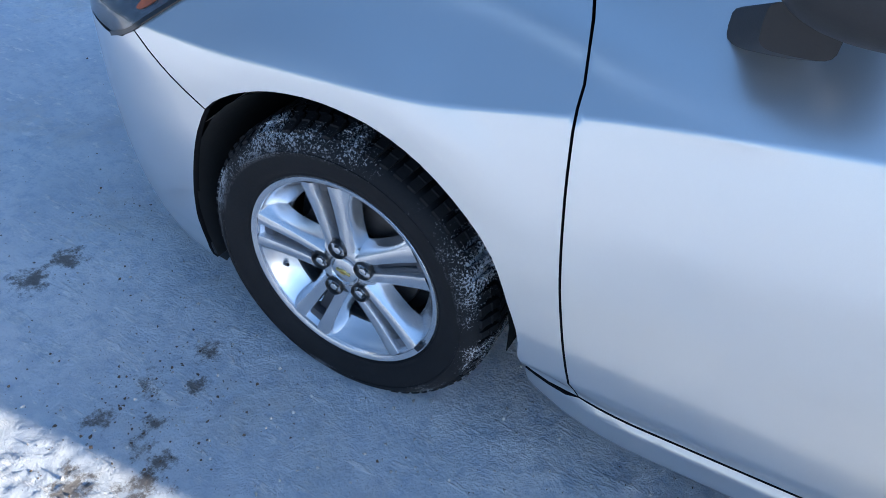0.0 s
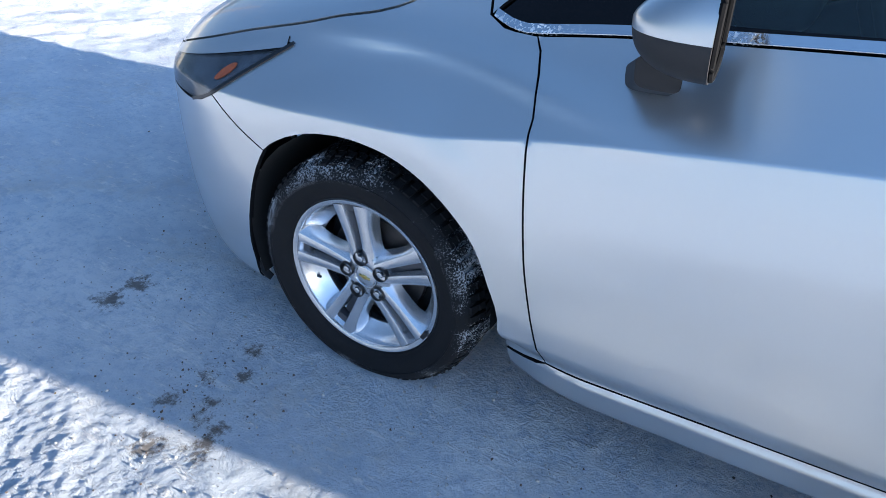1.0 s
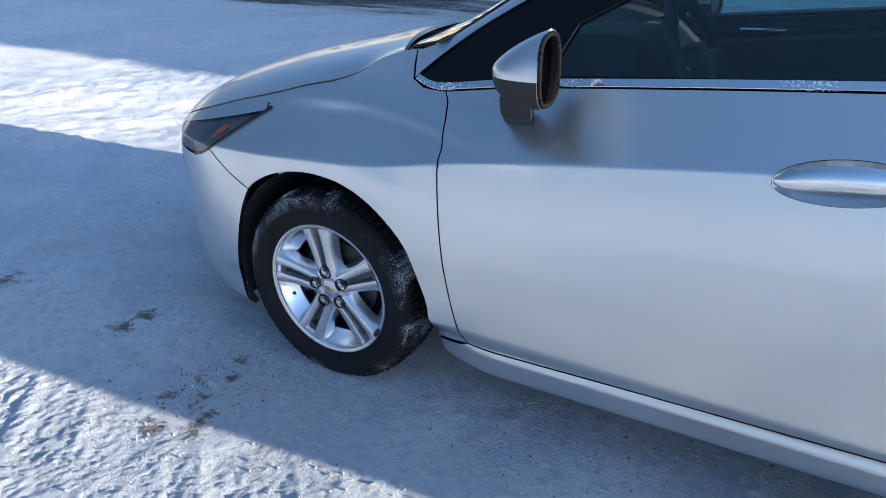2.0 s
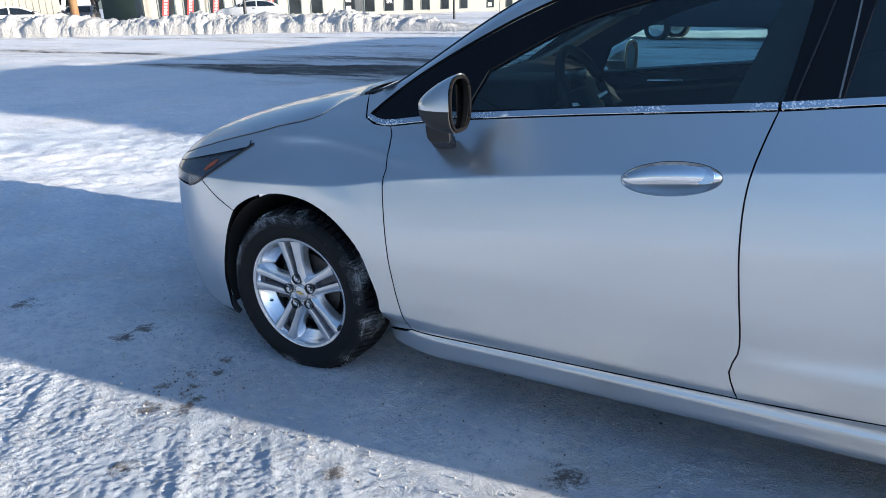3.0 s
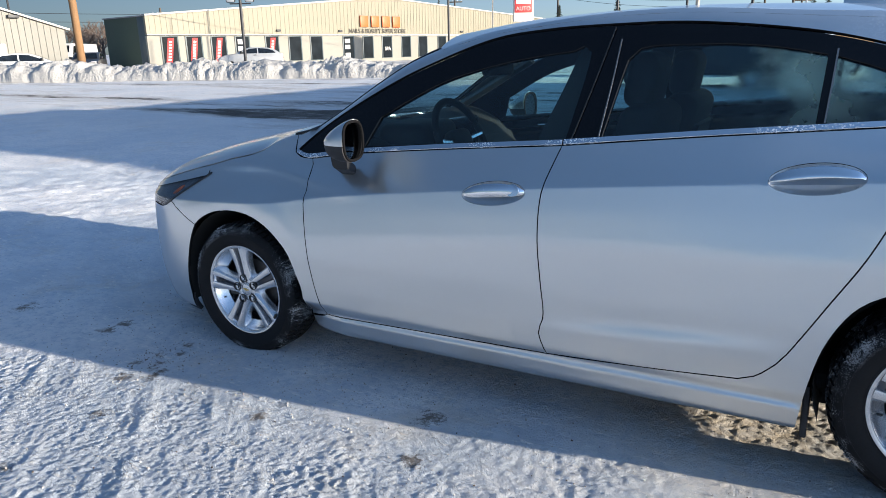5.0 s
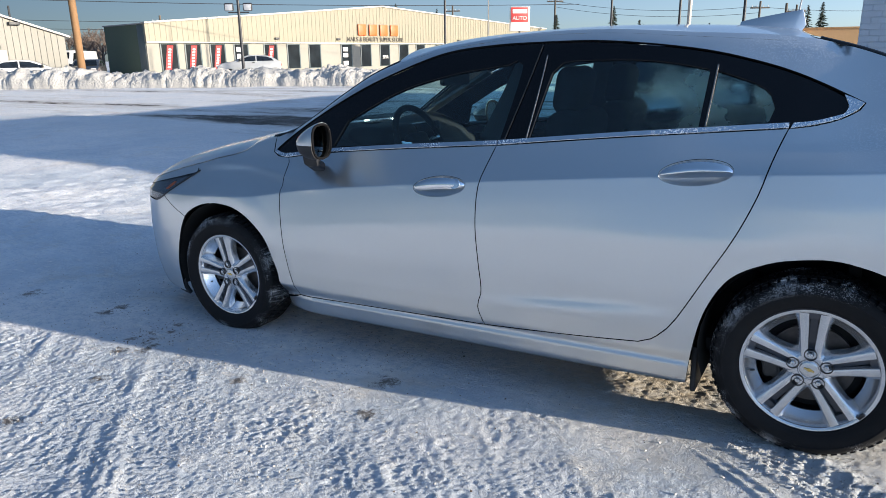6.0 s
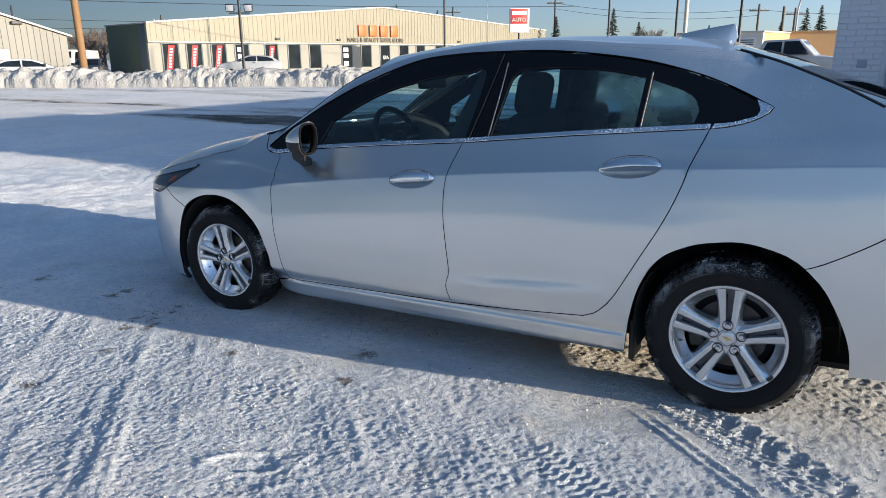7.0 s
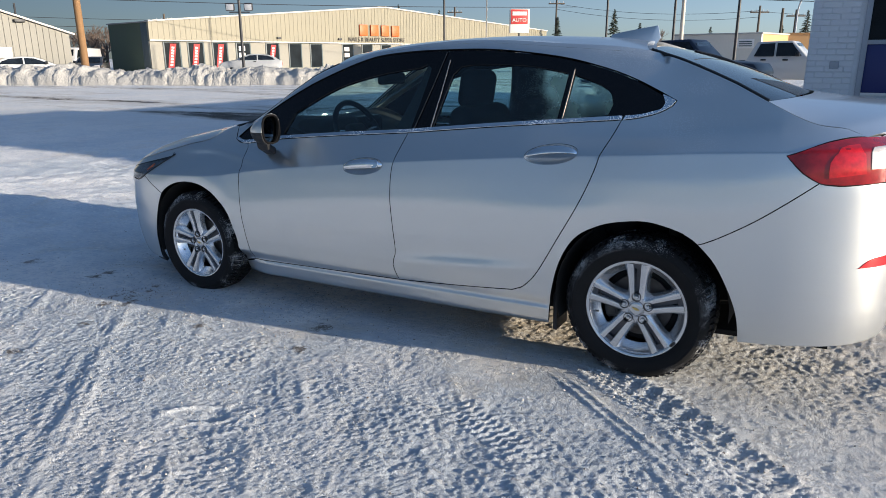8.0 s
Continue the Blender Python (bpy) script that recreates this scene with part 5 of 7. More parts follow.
def ground_z(x, y):
    tilt = 0.018 * (min(max(x, -3.0), 4.5) - 1.35) * math.exp(-max(0.0, abs(y) - 3.0) / 4.0) * math.exp(-max(0.0, -3.0 - x, x - 4.5) / 4.0)
    z = tilt - 0.012
    near = math.exp(-max(0.0, math.hypot(x - 1.0, y + 1.0) - 5.0) / 3.0)
    z += near * (0.008 * fbm(x, y, 1.3, 3) + 0.0018 * fbm(x, y, 9.0, 4, 3.0) * min(1.0, max(0.0, (y + 2.6) / 0.6)))
    # churned, rutted strip between the car and the camera's way; smoother ice beside the car
    kept = min(1.0, max(0.0, (y + 2.4) / 0.5)) * min(1.0, max(0.0, (4.6 - x) / 0.6)) * min(1.0, max(0.0, (x + 2.3) / 0.6))
    rough = min(1.0, max(0.0, (-y - 0.25) / 0.45)) * near * kept
    fine = near * kept * min(1.0, max(0.0, (0.25 - y) / 0.2))
    if fine > 0:
        z += fine * 0.0026 * fbm(x, y, 30.0, 4, 21.0) * (0.6 + fbm(x, y, 1.7, 2, 23.0))
    if rough > 0:
        p, q = 0.71 * x + 0.70 * y, 0.70 * x - 0.71 * y
        wob = 0.02 * noise.noise(Vector((q * 1.5, 3.0, 1.0)))
        worn = fbm(x, y, 2.3, 3, 5.0)
        z += rough * (0.004 * fbm(x, y, 2.6, 2, 2.0) + 0.0018 * fbm(p * 3.0, q, 8.0, 4, 7.0) * (0.7 + worn) + 0.0062 * abs(fbm(p * 2.2, q, 46.0, 3, 17.0)) + 0.0022 * abs(fbm(p * 2.0, q, 15.0, 4, 11.0)) + 0.0058 * max(0.0, fbm(p * 1.6, q, 34.0, 2, 13.0)) * max(0.0, 0.6 + worn))
        for n, (p0, w, lug, crown) in enumerate(TRACKS):
            d = (p - p0 - wob) / w
            if abs(d) > 2.0:
                continue
            flat = math.exp(-d ** 6)
            z += 0.7 * rough * crown * math.exp(-d * d * 1.5) * (0.7 + worn)
            if lug:
                s = math.sin(q * (150 + 12 * n) + (1.6 if n % 2 else -1.6) * d * 3 + 4.5 * noise.noise(Vector((x * 9, y * 9, n))) + 2.0 * noise.noise(Vector((x * 31, y * 31, n))))
                keep = max(0.0, min(1.0, 0.25 + 1.6 * fbm(x, y, 3.1, 2, 30.0 + n)))
                z += rough * (0.32 * flat * keep * lug * (max(-0.5, min(0.5, s * 1.4)) - 0.5) + 0.005 * math.exp(-((abs(d) - 1.2) / 0.2) ** 2) * keep)
        for cx, cy, turn, deep in PRINTS:
            dx, dy = x - cx, y - cy
            if dx * dx + dy * dy > 0.06:
                continue
            u, v = (dx * math.cos(turn) + dy * math.sin(turn)) / 0.14, (dy * math.cos(turn) - dx * math.sin(turn)) / (0.048 + 0.008 * math.cos(turn))
            e = math.sqrt(u * u + v * v) + 0.55 * noise.noise(Vector((x * 14, y * 14, 8)))
            z += rough * deep * (-0.009 * max(0.0, min(1.0, (1.0 - e) * 4)) + 0.008 * math.exp(-((e - 1.18) / 0.16) ** 2))
    # the open lot: ruts along the lanes, drifted lumps and crumbs
    lot = min(1.0, max(0.0, max((-1.9 - x) / 1.5, (y - 1.3) / 2.0))) * math.exp(-max(0.0, math.hypot(x, y) - 40.0) / 10.0)
    if lot > 0:
        p, q = 0.89 * x + 0.45 * y, 0.89 * y - 0.45 * x
        z += lot * (0.030 * fbm(p * 0.35, q, 1.1, 4, 61.0) + 0.024 * abs(fbm(p * 0.5, q, 3.3, 4, 63.0)) + 0.012 * fbm(x, y, 11.0, 3, 65.0))
    sandy = math.exp(-((x - 2.2) ** 2 + (y - 0.4) ** 2) / 0.16) + math.exp(-((x - 3.4) ** 2 + (y - 0.6) ** 2) / 0.7)
    if sandy > 0.02:
        z += sandy * (0.006 * abs(fbm(x, y, 9.0, 4, 41.0)) + 0.008 * abs(fbm(x, y, 26.0, 4, 43.0)))
    # fresh lugged track that curves away from the near rear wheel
    q = -y - 0.02
    if -0.05 < q < 1.6 and 2.0 < x < 4.6:
        d = (x - 2.56 - 1.55 * q + 0.5 * q * q) / 0.15
        lump = abs(fbm(x, y, 30.0, 4, 51.0))
        if abs(d) < 2.4:
            edge = math.exp(-((abs(d) - 1.1) / 0.35) ** 2)
            end = min(1.0, (q + 0.05) / 0.08) * max(0.0, 1 - q / 1.3)
            bar = max(-0.5, min(0.5, 1.5 * math.sin(q * 105 + 9 * abs(d) + 2.0 * noise.noise(Vector((x * 9, y * 9, 4))))))
            z += end * (-0.006 * math.exp(-d ** 4) + edge * (0.004 + 0.014 * lump) + math.exp(-d ** 6) * (0.0075 * bar + 0.014 * lump))
        d = (x - 2.25 - 1.22 * q) / 0.035
        if abs(d) < 2.5 and q > 0.1:
            z += (0.008 * math.exp(-((abs(d) - 1.0) / 0.3) ** 2) + 0.004 * math.exp(-d ** 4) * math.sin(q * 190)) * min(1.0, (q - 0.1) * 8) * max(0.0, 1 - q)
        for s0 in (0.0, 0.075):
            d = (0.41 * (x - 2.39) + 0.91 * (y + 0.69 + s0)) / 0.03
            a = 0.91 * (x - 2.39) - 0.41 * (y + 0.69 + s0)
            if abs(d) < 1.1 and abs(a) < 0.3:
                z += 0.006 * max(-0.5, min(0.5, 1.5 * math.sin(a * 170 + 3 * abs(d)))) * (1 - (a / 0.3) ** 2)
    return z


def lines(lo, hi, fine_lo, fine_hi, step, wide, grow=1.09):
    out = list(np.arange(fine_lo, fine_hi, step))
    for sign, start, end in ((-1, fine_lo, lo), (1, fine_hi, hi)):
        p, d = start, step
        while (p > end) if sign < 0 else (p < end):
            away = abs(p - start)
            d = min(d * grow, 0.04 if away < 3.5 else (0.16 if away < 32 else 400.0)) if sign == wide else d * grow
            p += sign * d
            out.append(p)
    return sorted(out)


gx, gy = lines(-900, 900, -1.7, 4.0, 0.0078, -1), lines(-900, 1500, -1.9, 0.6, 0.0078, 1)
verts = [(x, y, ground_z(x, y)) for y in gy for x in gx]
nx = len(gx)
quads = [(j * nx + i, j * nx + i + 1, (j + 1) * nx + i + 1, (j + 1) * nx + i) for j in range(len(gy) - 1) for i in range(nx - 1)]
me = bpy.data.meshes.new("ground")
me.from_pydata(verts, [], quads)
me.polygons.foreach_set("use_smooth", [True] * len(me.polygons))
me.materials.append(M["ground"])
tagged(new("ground", me), "packed snow and glazed ice with sand, grit and tyre marks", "ground", kind="structure")

# ---- far: ploughed bank of snow along the lot's edge ----
BANK = smooth_line([(-75, 2.0, 0), (-50, 11.0, 0), (-34.8, 17.4, 0), (-23.2, 23.0, 0), (-16.5, 25.6, 0), (-11.5, 26.2, 0)], 0.11)
bm = bmesh.new()
rows = []
for i, p in enumerate(BANK):
    d = (BANK[min(i + 1, len(BANK) - 1)] - BANK[max(i - 1, 0)]).normalized()
    side = Vector((-d.y, d.x, 0))
    fade = min(1.0, (len(BANK) - 1 - i) / 70)
    row = []
    for k in range(31):
        t = k / 30
        q = p + side * (t * 3.4)
        h = (math.sin(math.pi * t ** 0.62) ** 0.75) * (0.82 + 0.25 * noise.noise(Vector((i * 0.035, 0.3, 0))) + 0.16 * noise.noise(Vector((i * 0.11, 2.0, 0)))) * fade
        base = q + Vector((0, 0, h))
        out = (side * (2 * t - 1) + Vector((0, 0, 0.9))).normalized()
        rough = 0.20 * noise.fractal(base * 1.3, 0.9, 2.1, 3) + 0.22 * abs(noise.fractal(base * 3.6 + Vector((9, 0, 0)), 0.8, 2.2, 4))
        row.append(bm.verts.new(base + out * rough * min(1.0, h * 2.2) - Vector((0, 0, 0.05))))
    rows.append(row)
for a, b in zip(rows, rows[1:]):
    for k in range(30):
        bm.faces.new((a[k], b[k], b[k + 1], a[k + 1]))
bmesh.ops.recalc_face_normals(bm, faces=bm.faces)
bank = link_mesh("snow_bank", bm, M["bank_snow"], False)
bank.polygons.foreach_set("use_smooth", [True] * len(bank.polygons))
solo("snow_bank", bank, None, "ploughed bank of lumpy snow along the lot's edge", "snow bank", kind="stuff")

# crumbs of snow and ice, and dark grit, loose on the ground
rng = random.Random(11)


def scatter(name, count, lo, hi, material, label, spots=()):
    bm = bmesh.new()
    for k in range(count):
        if spots and rng.random() < 0.45:
            cx, cy, r = rng.choice(spots)
            x, y = rng.gauss(cx, r), rng.gauss(cy, r)
        else:
            x, y = rng.uniform(-1.9, 3.9), rng.uniform(-2.0, 0.1) if rng.random() < 0.8 else rng.uniform(-0.2, 2.0)
        r = lo * (hi / lo) ** (rng.random() ** 2)
        m = Matrix.Translation((x, y, ground_z(x, y) + r * 0.25)) @ pose(0, 0, 0, rng.uniform(0, 360), rng.uniform(0, 360), rng.uniform(0, 360)) @ Matrix.Diagonal((r * rng.uniform(0.7, 1.5), r * rng.uniform(0.6, 1.2), r * rng.uniform(0.5, 0.9), 1))
        bmesh.ops.create_icosphere(bm, subdivisions=1, radius=1.0, matrix=m) if r > 0.008 else bmesh.ops.create_cone(bm, cap_ends=True, segments=4, radius1=1.0, radius2=0.3, depth=1.2, matrix=m)
        if k % 150 == 149 or k == count - 1:
            me = bpy.data.meshes.new("chunk")
            bm.to_mesh(me)
            bm.free()
            yield me
            bm = bmesh.new()


def joined(name, meshes, material, label):
    co, fs = [], []
    for me in meshes:
        k = len(co)
        co += [tuple(v.co) for v in me.vertices]
        fs += [tuple(i + k for i in p.vertices) for p in me.polygons]
        bpy.data.meshes.remove(me)
    me = bpy.data.meshes.new(name)
    me.from_pydata(co, [], fs)
    me.materials.append(material)
    tagged(new(name, me), label, name.replace("_", " "), kind="stuff")


joined("snow_crumbs", scatter("snow_crumbs", 2600, 0.002, 0.006, M["bank_snow"], "", [(0.5, -0.25, 0.25), (1.2, -0.2, 0.35), (-0.2, -0.2, 0.25), (2.85, -0.28, 0.13), (3.05, -0.42, 0.14), (2.65, -0.15, 0.1), (0.9, -0.95, 0.3), (1.4, -1.2, 0.3)]), M["bank_snow"], "loose crumbs of snow and ice on the lot")
joined("dark_grit", scatter("dark_grit", 1500, 0.0014, 0.005, M["bark"], "", [(-0.3, -0.3, 0.15), (0.9, -0.15, 0.35), (-0.7, 0.2, 0.3)]), M["bark"], "dark road grit scattered on the snow")


# ---- the saloon's mirrors and cabin ----
def mirror_shell(z_lo, z_hi, grow=0.0):
    """Part of the mirror's rounded housing between two heights: open to the rear, bulging forwards."""
    bm = bmesh.new()
    rows = []
    n, m = 14, 22
    for j in range(n + 1):
        z = z_lo + (z_hi - z_lo) * j / n
        v = (z - 0.998) / 0.0765
        half = math.sqrt(max(0.0, 1 - abs(v) ** 2.6))
        nose = half ** 0.8 if v < 0 else max(0.0, 1 - v ** 1.35) ** 0.85
        row = []
        for k in range(m + 1):
            a = math.pi * k / m
            y = -0.038 - (0.072 + grow) * half * math.cos(a) + 0.008 * v
            x = 0.722 - (0.122 + grow) * nose * math.sin(a) ** 0.75 - 0.10 * (y + 0.038)
            row.append(bm.verts.new((x, y, z)))
        rows.append(row)
    for a, b in zip(rows, rows[1:]):
        for k in range(m):
            bm.faces.new((a[k], a[k + 1], b[k + 1], b[k]))
    bmesh.ops.remove_doubles(bm, verts=bm.verts, dist=0.0005)
    bmesh.ops.recalc_face_normals(bm, faces=bm.faces)
    bmesh.ops.solidify(bm, geom=list(bm.faces), thickness=-0.006)
    return bm


wing_mirror = both_bm("wing_mirror", mirror_shell(0.985, 1.0738), M["paint"], car, "door mirror with silver cap and black underside")
both_bm("mirror_underside", mirror_shell(0.9222, 0.985), M["plastic"], wing_mirror[0], "", wing_mirror[1])
both_bm("mirror_liner", mirror_shell(0.9295, 1.0665, -0.008), M["seam"], wing_mirror[0], "", wing_mirror[1])
rim = []
for k in range(41):
    a = 2 * math.pi * k / 40
    ca, sa = math.cos(a), math.sin(a)
    y = -0.038 - 0.070 * math.copysign(abs(ca) ** 0.72, ca)
    rim.append((0.724 - 0.10 * (y + 0.038), y, 0.998 + 0.0735 * math.copysign(abs(sa) ** 0.72, sa)))
both_bm("mirror_rim", tube(rim, 0.0055, 8, cap=False), M["seam"], wing_mirror[0], "", wing_mirror[1])
bm = bmesh.new()
bm.faces.new([bm.verts.new((p[0] - 0.010 - 0.10 * (p[1] + 0.038), -0.038 + (p[1] + 0.038) * 0.97, 0.998 + (p[2] - 0.998) * 0.97)) for p in rim[:-1]])
bmesh.ops.solidify(bm, geom=list(bm.faces), thickness=0.004)
both_bm("mirror_glass", bm, M["mirror"], wing_mirror[0], "silvered mirror glass", wing_mirror[1])
foot = bmesh.new()
rows = []
for j in range(7):
    t = j / 6
    cx, cy, cz = 0.604 + 0.040 * t, 0.070 - 0.105 * t, 0.866 + 0.045 * t
    rows.append([foot.verts.new((cx + 0.042 * (1 - 0.1 * t) * math.copysign(abs(math.cos(a)) ** 0.5, math.cos(a)), cy - 0.012 * math.sin(a), cz + 0.030 * math.copysign(abs(math.sin(a)) ** 0.5, math.sin(a)))) for a in [2 * math.pi * k / 20 for k in range(20)]])
for a, b in zip(rows, rows[1:]):
    for k in range(20):
        foot.faces.new((a[k], b[k], b[(k + 1) % 20], a[(k + 1) % 20]))
foot.faces.new(rows[0]), foot.faces.new(rows[-1][::-1])
bmesh.ops.recalc_face_normals(foot, faces=foot.faces)
both_bm("mirror_foot", foot, M["plastic"], wing_mirror[0], "", wing_mirror[1])


def cushion(lo, hi, bevel, m=None):
    return boxed(lo, hi, bevel, 4, m)


part("cabin_floor", boxed((0.3, 0.12, 0.24), (2.95, 1.52, 0.30), 0.02), M["carpet"], car)
dash = part("dashboard", sheet(lambda u, v: Vector((0.22 + 0.56 * u - 0.10 * (1 - (2 * v - 1) ** 2) * (1 - u), 0.28 + 1.08 * v, 0.95 + 0.075 * math.sin(math.pi * min(1, u * 1.25)) * (0.7 + 0.3 * math.cos(8 * (v - 0.22))) - 0.20 * max(0, u - 0.8) * 5 * 0.6)), 16, 24, -0.06), M["dash"], car, "dark moulded dashboard")
part("instrument_hood", boxed((0.58, 0.30, 0.90), (0.82, 0.64, 1.025), 0.05, 4), M["dash"], dash)
part("dash_front", boxed((0.60, 0.20, 0.45), (0.74, 1.44, 0.90), 0.05, 4), M["dash"], dash)
part("centre_screen", boxed((0.70, 0.70, 0.86), (0.755, 0.95, 1.01), 0.012, 3), M["gloss_black"], dash)
part("centre_console", boxed((0.72, 0.72, 0.30), (1.75, 0.92, 0.62), 0.05, 4), M["dash"], car)
ring = [(0, 0.185 * math.cos(2 * math.pi * k / 40), 0.185 * math.sin(2 * math.pi * k / 40)) for k in range(41)]
wheel_at = pose(0.93, 0.46, 0.94, 0, -24, 0)
sw = tube(ring, 0.016, 10, cap=False)
bmesh.ops.transform(sw, matrix=wheel_at, verts=sw.verts)
steer = part("steering_wheel", sw, M["dash"], car, "dark steering wheel with bright spoke trim")
pad = boxed((-0.05, -0.075, -0.06), (0.02, 0.075, 0.06), 0.03, 4, wheel_at)
part("wheel_pad", pad, M["dash"], steer)
for a0 in (5, 175, 270):
    a = radians(a0)
    part("wheel_spoke", tube([wheel_at @ Vector((-0.01, 0.06 * math.cos(a), 0.06 * math.sin(a))), wheel_at @ Vector((0, 0.18 * math.cos(a), 0.18 * math.sin(a)))], 0.014, 8), M["chrome"] if a0 != 270 else M["dash"], steer)
part("steering_column", tube([(0.70, 0.46, 0.84), (0.91, 0.46, 0.93)], 0.045, 12), M["dash"], steer)
for y, base in ((0.47, 0.0), (1.17, 0.0)):
    s = part("front_seat", cushion((1.10, y - 0.25, 0.42), (1.62, y + 0.25, 0.60), 0.06), M["seat"], car, "black cloth front seat")
    part("backrest", cushion((-0.07, -0.25, 0.0), (0.07, 0.25, 0.62), 0.06, pose(1.60, y, 0.50, 0, 13, 0)), M["seat"], s)
    hr = part("headrest", cushion((-0.055, -0.135, 0.0), (0.055, 0.135, 0.20), 0.05, pose(1.690, y, 1.085, 0, 10, 0)), M["seat"], s, "padded headrest, sunlit on its back")
    for dy in (-0.06, 0.06):
        part("headrest_post", tube([(1.700, y + dy, 1.0), (1.706, y + dy, 1.10)], 0.007, 8), M["chrome"], s)
    part("seat_back_panel", boxed((0.072, -0.19, 0.05), (0.085, 0.19, 0.50), 0.02, 3, pose(1.60, y, 0.50, 0, 13, 0)), M["dash"], s)
rear_seat = part("rear_bench", cushion((2.02, 0.22, 0.44), (2.50, 1.42, 0.60), 0.06), M["seat"], car, "black cloth rear bench")
part("rear_backrest", cushion((-0.08, -0.60, 0.0), (0.08, 0.60, 0.58), 0.06, pose(2.52, MID, 0.52, 0, 20, 0)), M["seat"], rear_seat)
for y in (0.46, 1.18):
    part("rear_headrest", cushion((-0.05, -0.12, 0.0), (0.05, 0.12, 0.12), 0.04, pose(2.72, y, 1.03, 0, 12, 0)), M["seat"], rear_seat)
part("parcel_shelf", boxed((2.72, 0.30, 1.02), (3.20, 1.34, 1.05), 0.012), M["carpet"], car)
part("bulkhead", boxed((0.10, 0.16, 0.26), (0.16, 1.48, 0.93), 0.02), M["liner"], car)
part("boot_wall", boxed((2.78, 0.16, 0.26), (2.82, 1.48, 1.02), 0.012), M["liner"], car)
rv = part("cabin_mirror", boxed((-0.02, -0.115, -0.034), (0.02, 0.115, 0.034), 0.018, 4, pose(0.93, MID, 1.235, 0, 0, -8)), M["dash"], car, "black interior mirror")
part("mirror_stem", tube([(0.92, MID, 1.26), (0.83, MID, 1.36)], 0.012, 8), M["dash"], rv)
part("headlining", sheet(across([(0.93, 1.322), (1.175, 1.372), (1.575, 1.405), (1.878, 1.405), (2.2, 1.378), (2.55, 1.345)], [(0, 0.86, 1.375), (0.5, 1.6, 1.418), (1, 2.5, 1.365)], 0.42), 20, 20, -0.01), M["lining"], car, "grey headlining")
CARD = [(0.42, 0.30), (0.42, 0.88), (1.52, 0.97), (2.55, 1.045), (2.48, 0.80), (2.25, 0.45), (2.1, 0.32)]
both("door_card", panel_data(loop_of([[a, b] for a, b in zip(CARD, CARD[1:] + CARD[:1])], 0.06), spacing=0.09, gap=0.0, off=-0.075, thick=0.03), M["dash"], car, "black door lining")
both("pillar_lining", strip_data([(1.50, 0.99), (1.57, 1.18), (1.62, 1.36)], 0.10, -0.05, 0.02), M["dash"], car, "")
both("screen_pillar_lining", strip_data([(0.36, 1.0), (0.656, 1.155), (0.90, 1.275)], 0.05, -0.05, 0.02), M["lining"], car, "")
both("rear_pillar_lining", panel_data(loop_of([[(2.50, 1.06), (2.52, 1.24)], [(2.52, 1.24), (2.80, 1.25)], [(2.80, 1.25), (3.0, 1.16)], [(3.0, 1.16), (2.50, 1.06)]], 0.06), spacing=0.08, gap=0.0, off=-0.05, thick=0.02), M["dash"], car, "")
both_bm("lock_pull", boxed((0.86, 0.17, 0.905), (1.02, 0.19, 0.917), 0.005), M["chrome"], car, "")

# ---- white painted brick building behind the car ----
BR_X, BR_Y, BR_H = 2.68, 8.9, 2.8
house = thing("brick_building", "low white-painted brick building with a blue panel under its window", "building", Matrix.Translation((BR_X, BR_Y, 0)))
part("wall", boxed((0.0, 0.014, -0.1), (0.66, 0.30, BR_H), 0.0), M["mortar"], house, "white painted mortar and brick")
part("wall", boxed((2.7, 0.03, -0.1), (16.0, 0.30, BR_H), 0.0), M["brick_white"], house)
part("wall", boxed((0.0, 0.30, -0.1), (0.25, 14.0, BR_H), 0.0), M["brick_white"], house)
part("wall", boxed((0.66, 0.05, -0.1), (2.7, 0.30, 0.80), 0.0), M["brick_white"], house)
part("wall", boxed((0.66, 0.05, 2.65), (2.7, 0.30, BR_H), 0.0), M["brick_white"], house)
# unseen wing, added so that its shadow falls across the lot
part("wing_wall", boxed((3.4, -3.1, -0.1), (3.65, 0.03, 3.6), 0.0), M["brick_white"], house)
part("wing_wall", boxed((3.65, -3.1, -0.1), (16.0, -2.85, 3.6), 0.0), M["brick_white"], house)
part("wing_wall", boxed((3.4, 0.03, BR_H + 0.12), (3.65, 1.75, 3.6), 0.0), M["brick_white"], house)
part("wing_wall", boxed((3.65, 1.5, BR_H + 0.12), (16.0, 1.75, 3.6), 0.0), M["brick_white"], house)
part("shade_wing_roof", boxed((3.3, -3.2, 3.6), (16.1, 1.85, 3.72), 0.02), M["roof_grey"], house)
part("roof", boxed((-0.05, 0.0, BR_H), (16.1, 14.1, BR_H + 0.12), 0.02), M["roof_grey"], house)
win = part("window", boxed((0.66, 0.0, 1.50), (2.7, 0.06, 1.56), 0.008), M["grey_paint"], house, "wide shop window in a grey frame")
part("window_pane", boxed((0.72, 0.09, 1.55), (2.66, 0.10, 2.62)), M["far_glass"], win)
part("window_post", boxed((0.66, -0.02, 0.80), (0.735, 0.10, 2.66), 0.006), M["grey_paint"], win)
part("window_head", boxed((0.66, 0.0, 2.60), (2.7, 0.08, 2.66), 0.006), M["grey_paint"], win)
part("blue_panel", boxed((0.735, 0.02, 0.84), (2.7, 0.06, 1.50), 0.004), M["blue_panel"], house, "dark blue infill panel")
part("panel_sill", boxed((0.70, -0.01, 0.80), (2.7, 0.08, 0.84), 0.006), M["banner_white"], house)
vent = part("wall_vent", boxed((0.30, -0.015, 1.17), (0.42, 0.03, 1.27), 0.006), M["grey_paint"], house, "small grey vent plate")

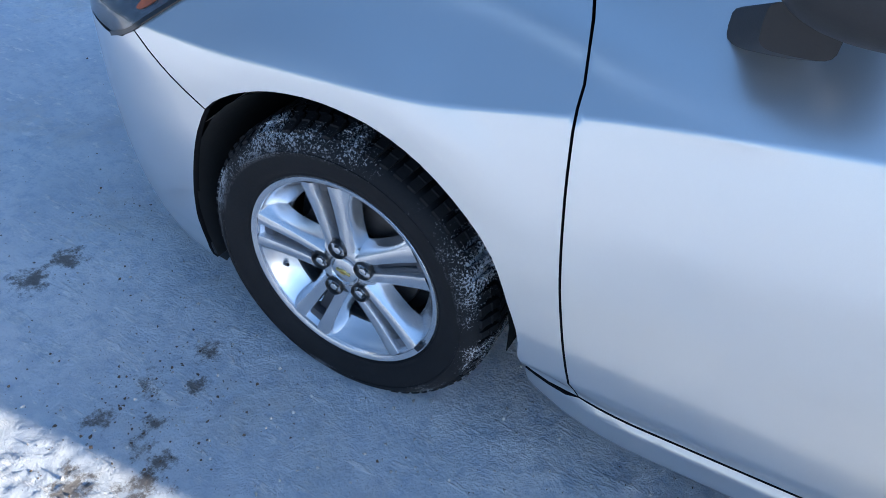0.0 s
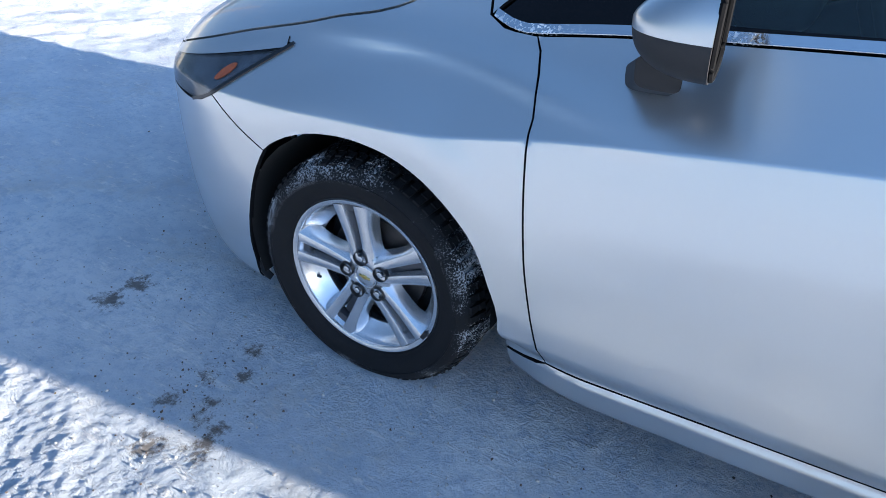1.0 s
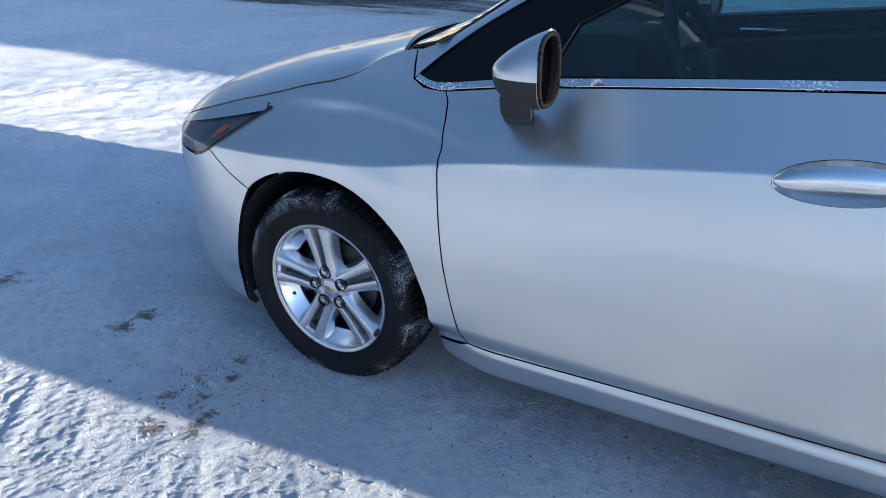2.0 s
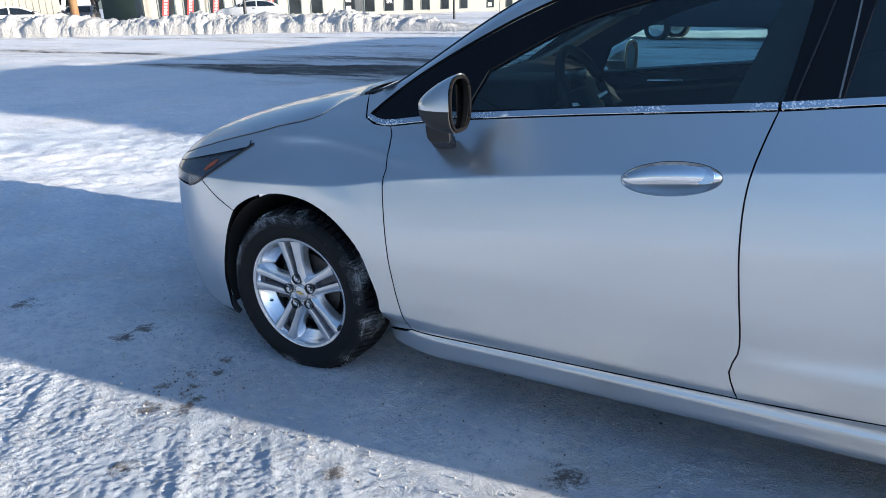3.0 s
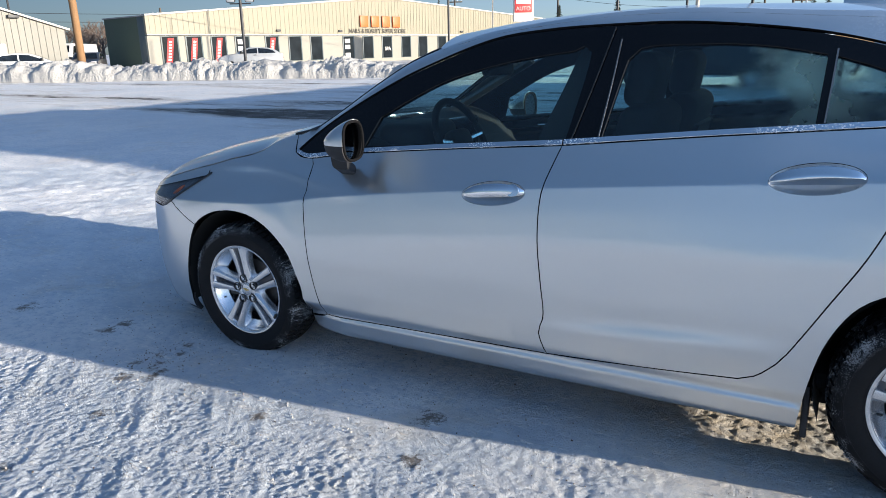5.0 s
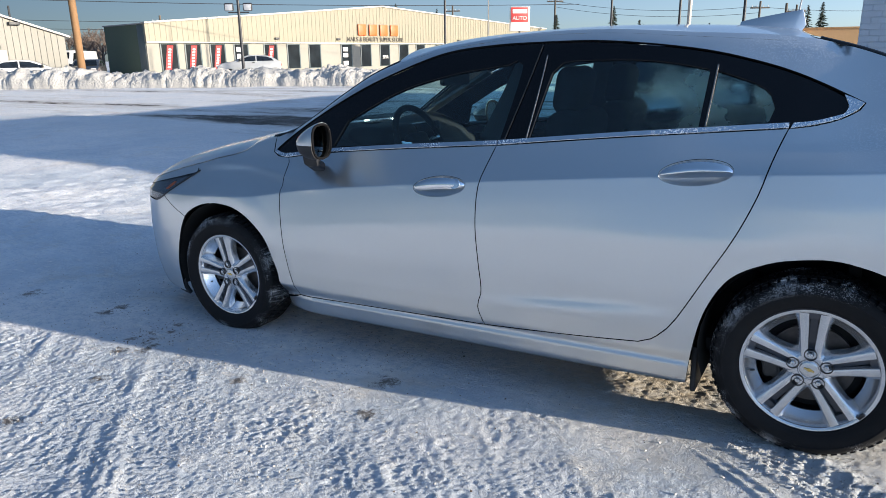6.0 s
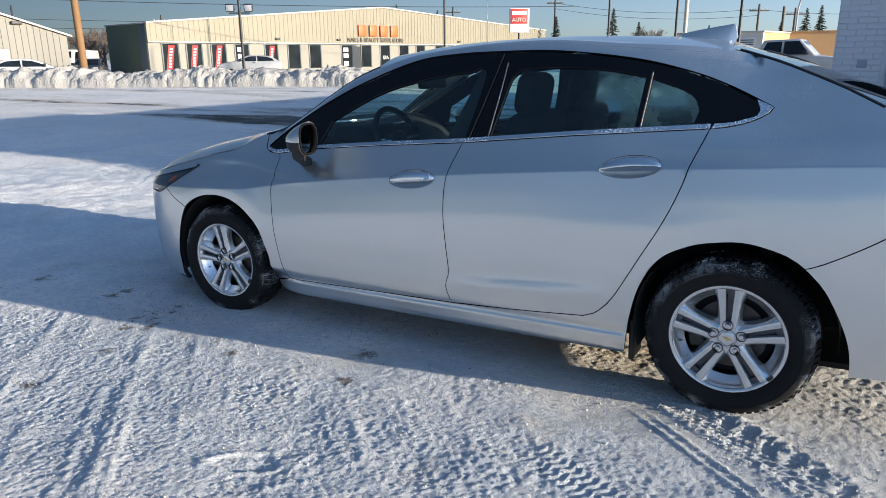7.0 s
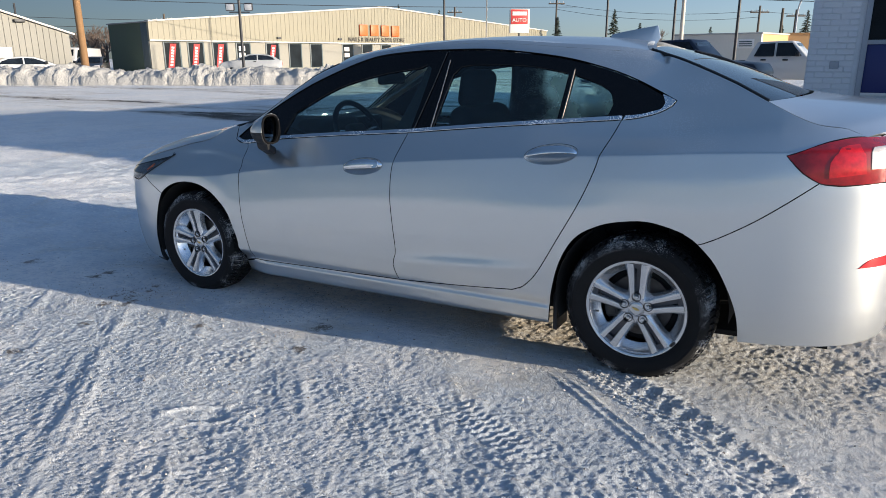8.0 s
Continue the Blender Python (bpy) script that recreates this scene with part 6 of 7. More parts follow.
# ---- far: the long cream metal shop ----
def frame_of(a, b):
    """A frame with x along a facade from a to b and y into the building."""
    d = Vector((b[0] - a[0], b[1] - a[1], 0))
    w = d.length
    d.normalize()
    return Matrix(((d.x, -d.y, 0, a[0]), (d.y, d.x, 0, a[1]), (0, 0, 1, 0), (0, 0, 0, 1))), w


def prism(poly, y0, y1):
    """An upright slab: a polygon in x and z, from y0 to y1."""
    bm = bmesh.new()
    a = [bm.verts.new((x, y0, z)) for x, z in poly]
    b = [bm.verts.new((x, y1, z)) for x, z in poly]
    bm.faces.new(a), bm.faces.new(b[::-1])
    for i in range(len(poly)):
        j = (i + 1) % len(poly)
        bm.faces.new((a[i], b[i], b[j], a[j]))
    bmesh.ops.recalc_face_normals(bm, faces=bm.faces)
    return bm


SHOP_AT, SHOP_W = frame_of((-47.85, 36.7), (-36.87, 95.7))
shop = thing("shop_building", "long cream metal-clad shop with red window banners", "building", SHOP_AT)


def shop_top(x):
    return 4.26 + 2.32 * x / 27.0 if x < 27.0 else 6.58 - 1.7 * (x - 27.0) / (SHOP_W - 27.0)


part("wall", boxed((0, 0.25, 0), (SHOP_W, 0.5, 2.8)), M["siding_pale"], shop, "pale cream lower wall")
part("gable_cladding", prism([(-0.1, 2.78), (SHOP_W + 0.1, 2.78), (SHOP_W + 0.1, 4.88), (27.0, 6.58), (-0.1, 4.26)], 0.0, 0.3), M["siding"], shop, "cream ribbed metal cladding")
ribs = bmesh.new()
for k in range(int(SHOP_W / 0.5)):
    x = 0.2 + 0.5 * k
    box(ribs, (x, -0.022, 2.80), (x + 0.12, 0.0, shop_top(x) - 0.02))
part("cladding_ribs", ribs, M["siding"], shop)
for x0, x1, z0, z1 in ((-0.15, 27.0, 4.28, 6.62), (27.0, SHOP_W + 0.15, 6.62, 4.92)):
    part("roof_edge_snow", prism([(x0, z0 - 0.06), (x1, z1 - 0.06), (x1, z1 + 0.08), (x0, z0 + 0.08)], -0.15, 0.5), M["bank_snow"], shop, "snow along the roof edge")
    part("roof", prism([(x0, z0 - 0.1), (x1, z1 - 0.1), (x1, z1), (x0, z0)], 0.5, 7.5), M["roof_grey"], shop)
part("drip_edge", boxed((-0.1, -0.09, 2.72), (SHOP_W + 0.1, 0.02, 2.80), 0.01), M["banner_white"], shop)
part("side_wall", boxed((0, 0.5, 0), (0.25, 7.5, 4.2)), M["green_siding"], shop, "dark green side wall in shade")
part("corner_trim", boxed((-0.05, 0.35, 0), (0.02, 1.5, 4.15), 0.01), M["frame_grey"], shop)
part("side_wall", boxed((SHOP_W - 0.25, 0.5, 0), (SHOP_W, 7.5, 4.8)), M["siding"], shop)
WINDOWS = [(1.12, 1), (3.34, 1), (5.74, 2), (8.17, 3), (11.43, 1), (14.13, 0), (16.77, 0), (21.04, 3), (23.85, 0), (26.73, 0), (29.78, 0), (32.62, 0), (36.03, 0), (39.54, 0), (44.92, 3), (49.0, 0), (53.0, 0)]
for x, kind in WINDOWS:
    w = part("window", boxed((x, 0.19, 0.35), (x + 1.6, 0.27, 2.66), 0.01), M["frame_grey"], shop, "tall shop window" if kind < 3 else "glazed shop door")
    part("pane", boxed((x + 0.13, 0.17, 0.40), (x + 1.47, 0.195, 2.60)), M["far_glass"], w)
    if kind in (1, 2):
        lean = 0.36
        part("banner", prism([(x + 0.26, 0.5), (x + 0.82, 0.5), (x + 0.82 + lean, 2.5), (x + 0.26 + lean, 2.5)], 0.14, 0.17), M["banner"], w, "red slanting banner")
        for k in range(7):
            z = 0.68 + 0.24 * k
            c = x + 0.54 + lean * (z - 0.5) / 2.0
            part("print_bar", prism([(c - 0.13, z), (c + 0.11, z - 0.03), (c + 0.15, z + 0.12), (c - 0.09, z + 0.15)], 0.125, 0.14), M["banner_white"], w)
    if kind == 3:
        for z in (0.55, 1.35, 1.95):
            part("door_light", boxed((x + 0.28, 0.15, z), (x + 0.95, 0.17, z + 0.42), 0.01), M["banner_white"], w, "white notice")
for x in (12.6, 20.3, 40.0):
    lamp = part("wall_lamp", boxed((x, -0.2, 3.05), (x + 0.45, -0.04, 3.25), 0.03), M["steel_pole"], shop)
# sign: four plain orange blocks, and a line of dark letters
for k in range(4):
    x = 23.3 + 1.62 * k
    part("sign_block", boxed((x, -0.2, 3.55), (x + 1.15, -0.05, 4.70), 0.04), M["orange"], shop, "raised orange sign block")


def lettering(text, size, m, material, parent, label):
    cu = bpy.data.curves.new("lettering", "FONT")
    cu.body, cu.size, cu.extrude, cu.align_x = text, size, 0.015, "CENTER"
    tmp = bpy.data.objects.new("lettering", cu)
    me = bpy.data.meshes.new_from_object(tmp)
    bpy.data.objects.remove(tmp)
    me.materials.clear()
    me.materials.append(material)
    o = part("lettering", me, None, parent, label)
    o.matrix_local = m
    return o


lettering("NAILS & BEAUTY SUPER STORE", 0.62, pose(26.0, -0.07, 2.96, 90, 0, 0), M["sign_dark"], shop, "dark sign lettering")
lettering("SPA", 0.55, pose(27.55, 0.14, 1.15, 90, 0, 0), M["banner_white"], shop, "white window lettering")
# the pale gabled shed
SHED_AT, SHED_W = frame_of((-50.0, 11.1), (-47.2, 29.2))
shed = thing("metal_shed", "pale metal-clad gabled shed", "building", SHED_AT)
half = SHED_W / 2
part("gable_wall", prism([(0, 0), (SHED_W, 0), (SHED_W, 3.04), (half, 3.04 + half * 0.31), (0, 3.04)], 0.0, 0.25), M["siding_grey"], shed)
rb = bmesh.new()
for k in range(int(SHED_W / 0.42)):
    x = 0.15 + 0.42 * k
    box(rb, (x, -0.045, 0.1), (x + 0.08, 0.0, 3.0 + (half - abs(x - half)) * 0.31))
part("cladding_ribs", rb, M["siding_grey"], shed)
for x0, x1, z0, z1 in ((-0.3, half, 2.98, 3.08 + half * 0.31), (half, SHED_W + 0.3, 3.08 + half * 0.31, 2.98)):
    part("roof", prism([(x0, z0), (x1, z1), (x1, z1 + 0.12), (x0, z0 + 0.12)], -0.25, 14.0), M["white_wall"], shed, "pale roof edge")
part("side_wall", boxed((SHED_W - 0.2, 0.25, 0), (SHED_W, 14.0, 3.0)), M["siding_grey"], shed)
part("wall_lamp", boxed((14.7, -0.25, 3.75), (15.4, -0.05, 3.98), 0.04), M["steel_pole"], shed)
part("flue", tube([(15.3, 1.0, 3.8), (15.3, 1.0, 5.1)], 0.07, 8), M["steel_pole"], shed)
part("notice_board", boxed((12.1, -0.1, 1.4), (14.3, -0.05, 2.1), 0.02), M["banner_white"], shed, "pale notice board")
part("window", boxed((12.3, -0.06, 2.3), (13.3, -0.03, 2.95), 0.02), M["far_glass"], shed)

# pale building and tan building, far off
pale = thing("pale_building", "off-white flat-roofed commercial building", "building", Matrix.Translation((-10.4, 58.9, 0)) @ pose(0, 0, 0, 0, 0, -14))
part("wall", boxed((0, 0, 0), (7.1, 0.3, 2.95)), M["white_wall"], pale)
part("side_wall", boxed((6.8, 0.3, 0), (7.1, 8.0, 2.95)), M["tan_wall"], pale)
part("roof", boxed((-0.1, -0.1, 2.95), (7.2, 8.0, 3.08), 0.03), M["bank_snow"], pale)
sgn = part("wall_sign", boxed((5.3, -0.05, 1.9), (6.6, -0.01, 2.6), 0.02), M["banner_white"], pale, "white wall sign")
for k in range(3):
    part("sign_bar", boxed((5.45, -0.08, 2.05 + 0.16 * k), (6.45, -0.05, 2.12 + 0.16 * k)), M["frame_grey"], sgn)
tanb = thing("tan_building", "low tan stucco building", "building", Matrix.Translation((-3.4, 62.5, 0)) @ pose(0, 0, 0, 0, 0, 12))
part("wall", boxed((0, 0, 0), (14.0, 0.3, 3.05)), M["tan_wall"], tanb)
part("roof", boxed((-0.1, -0.1, 3.05), (14.1, 9.0, 3.15), 0.03), M["tan_wall"], tanb)


# ---- other vehicles ----
def vehicle(name, label, kind, paint, at):
    """A plain road vehicle: body, glass, lamps and wheels; x is forward."""
    v = thing(name, label, "truck" if kind == "pickup" else ("van" if kind == "van" else "car"), at)
    if kind == "pickup":
        L, W, floor = 5.8, 1.98, 0.45
        body = [(-2.9, 0.55), (-2.85, 1.12), (-0.9, 1.15), (-0.85, 1.28), (-0.55, 1.88), (0.75, 1.92), (1.35, 1.30), (2.75, 1.18), (2.9, 0.95), (2.88, 0.5), (2.2, 0.42), (-2.2, 0.45)]
        glasses = [[(-0.62, 1.32), (-0.42, 1.80), (0.12, 1.83), (0.12, 1.32)], [(0.20, 1.32), (0.20, 1.83), (0.72, 1.84), (1.12, 1.34)]]
        axles, r = (-1.75, 1.85), 0.40
    elif kind == "van":
        L, W = 5.2, 2.0
        body = [(-2.6, 0.4), (-2.6, 2.1), (1.3, 2.15), (1.95, 1.25), (2.55, 1.05), (2.6, 0.45)]
        glasses = [[(0.35, 1.3), (0.35, 1.95), (1.22, 1.97), (1.68, 1.32)]]
        axles, r = (-1.6, 1.65), 0.36
    else:
        L, W = 4.6, 1.82
        up = 0.16 if kind == "suv" else 0.0
        body = [(-2.28, 0.45), (-2.3, 0.95 + up), (-2.1, 1.02 + up), (-1.78, 1.23 + up), (-1.35, 1.38 + up), (-0.6, 1.45 + up), (0.05, 1.42 + up), (0.5, 1.27 + up), (1.1, 0.99 + up), (1.7, 0.92 + up), (2.1, 0.80 + up), (2.28, 0.58 + up), (2.26, 0.32), (-2.1, 0.32)]
        glasses = [[(-1.78, 1.02 + up), (-1.62, 1.18 + up), (-1.25, 1.32 + up), (-0.55, 1.37 + up), (-0.55, 1.0 + up)], [(-0.47, 1.0 + up), (-0.47, 1.37 + up), (0.02, 1.34 + up), (0.42, 1.20 + up), (0.80, 1.0 + up)]]
        axles, r = (-1.35, 1.4), 0.33
    bm = prism(body, -W / 2, W / 2)
    top = max(z for _, z in body)
    for q in bm.verts:
        if q.co.z > top - 0.62:
            q.co.y *= 1 - 0.22 * (q.co.z - (top - 0.62))
    bmesh.ops.bevel(bm, geom=list(bm.edges), offset=0.06, segments=2, affect="EDGES", profile=0.5)
    b = part("body", bm, paint, v)
    for g in glasses:
        for s in (-1, 1):
            gm = bmesh.new()
            f = [gm.verts.new((x, s * (W / 2 * (1 - 0.22 * max(0, z - (top - 0.62))) + 0.004), z)) for x, z in g]
            gm.faces.new(f if s < 0 else f[::-1])
            bmesh.ops.solidify(gm, geom=list(gm.faces), thickness=0.02)
            part("side_window", gm, M["car_glass"], v)
    fx = {"pickup": (1.10, 0.80, 1.36, 1.84), "van": (1.80, 1.36, 1.36, 2.0)}.get(kind, (0.98, 0.30, 1.05, 1.38))
    ws = bmesh.new()
    f = [ws.verts.new(p) for p in ((fx[0] + 0.06, -W * 0.40, fx[2]), (fx[0] + 0.06, W * 0.40, fx[2]), (fx[1] + 0.08, W * 0.35, fx[3]), (fx[1] + 0.08, -W * 0.35, fx[3]))]
    ws.faces.new(f)
    bmesh.ops.solidify(ws, geom=list(ws.faces), thickness=0.03)
    part("windscreen", ws, M["car_glass"], v)
    if kind == "pickup":
        part("bed_liner", boxed((-2.75, -W * 0.42, 1.10), (-0.95, W * 0.42, 1.165), 0.01), M["liner"], v)
        part("bumper", boxed((2.85, -W * 0.46, 0.45), (3.02, W * 0.46, 0.68), 0.05), M["chrome"], v)
        part("bumper", boxed((-3.02, -W * 0.46, 0.48), (-2.88, W * 0.46, 0.66), 0.05), M["chrome"], v)
    for s in (-1, 1):
        x0 = body[2][0] if kind == "pickup" else body[0][0]
        part("headlight", boxed((L / 2 - 0.13, s * W * 0.36 - 0.16, 0.72), (L / 2 - 0.0, s * W * 0.36 + 0.16, 0.88), 0.03), M["lamp_clear"], v)
        part("tail_light", boxed((-L / 2 - 0.02, s * W * 0.43 - 0.09, 0.78), (-L / 2 + 0.1, s * W * 0.43 + 0.09, 1.02), 0.03), M["red_lens"], v)
        hx = glasses[-1][-1][0]
        part("wing_mirror", boxed((hx - 0.22, s * (W / 2 + 0.03) - 0.10, glasses[-1][0][1] + 0.0), (hx - 0.06, s * (W / 2 + 0.03) + 0.10, glasses[-1][0][1] + 0.18), 0.04), M["black"], v)
        for gx2 in ((-0.35, 0.45) if kind == "pickup" else (-0.4,)):
            part("door_handle", boxed((gx2, s * (W / 2 + 0.005) - 0.015, glasses[0][0][1] - 0.16), (gx2 + 0.2, s * (W / 2 + 0.005) + 0.015, glasses[0][0][1] - 0.10), 0.01), M["black"], v)
        for ax in axles:
            wm = lathe([(r * 0.62, -0.11), (r * 0.9, -0.12), (r, -0.08), (r, 0.08), (r * 0.9, 0.12), (r * 0.62, 0.11)], 28, close=True)
            w = part("wheel", wm, M["rubber"], v)
            w.matrix_local = pose(ax, s * (W / 2 - 0.10), r)
            part("rim", lathe([(0.01, -0.10), (r * 0.25, -0.10), (r * 0.55, -0.085), (r * 0.64, -0.11), (r * 0.64, 0.11), (0.01, 0.09)], 10), M["alloy"], w).matrix_local = pose(0, 0, 0, 0, 0, 0 if s < 0 else 180)
    return v


vehicle("sedan", "white saloon parked behind the snow bank", "sedan", M["white_car"], pose(-39.6, 21.9, 0, 0, 0, 62))
vehicle("suv", "silver crossover parked before the shop", "suv", M["silver_car"], pose(-36.6, 36.6, 0, 0, 0, 228))
vehicle("van", "white van standing between the buildings", "van", M["white_car"], pose(-51.5, 32.2, 0, 0, 0, 300))
vehicle("dark_hatchback", "dark car standing between the buildings", "sedan", M["dark_car"], pose(-43.3, 28.1, 0, 0, 0, 318))
vehicle("pickup", "dark blue crew-cab pickup parked across the lot", "pickup", M["blue_car"], pose(-2.0, 21.6, -0.06, 0, 0, -7))
vehicle("pickup", "white crew-cab pickup parked beyond the brick building", "pickup", M["white_car"], pose(0.25, 29.4, 0, 0, 0, -3))
vehicle("suv", "dark crossover parked in the far row", "suv", M["dark_car"], pose(-5.2, 44.3, 0, 0, 0, 25))


# ---- poles, wires, sign ----
def pole(name, label, x, y, h, r, mat, lean=0.0, category="pole"):
    p = thing(name, label, category, Matrix.Translation((x, y, 0)))
    part("shaft", tube([(0, 0, -0.1), (lean * 0.5, 0, h / 2), (lean, 0, h)], r, 12, taper=0.75), M[mat], p)
    return p


pole("utility_pole", "tall bare pine utility pole", -32.5, 20.6, 10.1, 0.20, "wood_pole", -0.1)
fl = pole("floodlight_pole", "dark steel pole with a pair of floodlights", -24.9, 24.6, 7.0, 0.085, "steel_pole")
part("cross_bar", tube([(-0.45, -0.28, 3.62), (0.45, 0.28, 3.62)], 0.03, 8), M["steel_pole"], fl)
for s in (-1, 1):
    f = part("floodlight", boxed((-0.22, -0.12, -0.19), (0.22, 0.12, 0.19), 0.05, 3, pose(s * 0.40, s * 0.25, 3.88, 12, 0, 35)), M["steel_pole"], fl, "dark floodlight head")
    part("lamp_glass", boxed((-0.18, -0.135, -0.15), (0.18, -0.12, 0.15), 0.01, 2, pose(s * 0.40, s * 0.25, 3.88, 12, 0, 35)), M["grey_paint"], f)
for x, y, h, r, mat, name in ((-24.3, 44.7, 9.0, 0.09, "steel_pole", "lamp_post"), (-19.3, 41.9, 9.0, 0.05, "white_pole", "flag_pole"), (-10.6, 41.2, 9.0, 0.075, "steel_pole", "lamp_post"), (-7.0, 43.3, 9.0, 0.085, "steel_pole", "lamp_post"), (-5.45, 38.4, 9.0, 0.12, "white_pole", "utility_pole"), (-3.6, 45.3, 9.0, 0.10, "steel_pole", "lamp_post"), (-2.8, 63.1, 5.1, 0.13, "old_pole", "utility_pole")):
    pole(name, {"steel_pole": "dark slim steel lamp post", "white_pole": "pale slender bare pole", "old_pole": "short weathered timber pole"}[mat], x, y, h, r, mat)
sl = pole("street_lamp", "street lamp with a curved arm", -2.6, 74.8, 5.4, 0.10, "grey_paint")
part("lamp_arm", tube(smooth_line([(0, 0, 5.4), (0.2, 0, 6.4), (0.9, 0, 7.4), (2.2, 0, 7.9)], 0.2), 0.07, 8), M["grey_paint"], sl)
part("lamp_head", boxed((2.1, -0.15, 7.8), (3.0, 0.15, 8.0), 0.05), M["grey_paint"], sl)
for x, y, h in ((-37.5, 101.0, 9.8), (-54.0, 99.0, 9.0), (-9.0, 100.0, 7.6), (-5.0, 104.0, 7.2), (-75.0, 60.0, 6.8)):
    p = pole("utility_pole", "weathered timber utility pole with a crossarm", x, y, h, 0.17, "old_pole")
    part("crossarm", boxed((-1.2, -0.08, h - 0.9), (1.2, 0.08, h - 0.72), 0.02, 2, pose(0, 0, 0, 0, 0, 25)), M["old_pole"], p)
    for s in (-1.0, -0.4, 0.4, 1.0):
        part("insulator", tube([(s * 0.9, s * 0.42, h - 0.72), (s * 0.9, s * 0.42, h - 0.5)], 0.06, 6), M["grey_paint"], p)
for a, b, sag in (((-62, 14, 6.2), (-20, 62, 5.75), 0.5), ((-80, 30, 5.9), (-50, 62, 5.4), 0.4), ((-78, 34, 4.9), (-50, 60, 4.6), 0.3), ((-37.5, 101, 9.0), (-9, 100, 7.0), 0.9), ((-37.5, 101, 8.2), (-9, 100, 6.2), 0.9), ((-9, 100, 6.9), (12, 108, 6.4), 0.5), ((-7.0, 43.3, 4.9), (14, 50, 4.1), 0.2)):
    pts = [Vector(a).lerp(Vector(b), k / 24) - Vector((0, 0, sag * 4 * (k / 24) * (1 - k / 24))) for k in range(25)]
    solo("overhead_wire", tube(pts, 0.024, 5), M["wire"], "thin black overhead wire across the sky", "wire", "overhead wires")
sign = thing("pole_sign", "red and white box sign on a tall post", "sign", Matrix.Translation((-25.6, 61.4, 0)) @ pose(0, 0, 0, 0, 0, 38))
part("post", tube([(0, 0.2, 0), (0, 0.2, 3.6)], 0.09, 10), M["steel_pole"], sign)
part("sign_box", boxed((-0.95, 0.0, 3.55), (0.95, 0.42, 5.75), 0.03), M["sign_white"], sign)
part("sign_face", boxed((-0.90, -0.03, 4.35), (0.78, 0.0, 5.70), 0.01), M["sign_red"], sign, "red upper face")
part("sign_bar", boxed((-0.75, -0.05, 5.15), (0.66, -0.03, 5.50)), M["sign_white"], sign)
lettering("AUTO", 0.50, pose(-0.06, -0.045, 4.55, 90, 0, 0), M["sign_white"], sign, "white lettering")


# ---- trees ----
def spruce(x, y, h, seed):
    rng = random.Random(seed)
    t = thing("spruce", "dark ragged spruce far off", "tree", Matrix.Translation((x, y, 0)), "far spruces")
    part("trunk", tube([(0, 0, 0), (0, 0, h * 0.98)], 0.02 * h, 8, taper=0.15), M["bark"], t)
    bm = bmesh.new()
    n = 260
    for k in range(n):
        u = 0.12 + 0.88 * (k / n) ** 0.85
        z = h * u
        reach = (h * 0.24) * (1 - u) ** 0.8 * rng.uniform(0.55, 1.15) + 0.12
        a = rng.uniform(0, 2 * math.pi)
        d = Vector((math.cos(a), math.sin(a), 0))
        side = Vector((-d.y, d.x, 0))
        tip = Vector((0, 0, z)) + d * reach + Vector((0, 0, -0.25 * reach + rng.uniform(-0.1, 0.1)))
        for f0, f1, w in ((0.15, 0.65, 0.24), (0.5, 1.0, 0.17)):
            p0, p1 = Vector((0, 0, z)).lerp(tip, f0), Vector((0, 0, z)).lerp(tip, f1)
            ww = w * (0.4 + reach * 0.5)
            drop = Vector((0, 0, -ww * 0.7))
            v = [bm.verts.new(q) for q in (p0 + side * ww * 0.5, p1 + side * ww * 0.35 + drop * 0.3, p1 - side * ww * 0.35 + drop * 0.3, p0 - side * ww * 0.5, (p0 + p1) / 2 + drop)]
            bm.faces.new((v[0], v[1], v[4])), bm.faces.new((v[1], v[2], v[4])), bm.faces.new((v[2], v[3], v[4])), bm.faces.new((v[0], v[1], v[2], v[3]))
    part("crown", link_mesh("crown", bm, M["needles"], False), None, t, "drooping dark needles with gaps")


for k, (x, y, h) in enumerate(((-63.5, 97, 9.7), (-57.8, 100.5, 8.8), (-37.2, 100.9, 7.1), (-26.8, 95.4, 7.6), (-22.7, 144, 6.8), (-3.9, 108.9, 7.4), (-2.2, 110, 7.8), (-8.0, 120, 6.0), (-25.0, 102, 6.0))):
    spruce(x, y, h, 40 + k)


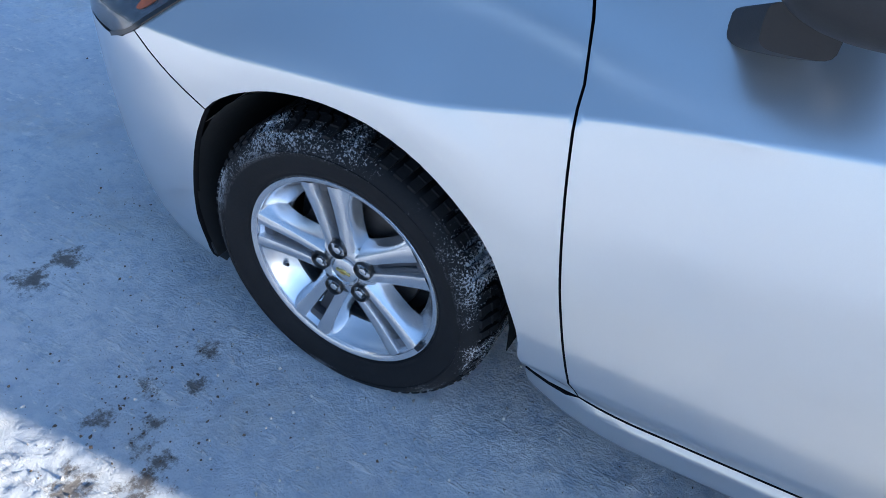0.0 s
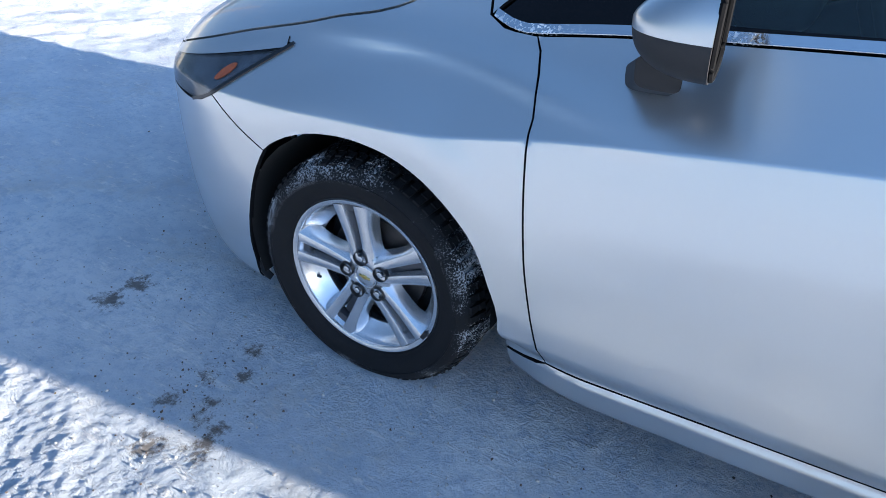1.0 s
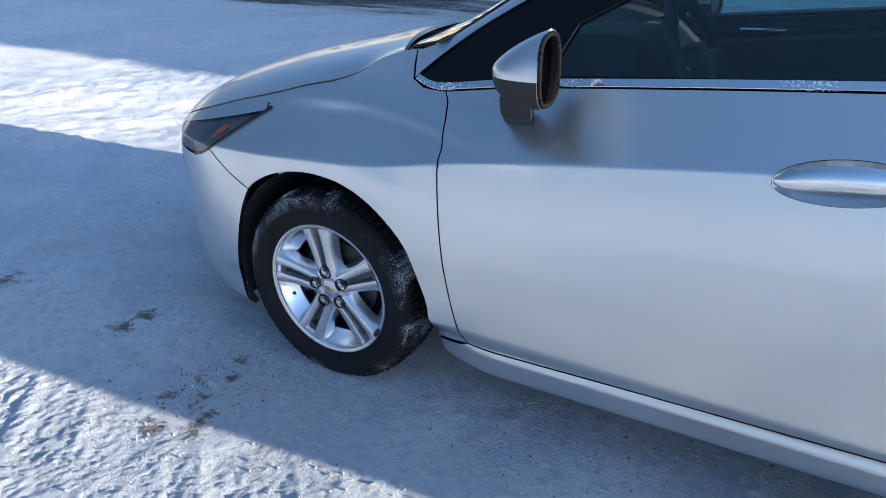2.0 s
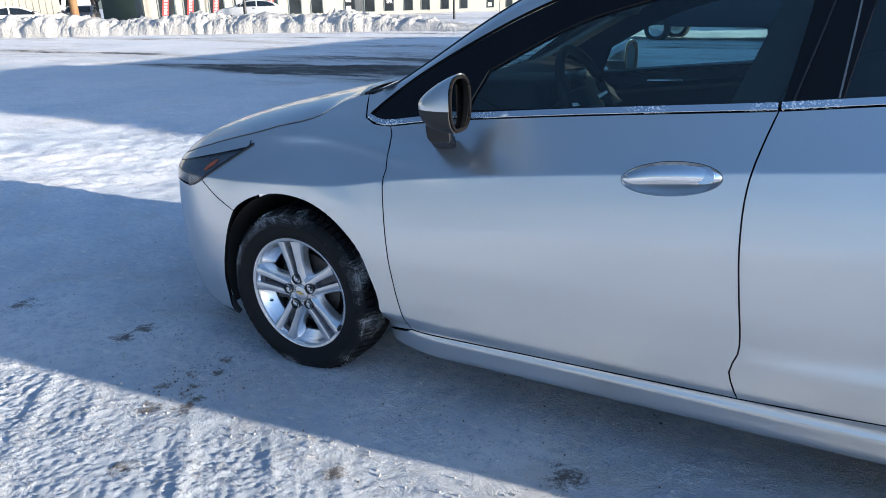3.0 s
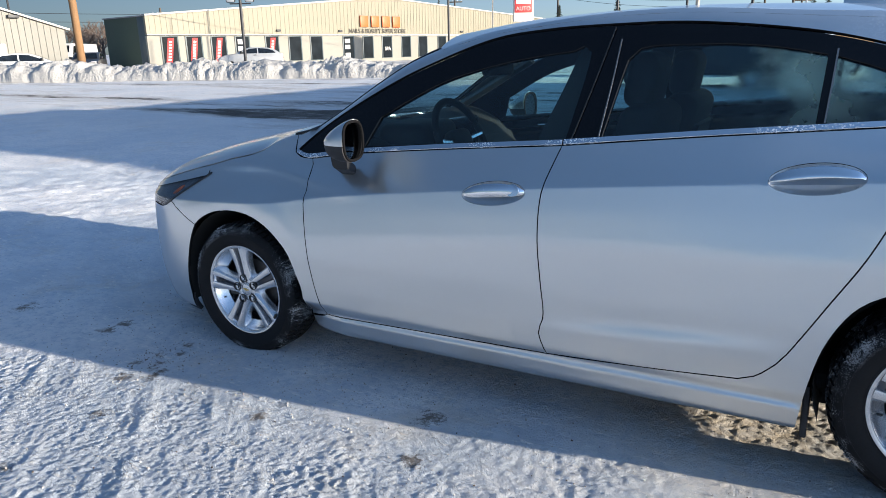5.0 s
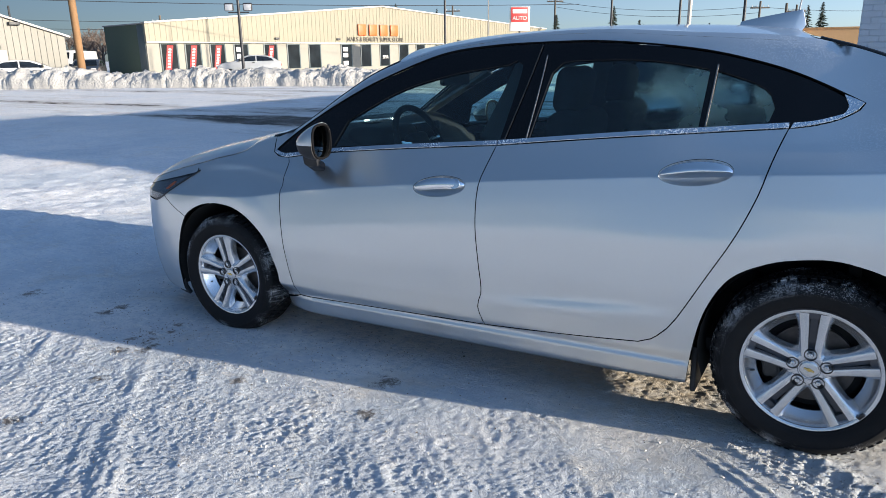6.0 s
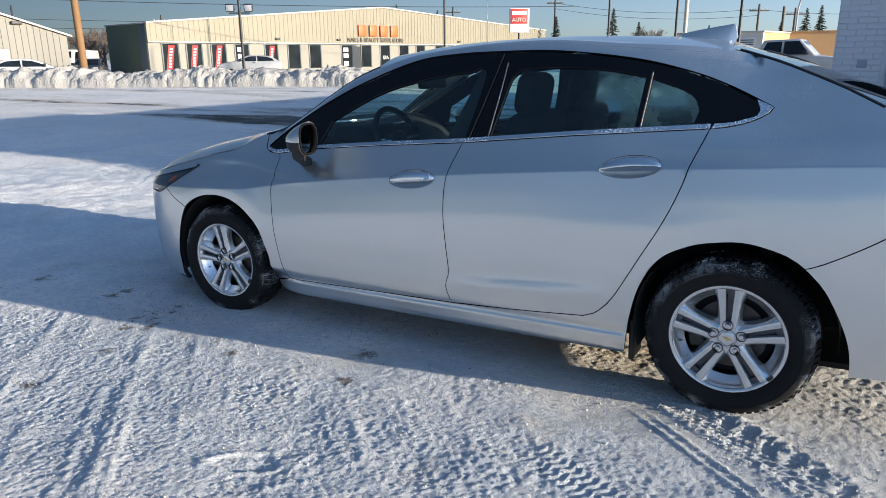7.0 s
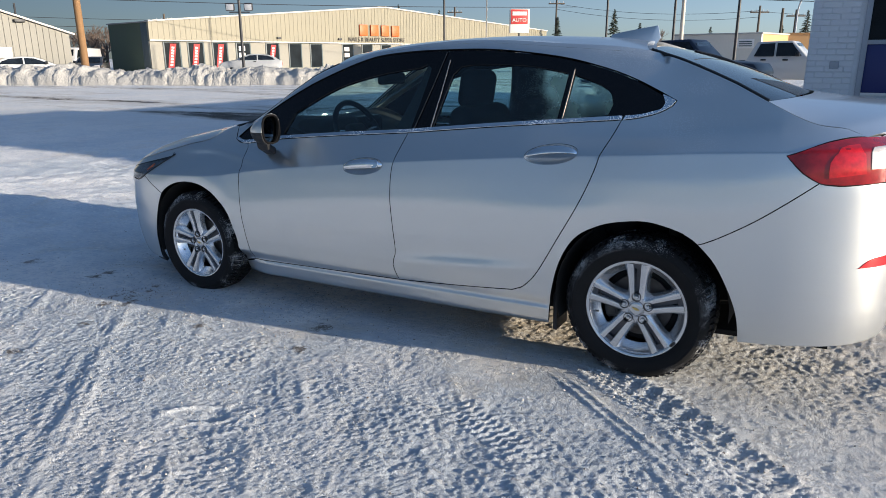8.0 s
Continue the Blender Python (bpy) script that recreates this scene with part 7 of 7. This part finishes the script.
def bare_tree(x, y, h, seed):
    rng = random.Random(seed)
    t = thing("bare_tree", "bare brown deciduous tree in winter", "tree", Matrix.Translation((x, y, 0)), "bare trees")
    part("trunk", tube([(0, 0, 0), (0.1, 0, h * 0.3), (0.05, 0.1, h * 0.5)], 0.035 * h, 8, taper=0.6), M["bark"], t)
    bm = bmesh.new()

    def grow(p, d, length, r, level):
        q = p + d * length
        tube([p, (p + q) / 2 + Vector((rng.uniform(-1, 1), rng.uniform(-1, 1), 0)) * length * 0.06, q], r, 4, bm, 0.6, False)
        if level:
            for _ in range(4 if level > 1 else 5):
                nd = (d + Vector((rng.uniform(-1, 1), rng.uniform(-1, 1), rng.uniform(-0.3, 0.7))) * 0.75).normalized()
                grow(p.lerp(q, rng.uniform(0.45, 1.0)), nd, length * rng.uniform(0.55, 0.8), r * 0.6, level - 1)
    for k in range(6):
        a = 2 * math.pi * k / 6 + rng.uniform(-0.3, 0.3)
        grow(Vector((0, 0, h * rng.uniform(0.22, 0.45))), Vector((math.cos(a), math.sin(a), rng.uniform(0.7, 1.4))).normalized(), h * 0.25, 0.012 * h, 3)
    part("crown", bm, M["twigs"], t, "open crown of fine bare twigs")


for k, (x, y, h) in enumerate(((-66.0, 45.0, 5.2), (-70.5, 47.5, 5.6), (-63.5, 41.0, 4.6), (-74.5, 50.5, 5.4), (-69.0, 43.0, 4.8), (-78.0, 46.0, 5.0), (-27.5, 120.0, 7.0), (-31.0, 122.0, 6.4))):
    bare_tree(x, y, h, 7 + k)

# ---- bricks of the near wall, pieces of their own ----
BRICK = link_mesh("brick", boxed((0.005, 0.0, 0.0045), (0.235, 0.05, 0.0765), 0.006, 1), M["brick_white"])
HALF = link_mesh("brick", boxed((0.005, 0.0, 0.0045), (0.115, 0.05, 0.0765), 0.006, 1), M["brick_white"])
brick_wall = [o for o in house.children if o.name.startswith("wall")][0]
rng = random.Random(5)
for row in range(34):
    z = 0.08 * row
    x = 0.0
    first = row % 2 == 1
    while x < 0.60:
        me = HALF if first or x + 0.24 > 0.67 else BRICK
        o = part("brick", me, None, brick_wall)
        o.matrix_local = pose(x, 0.004 + rng.uniform(-0.002, 0.002), z)
        x += 0.12 if me is HALF else 0.24
        first = False
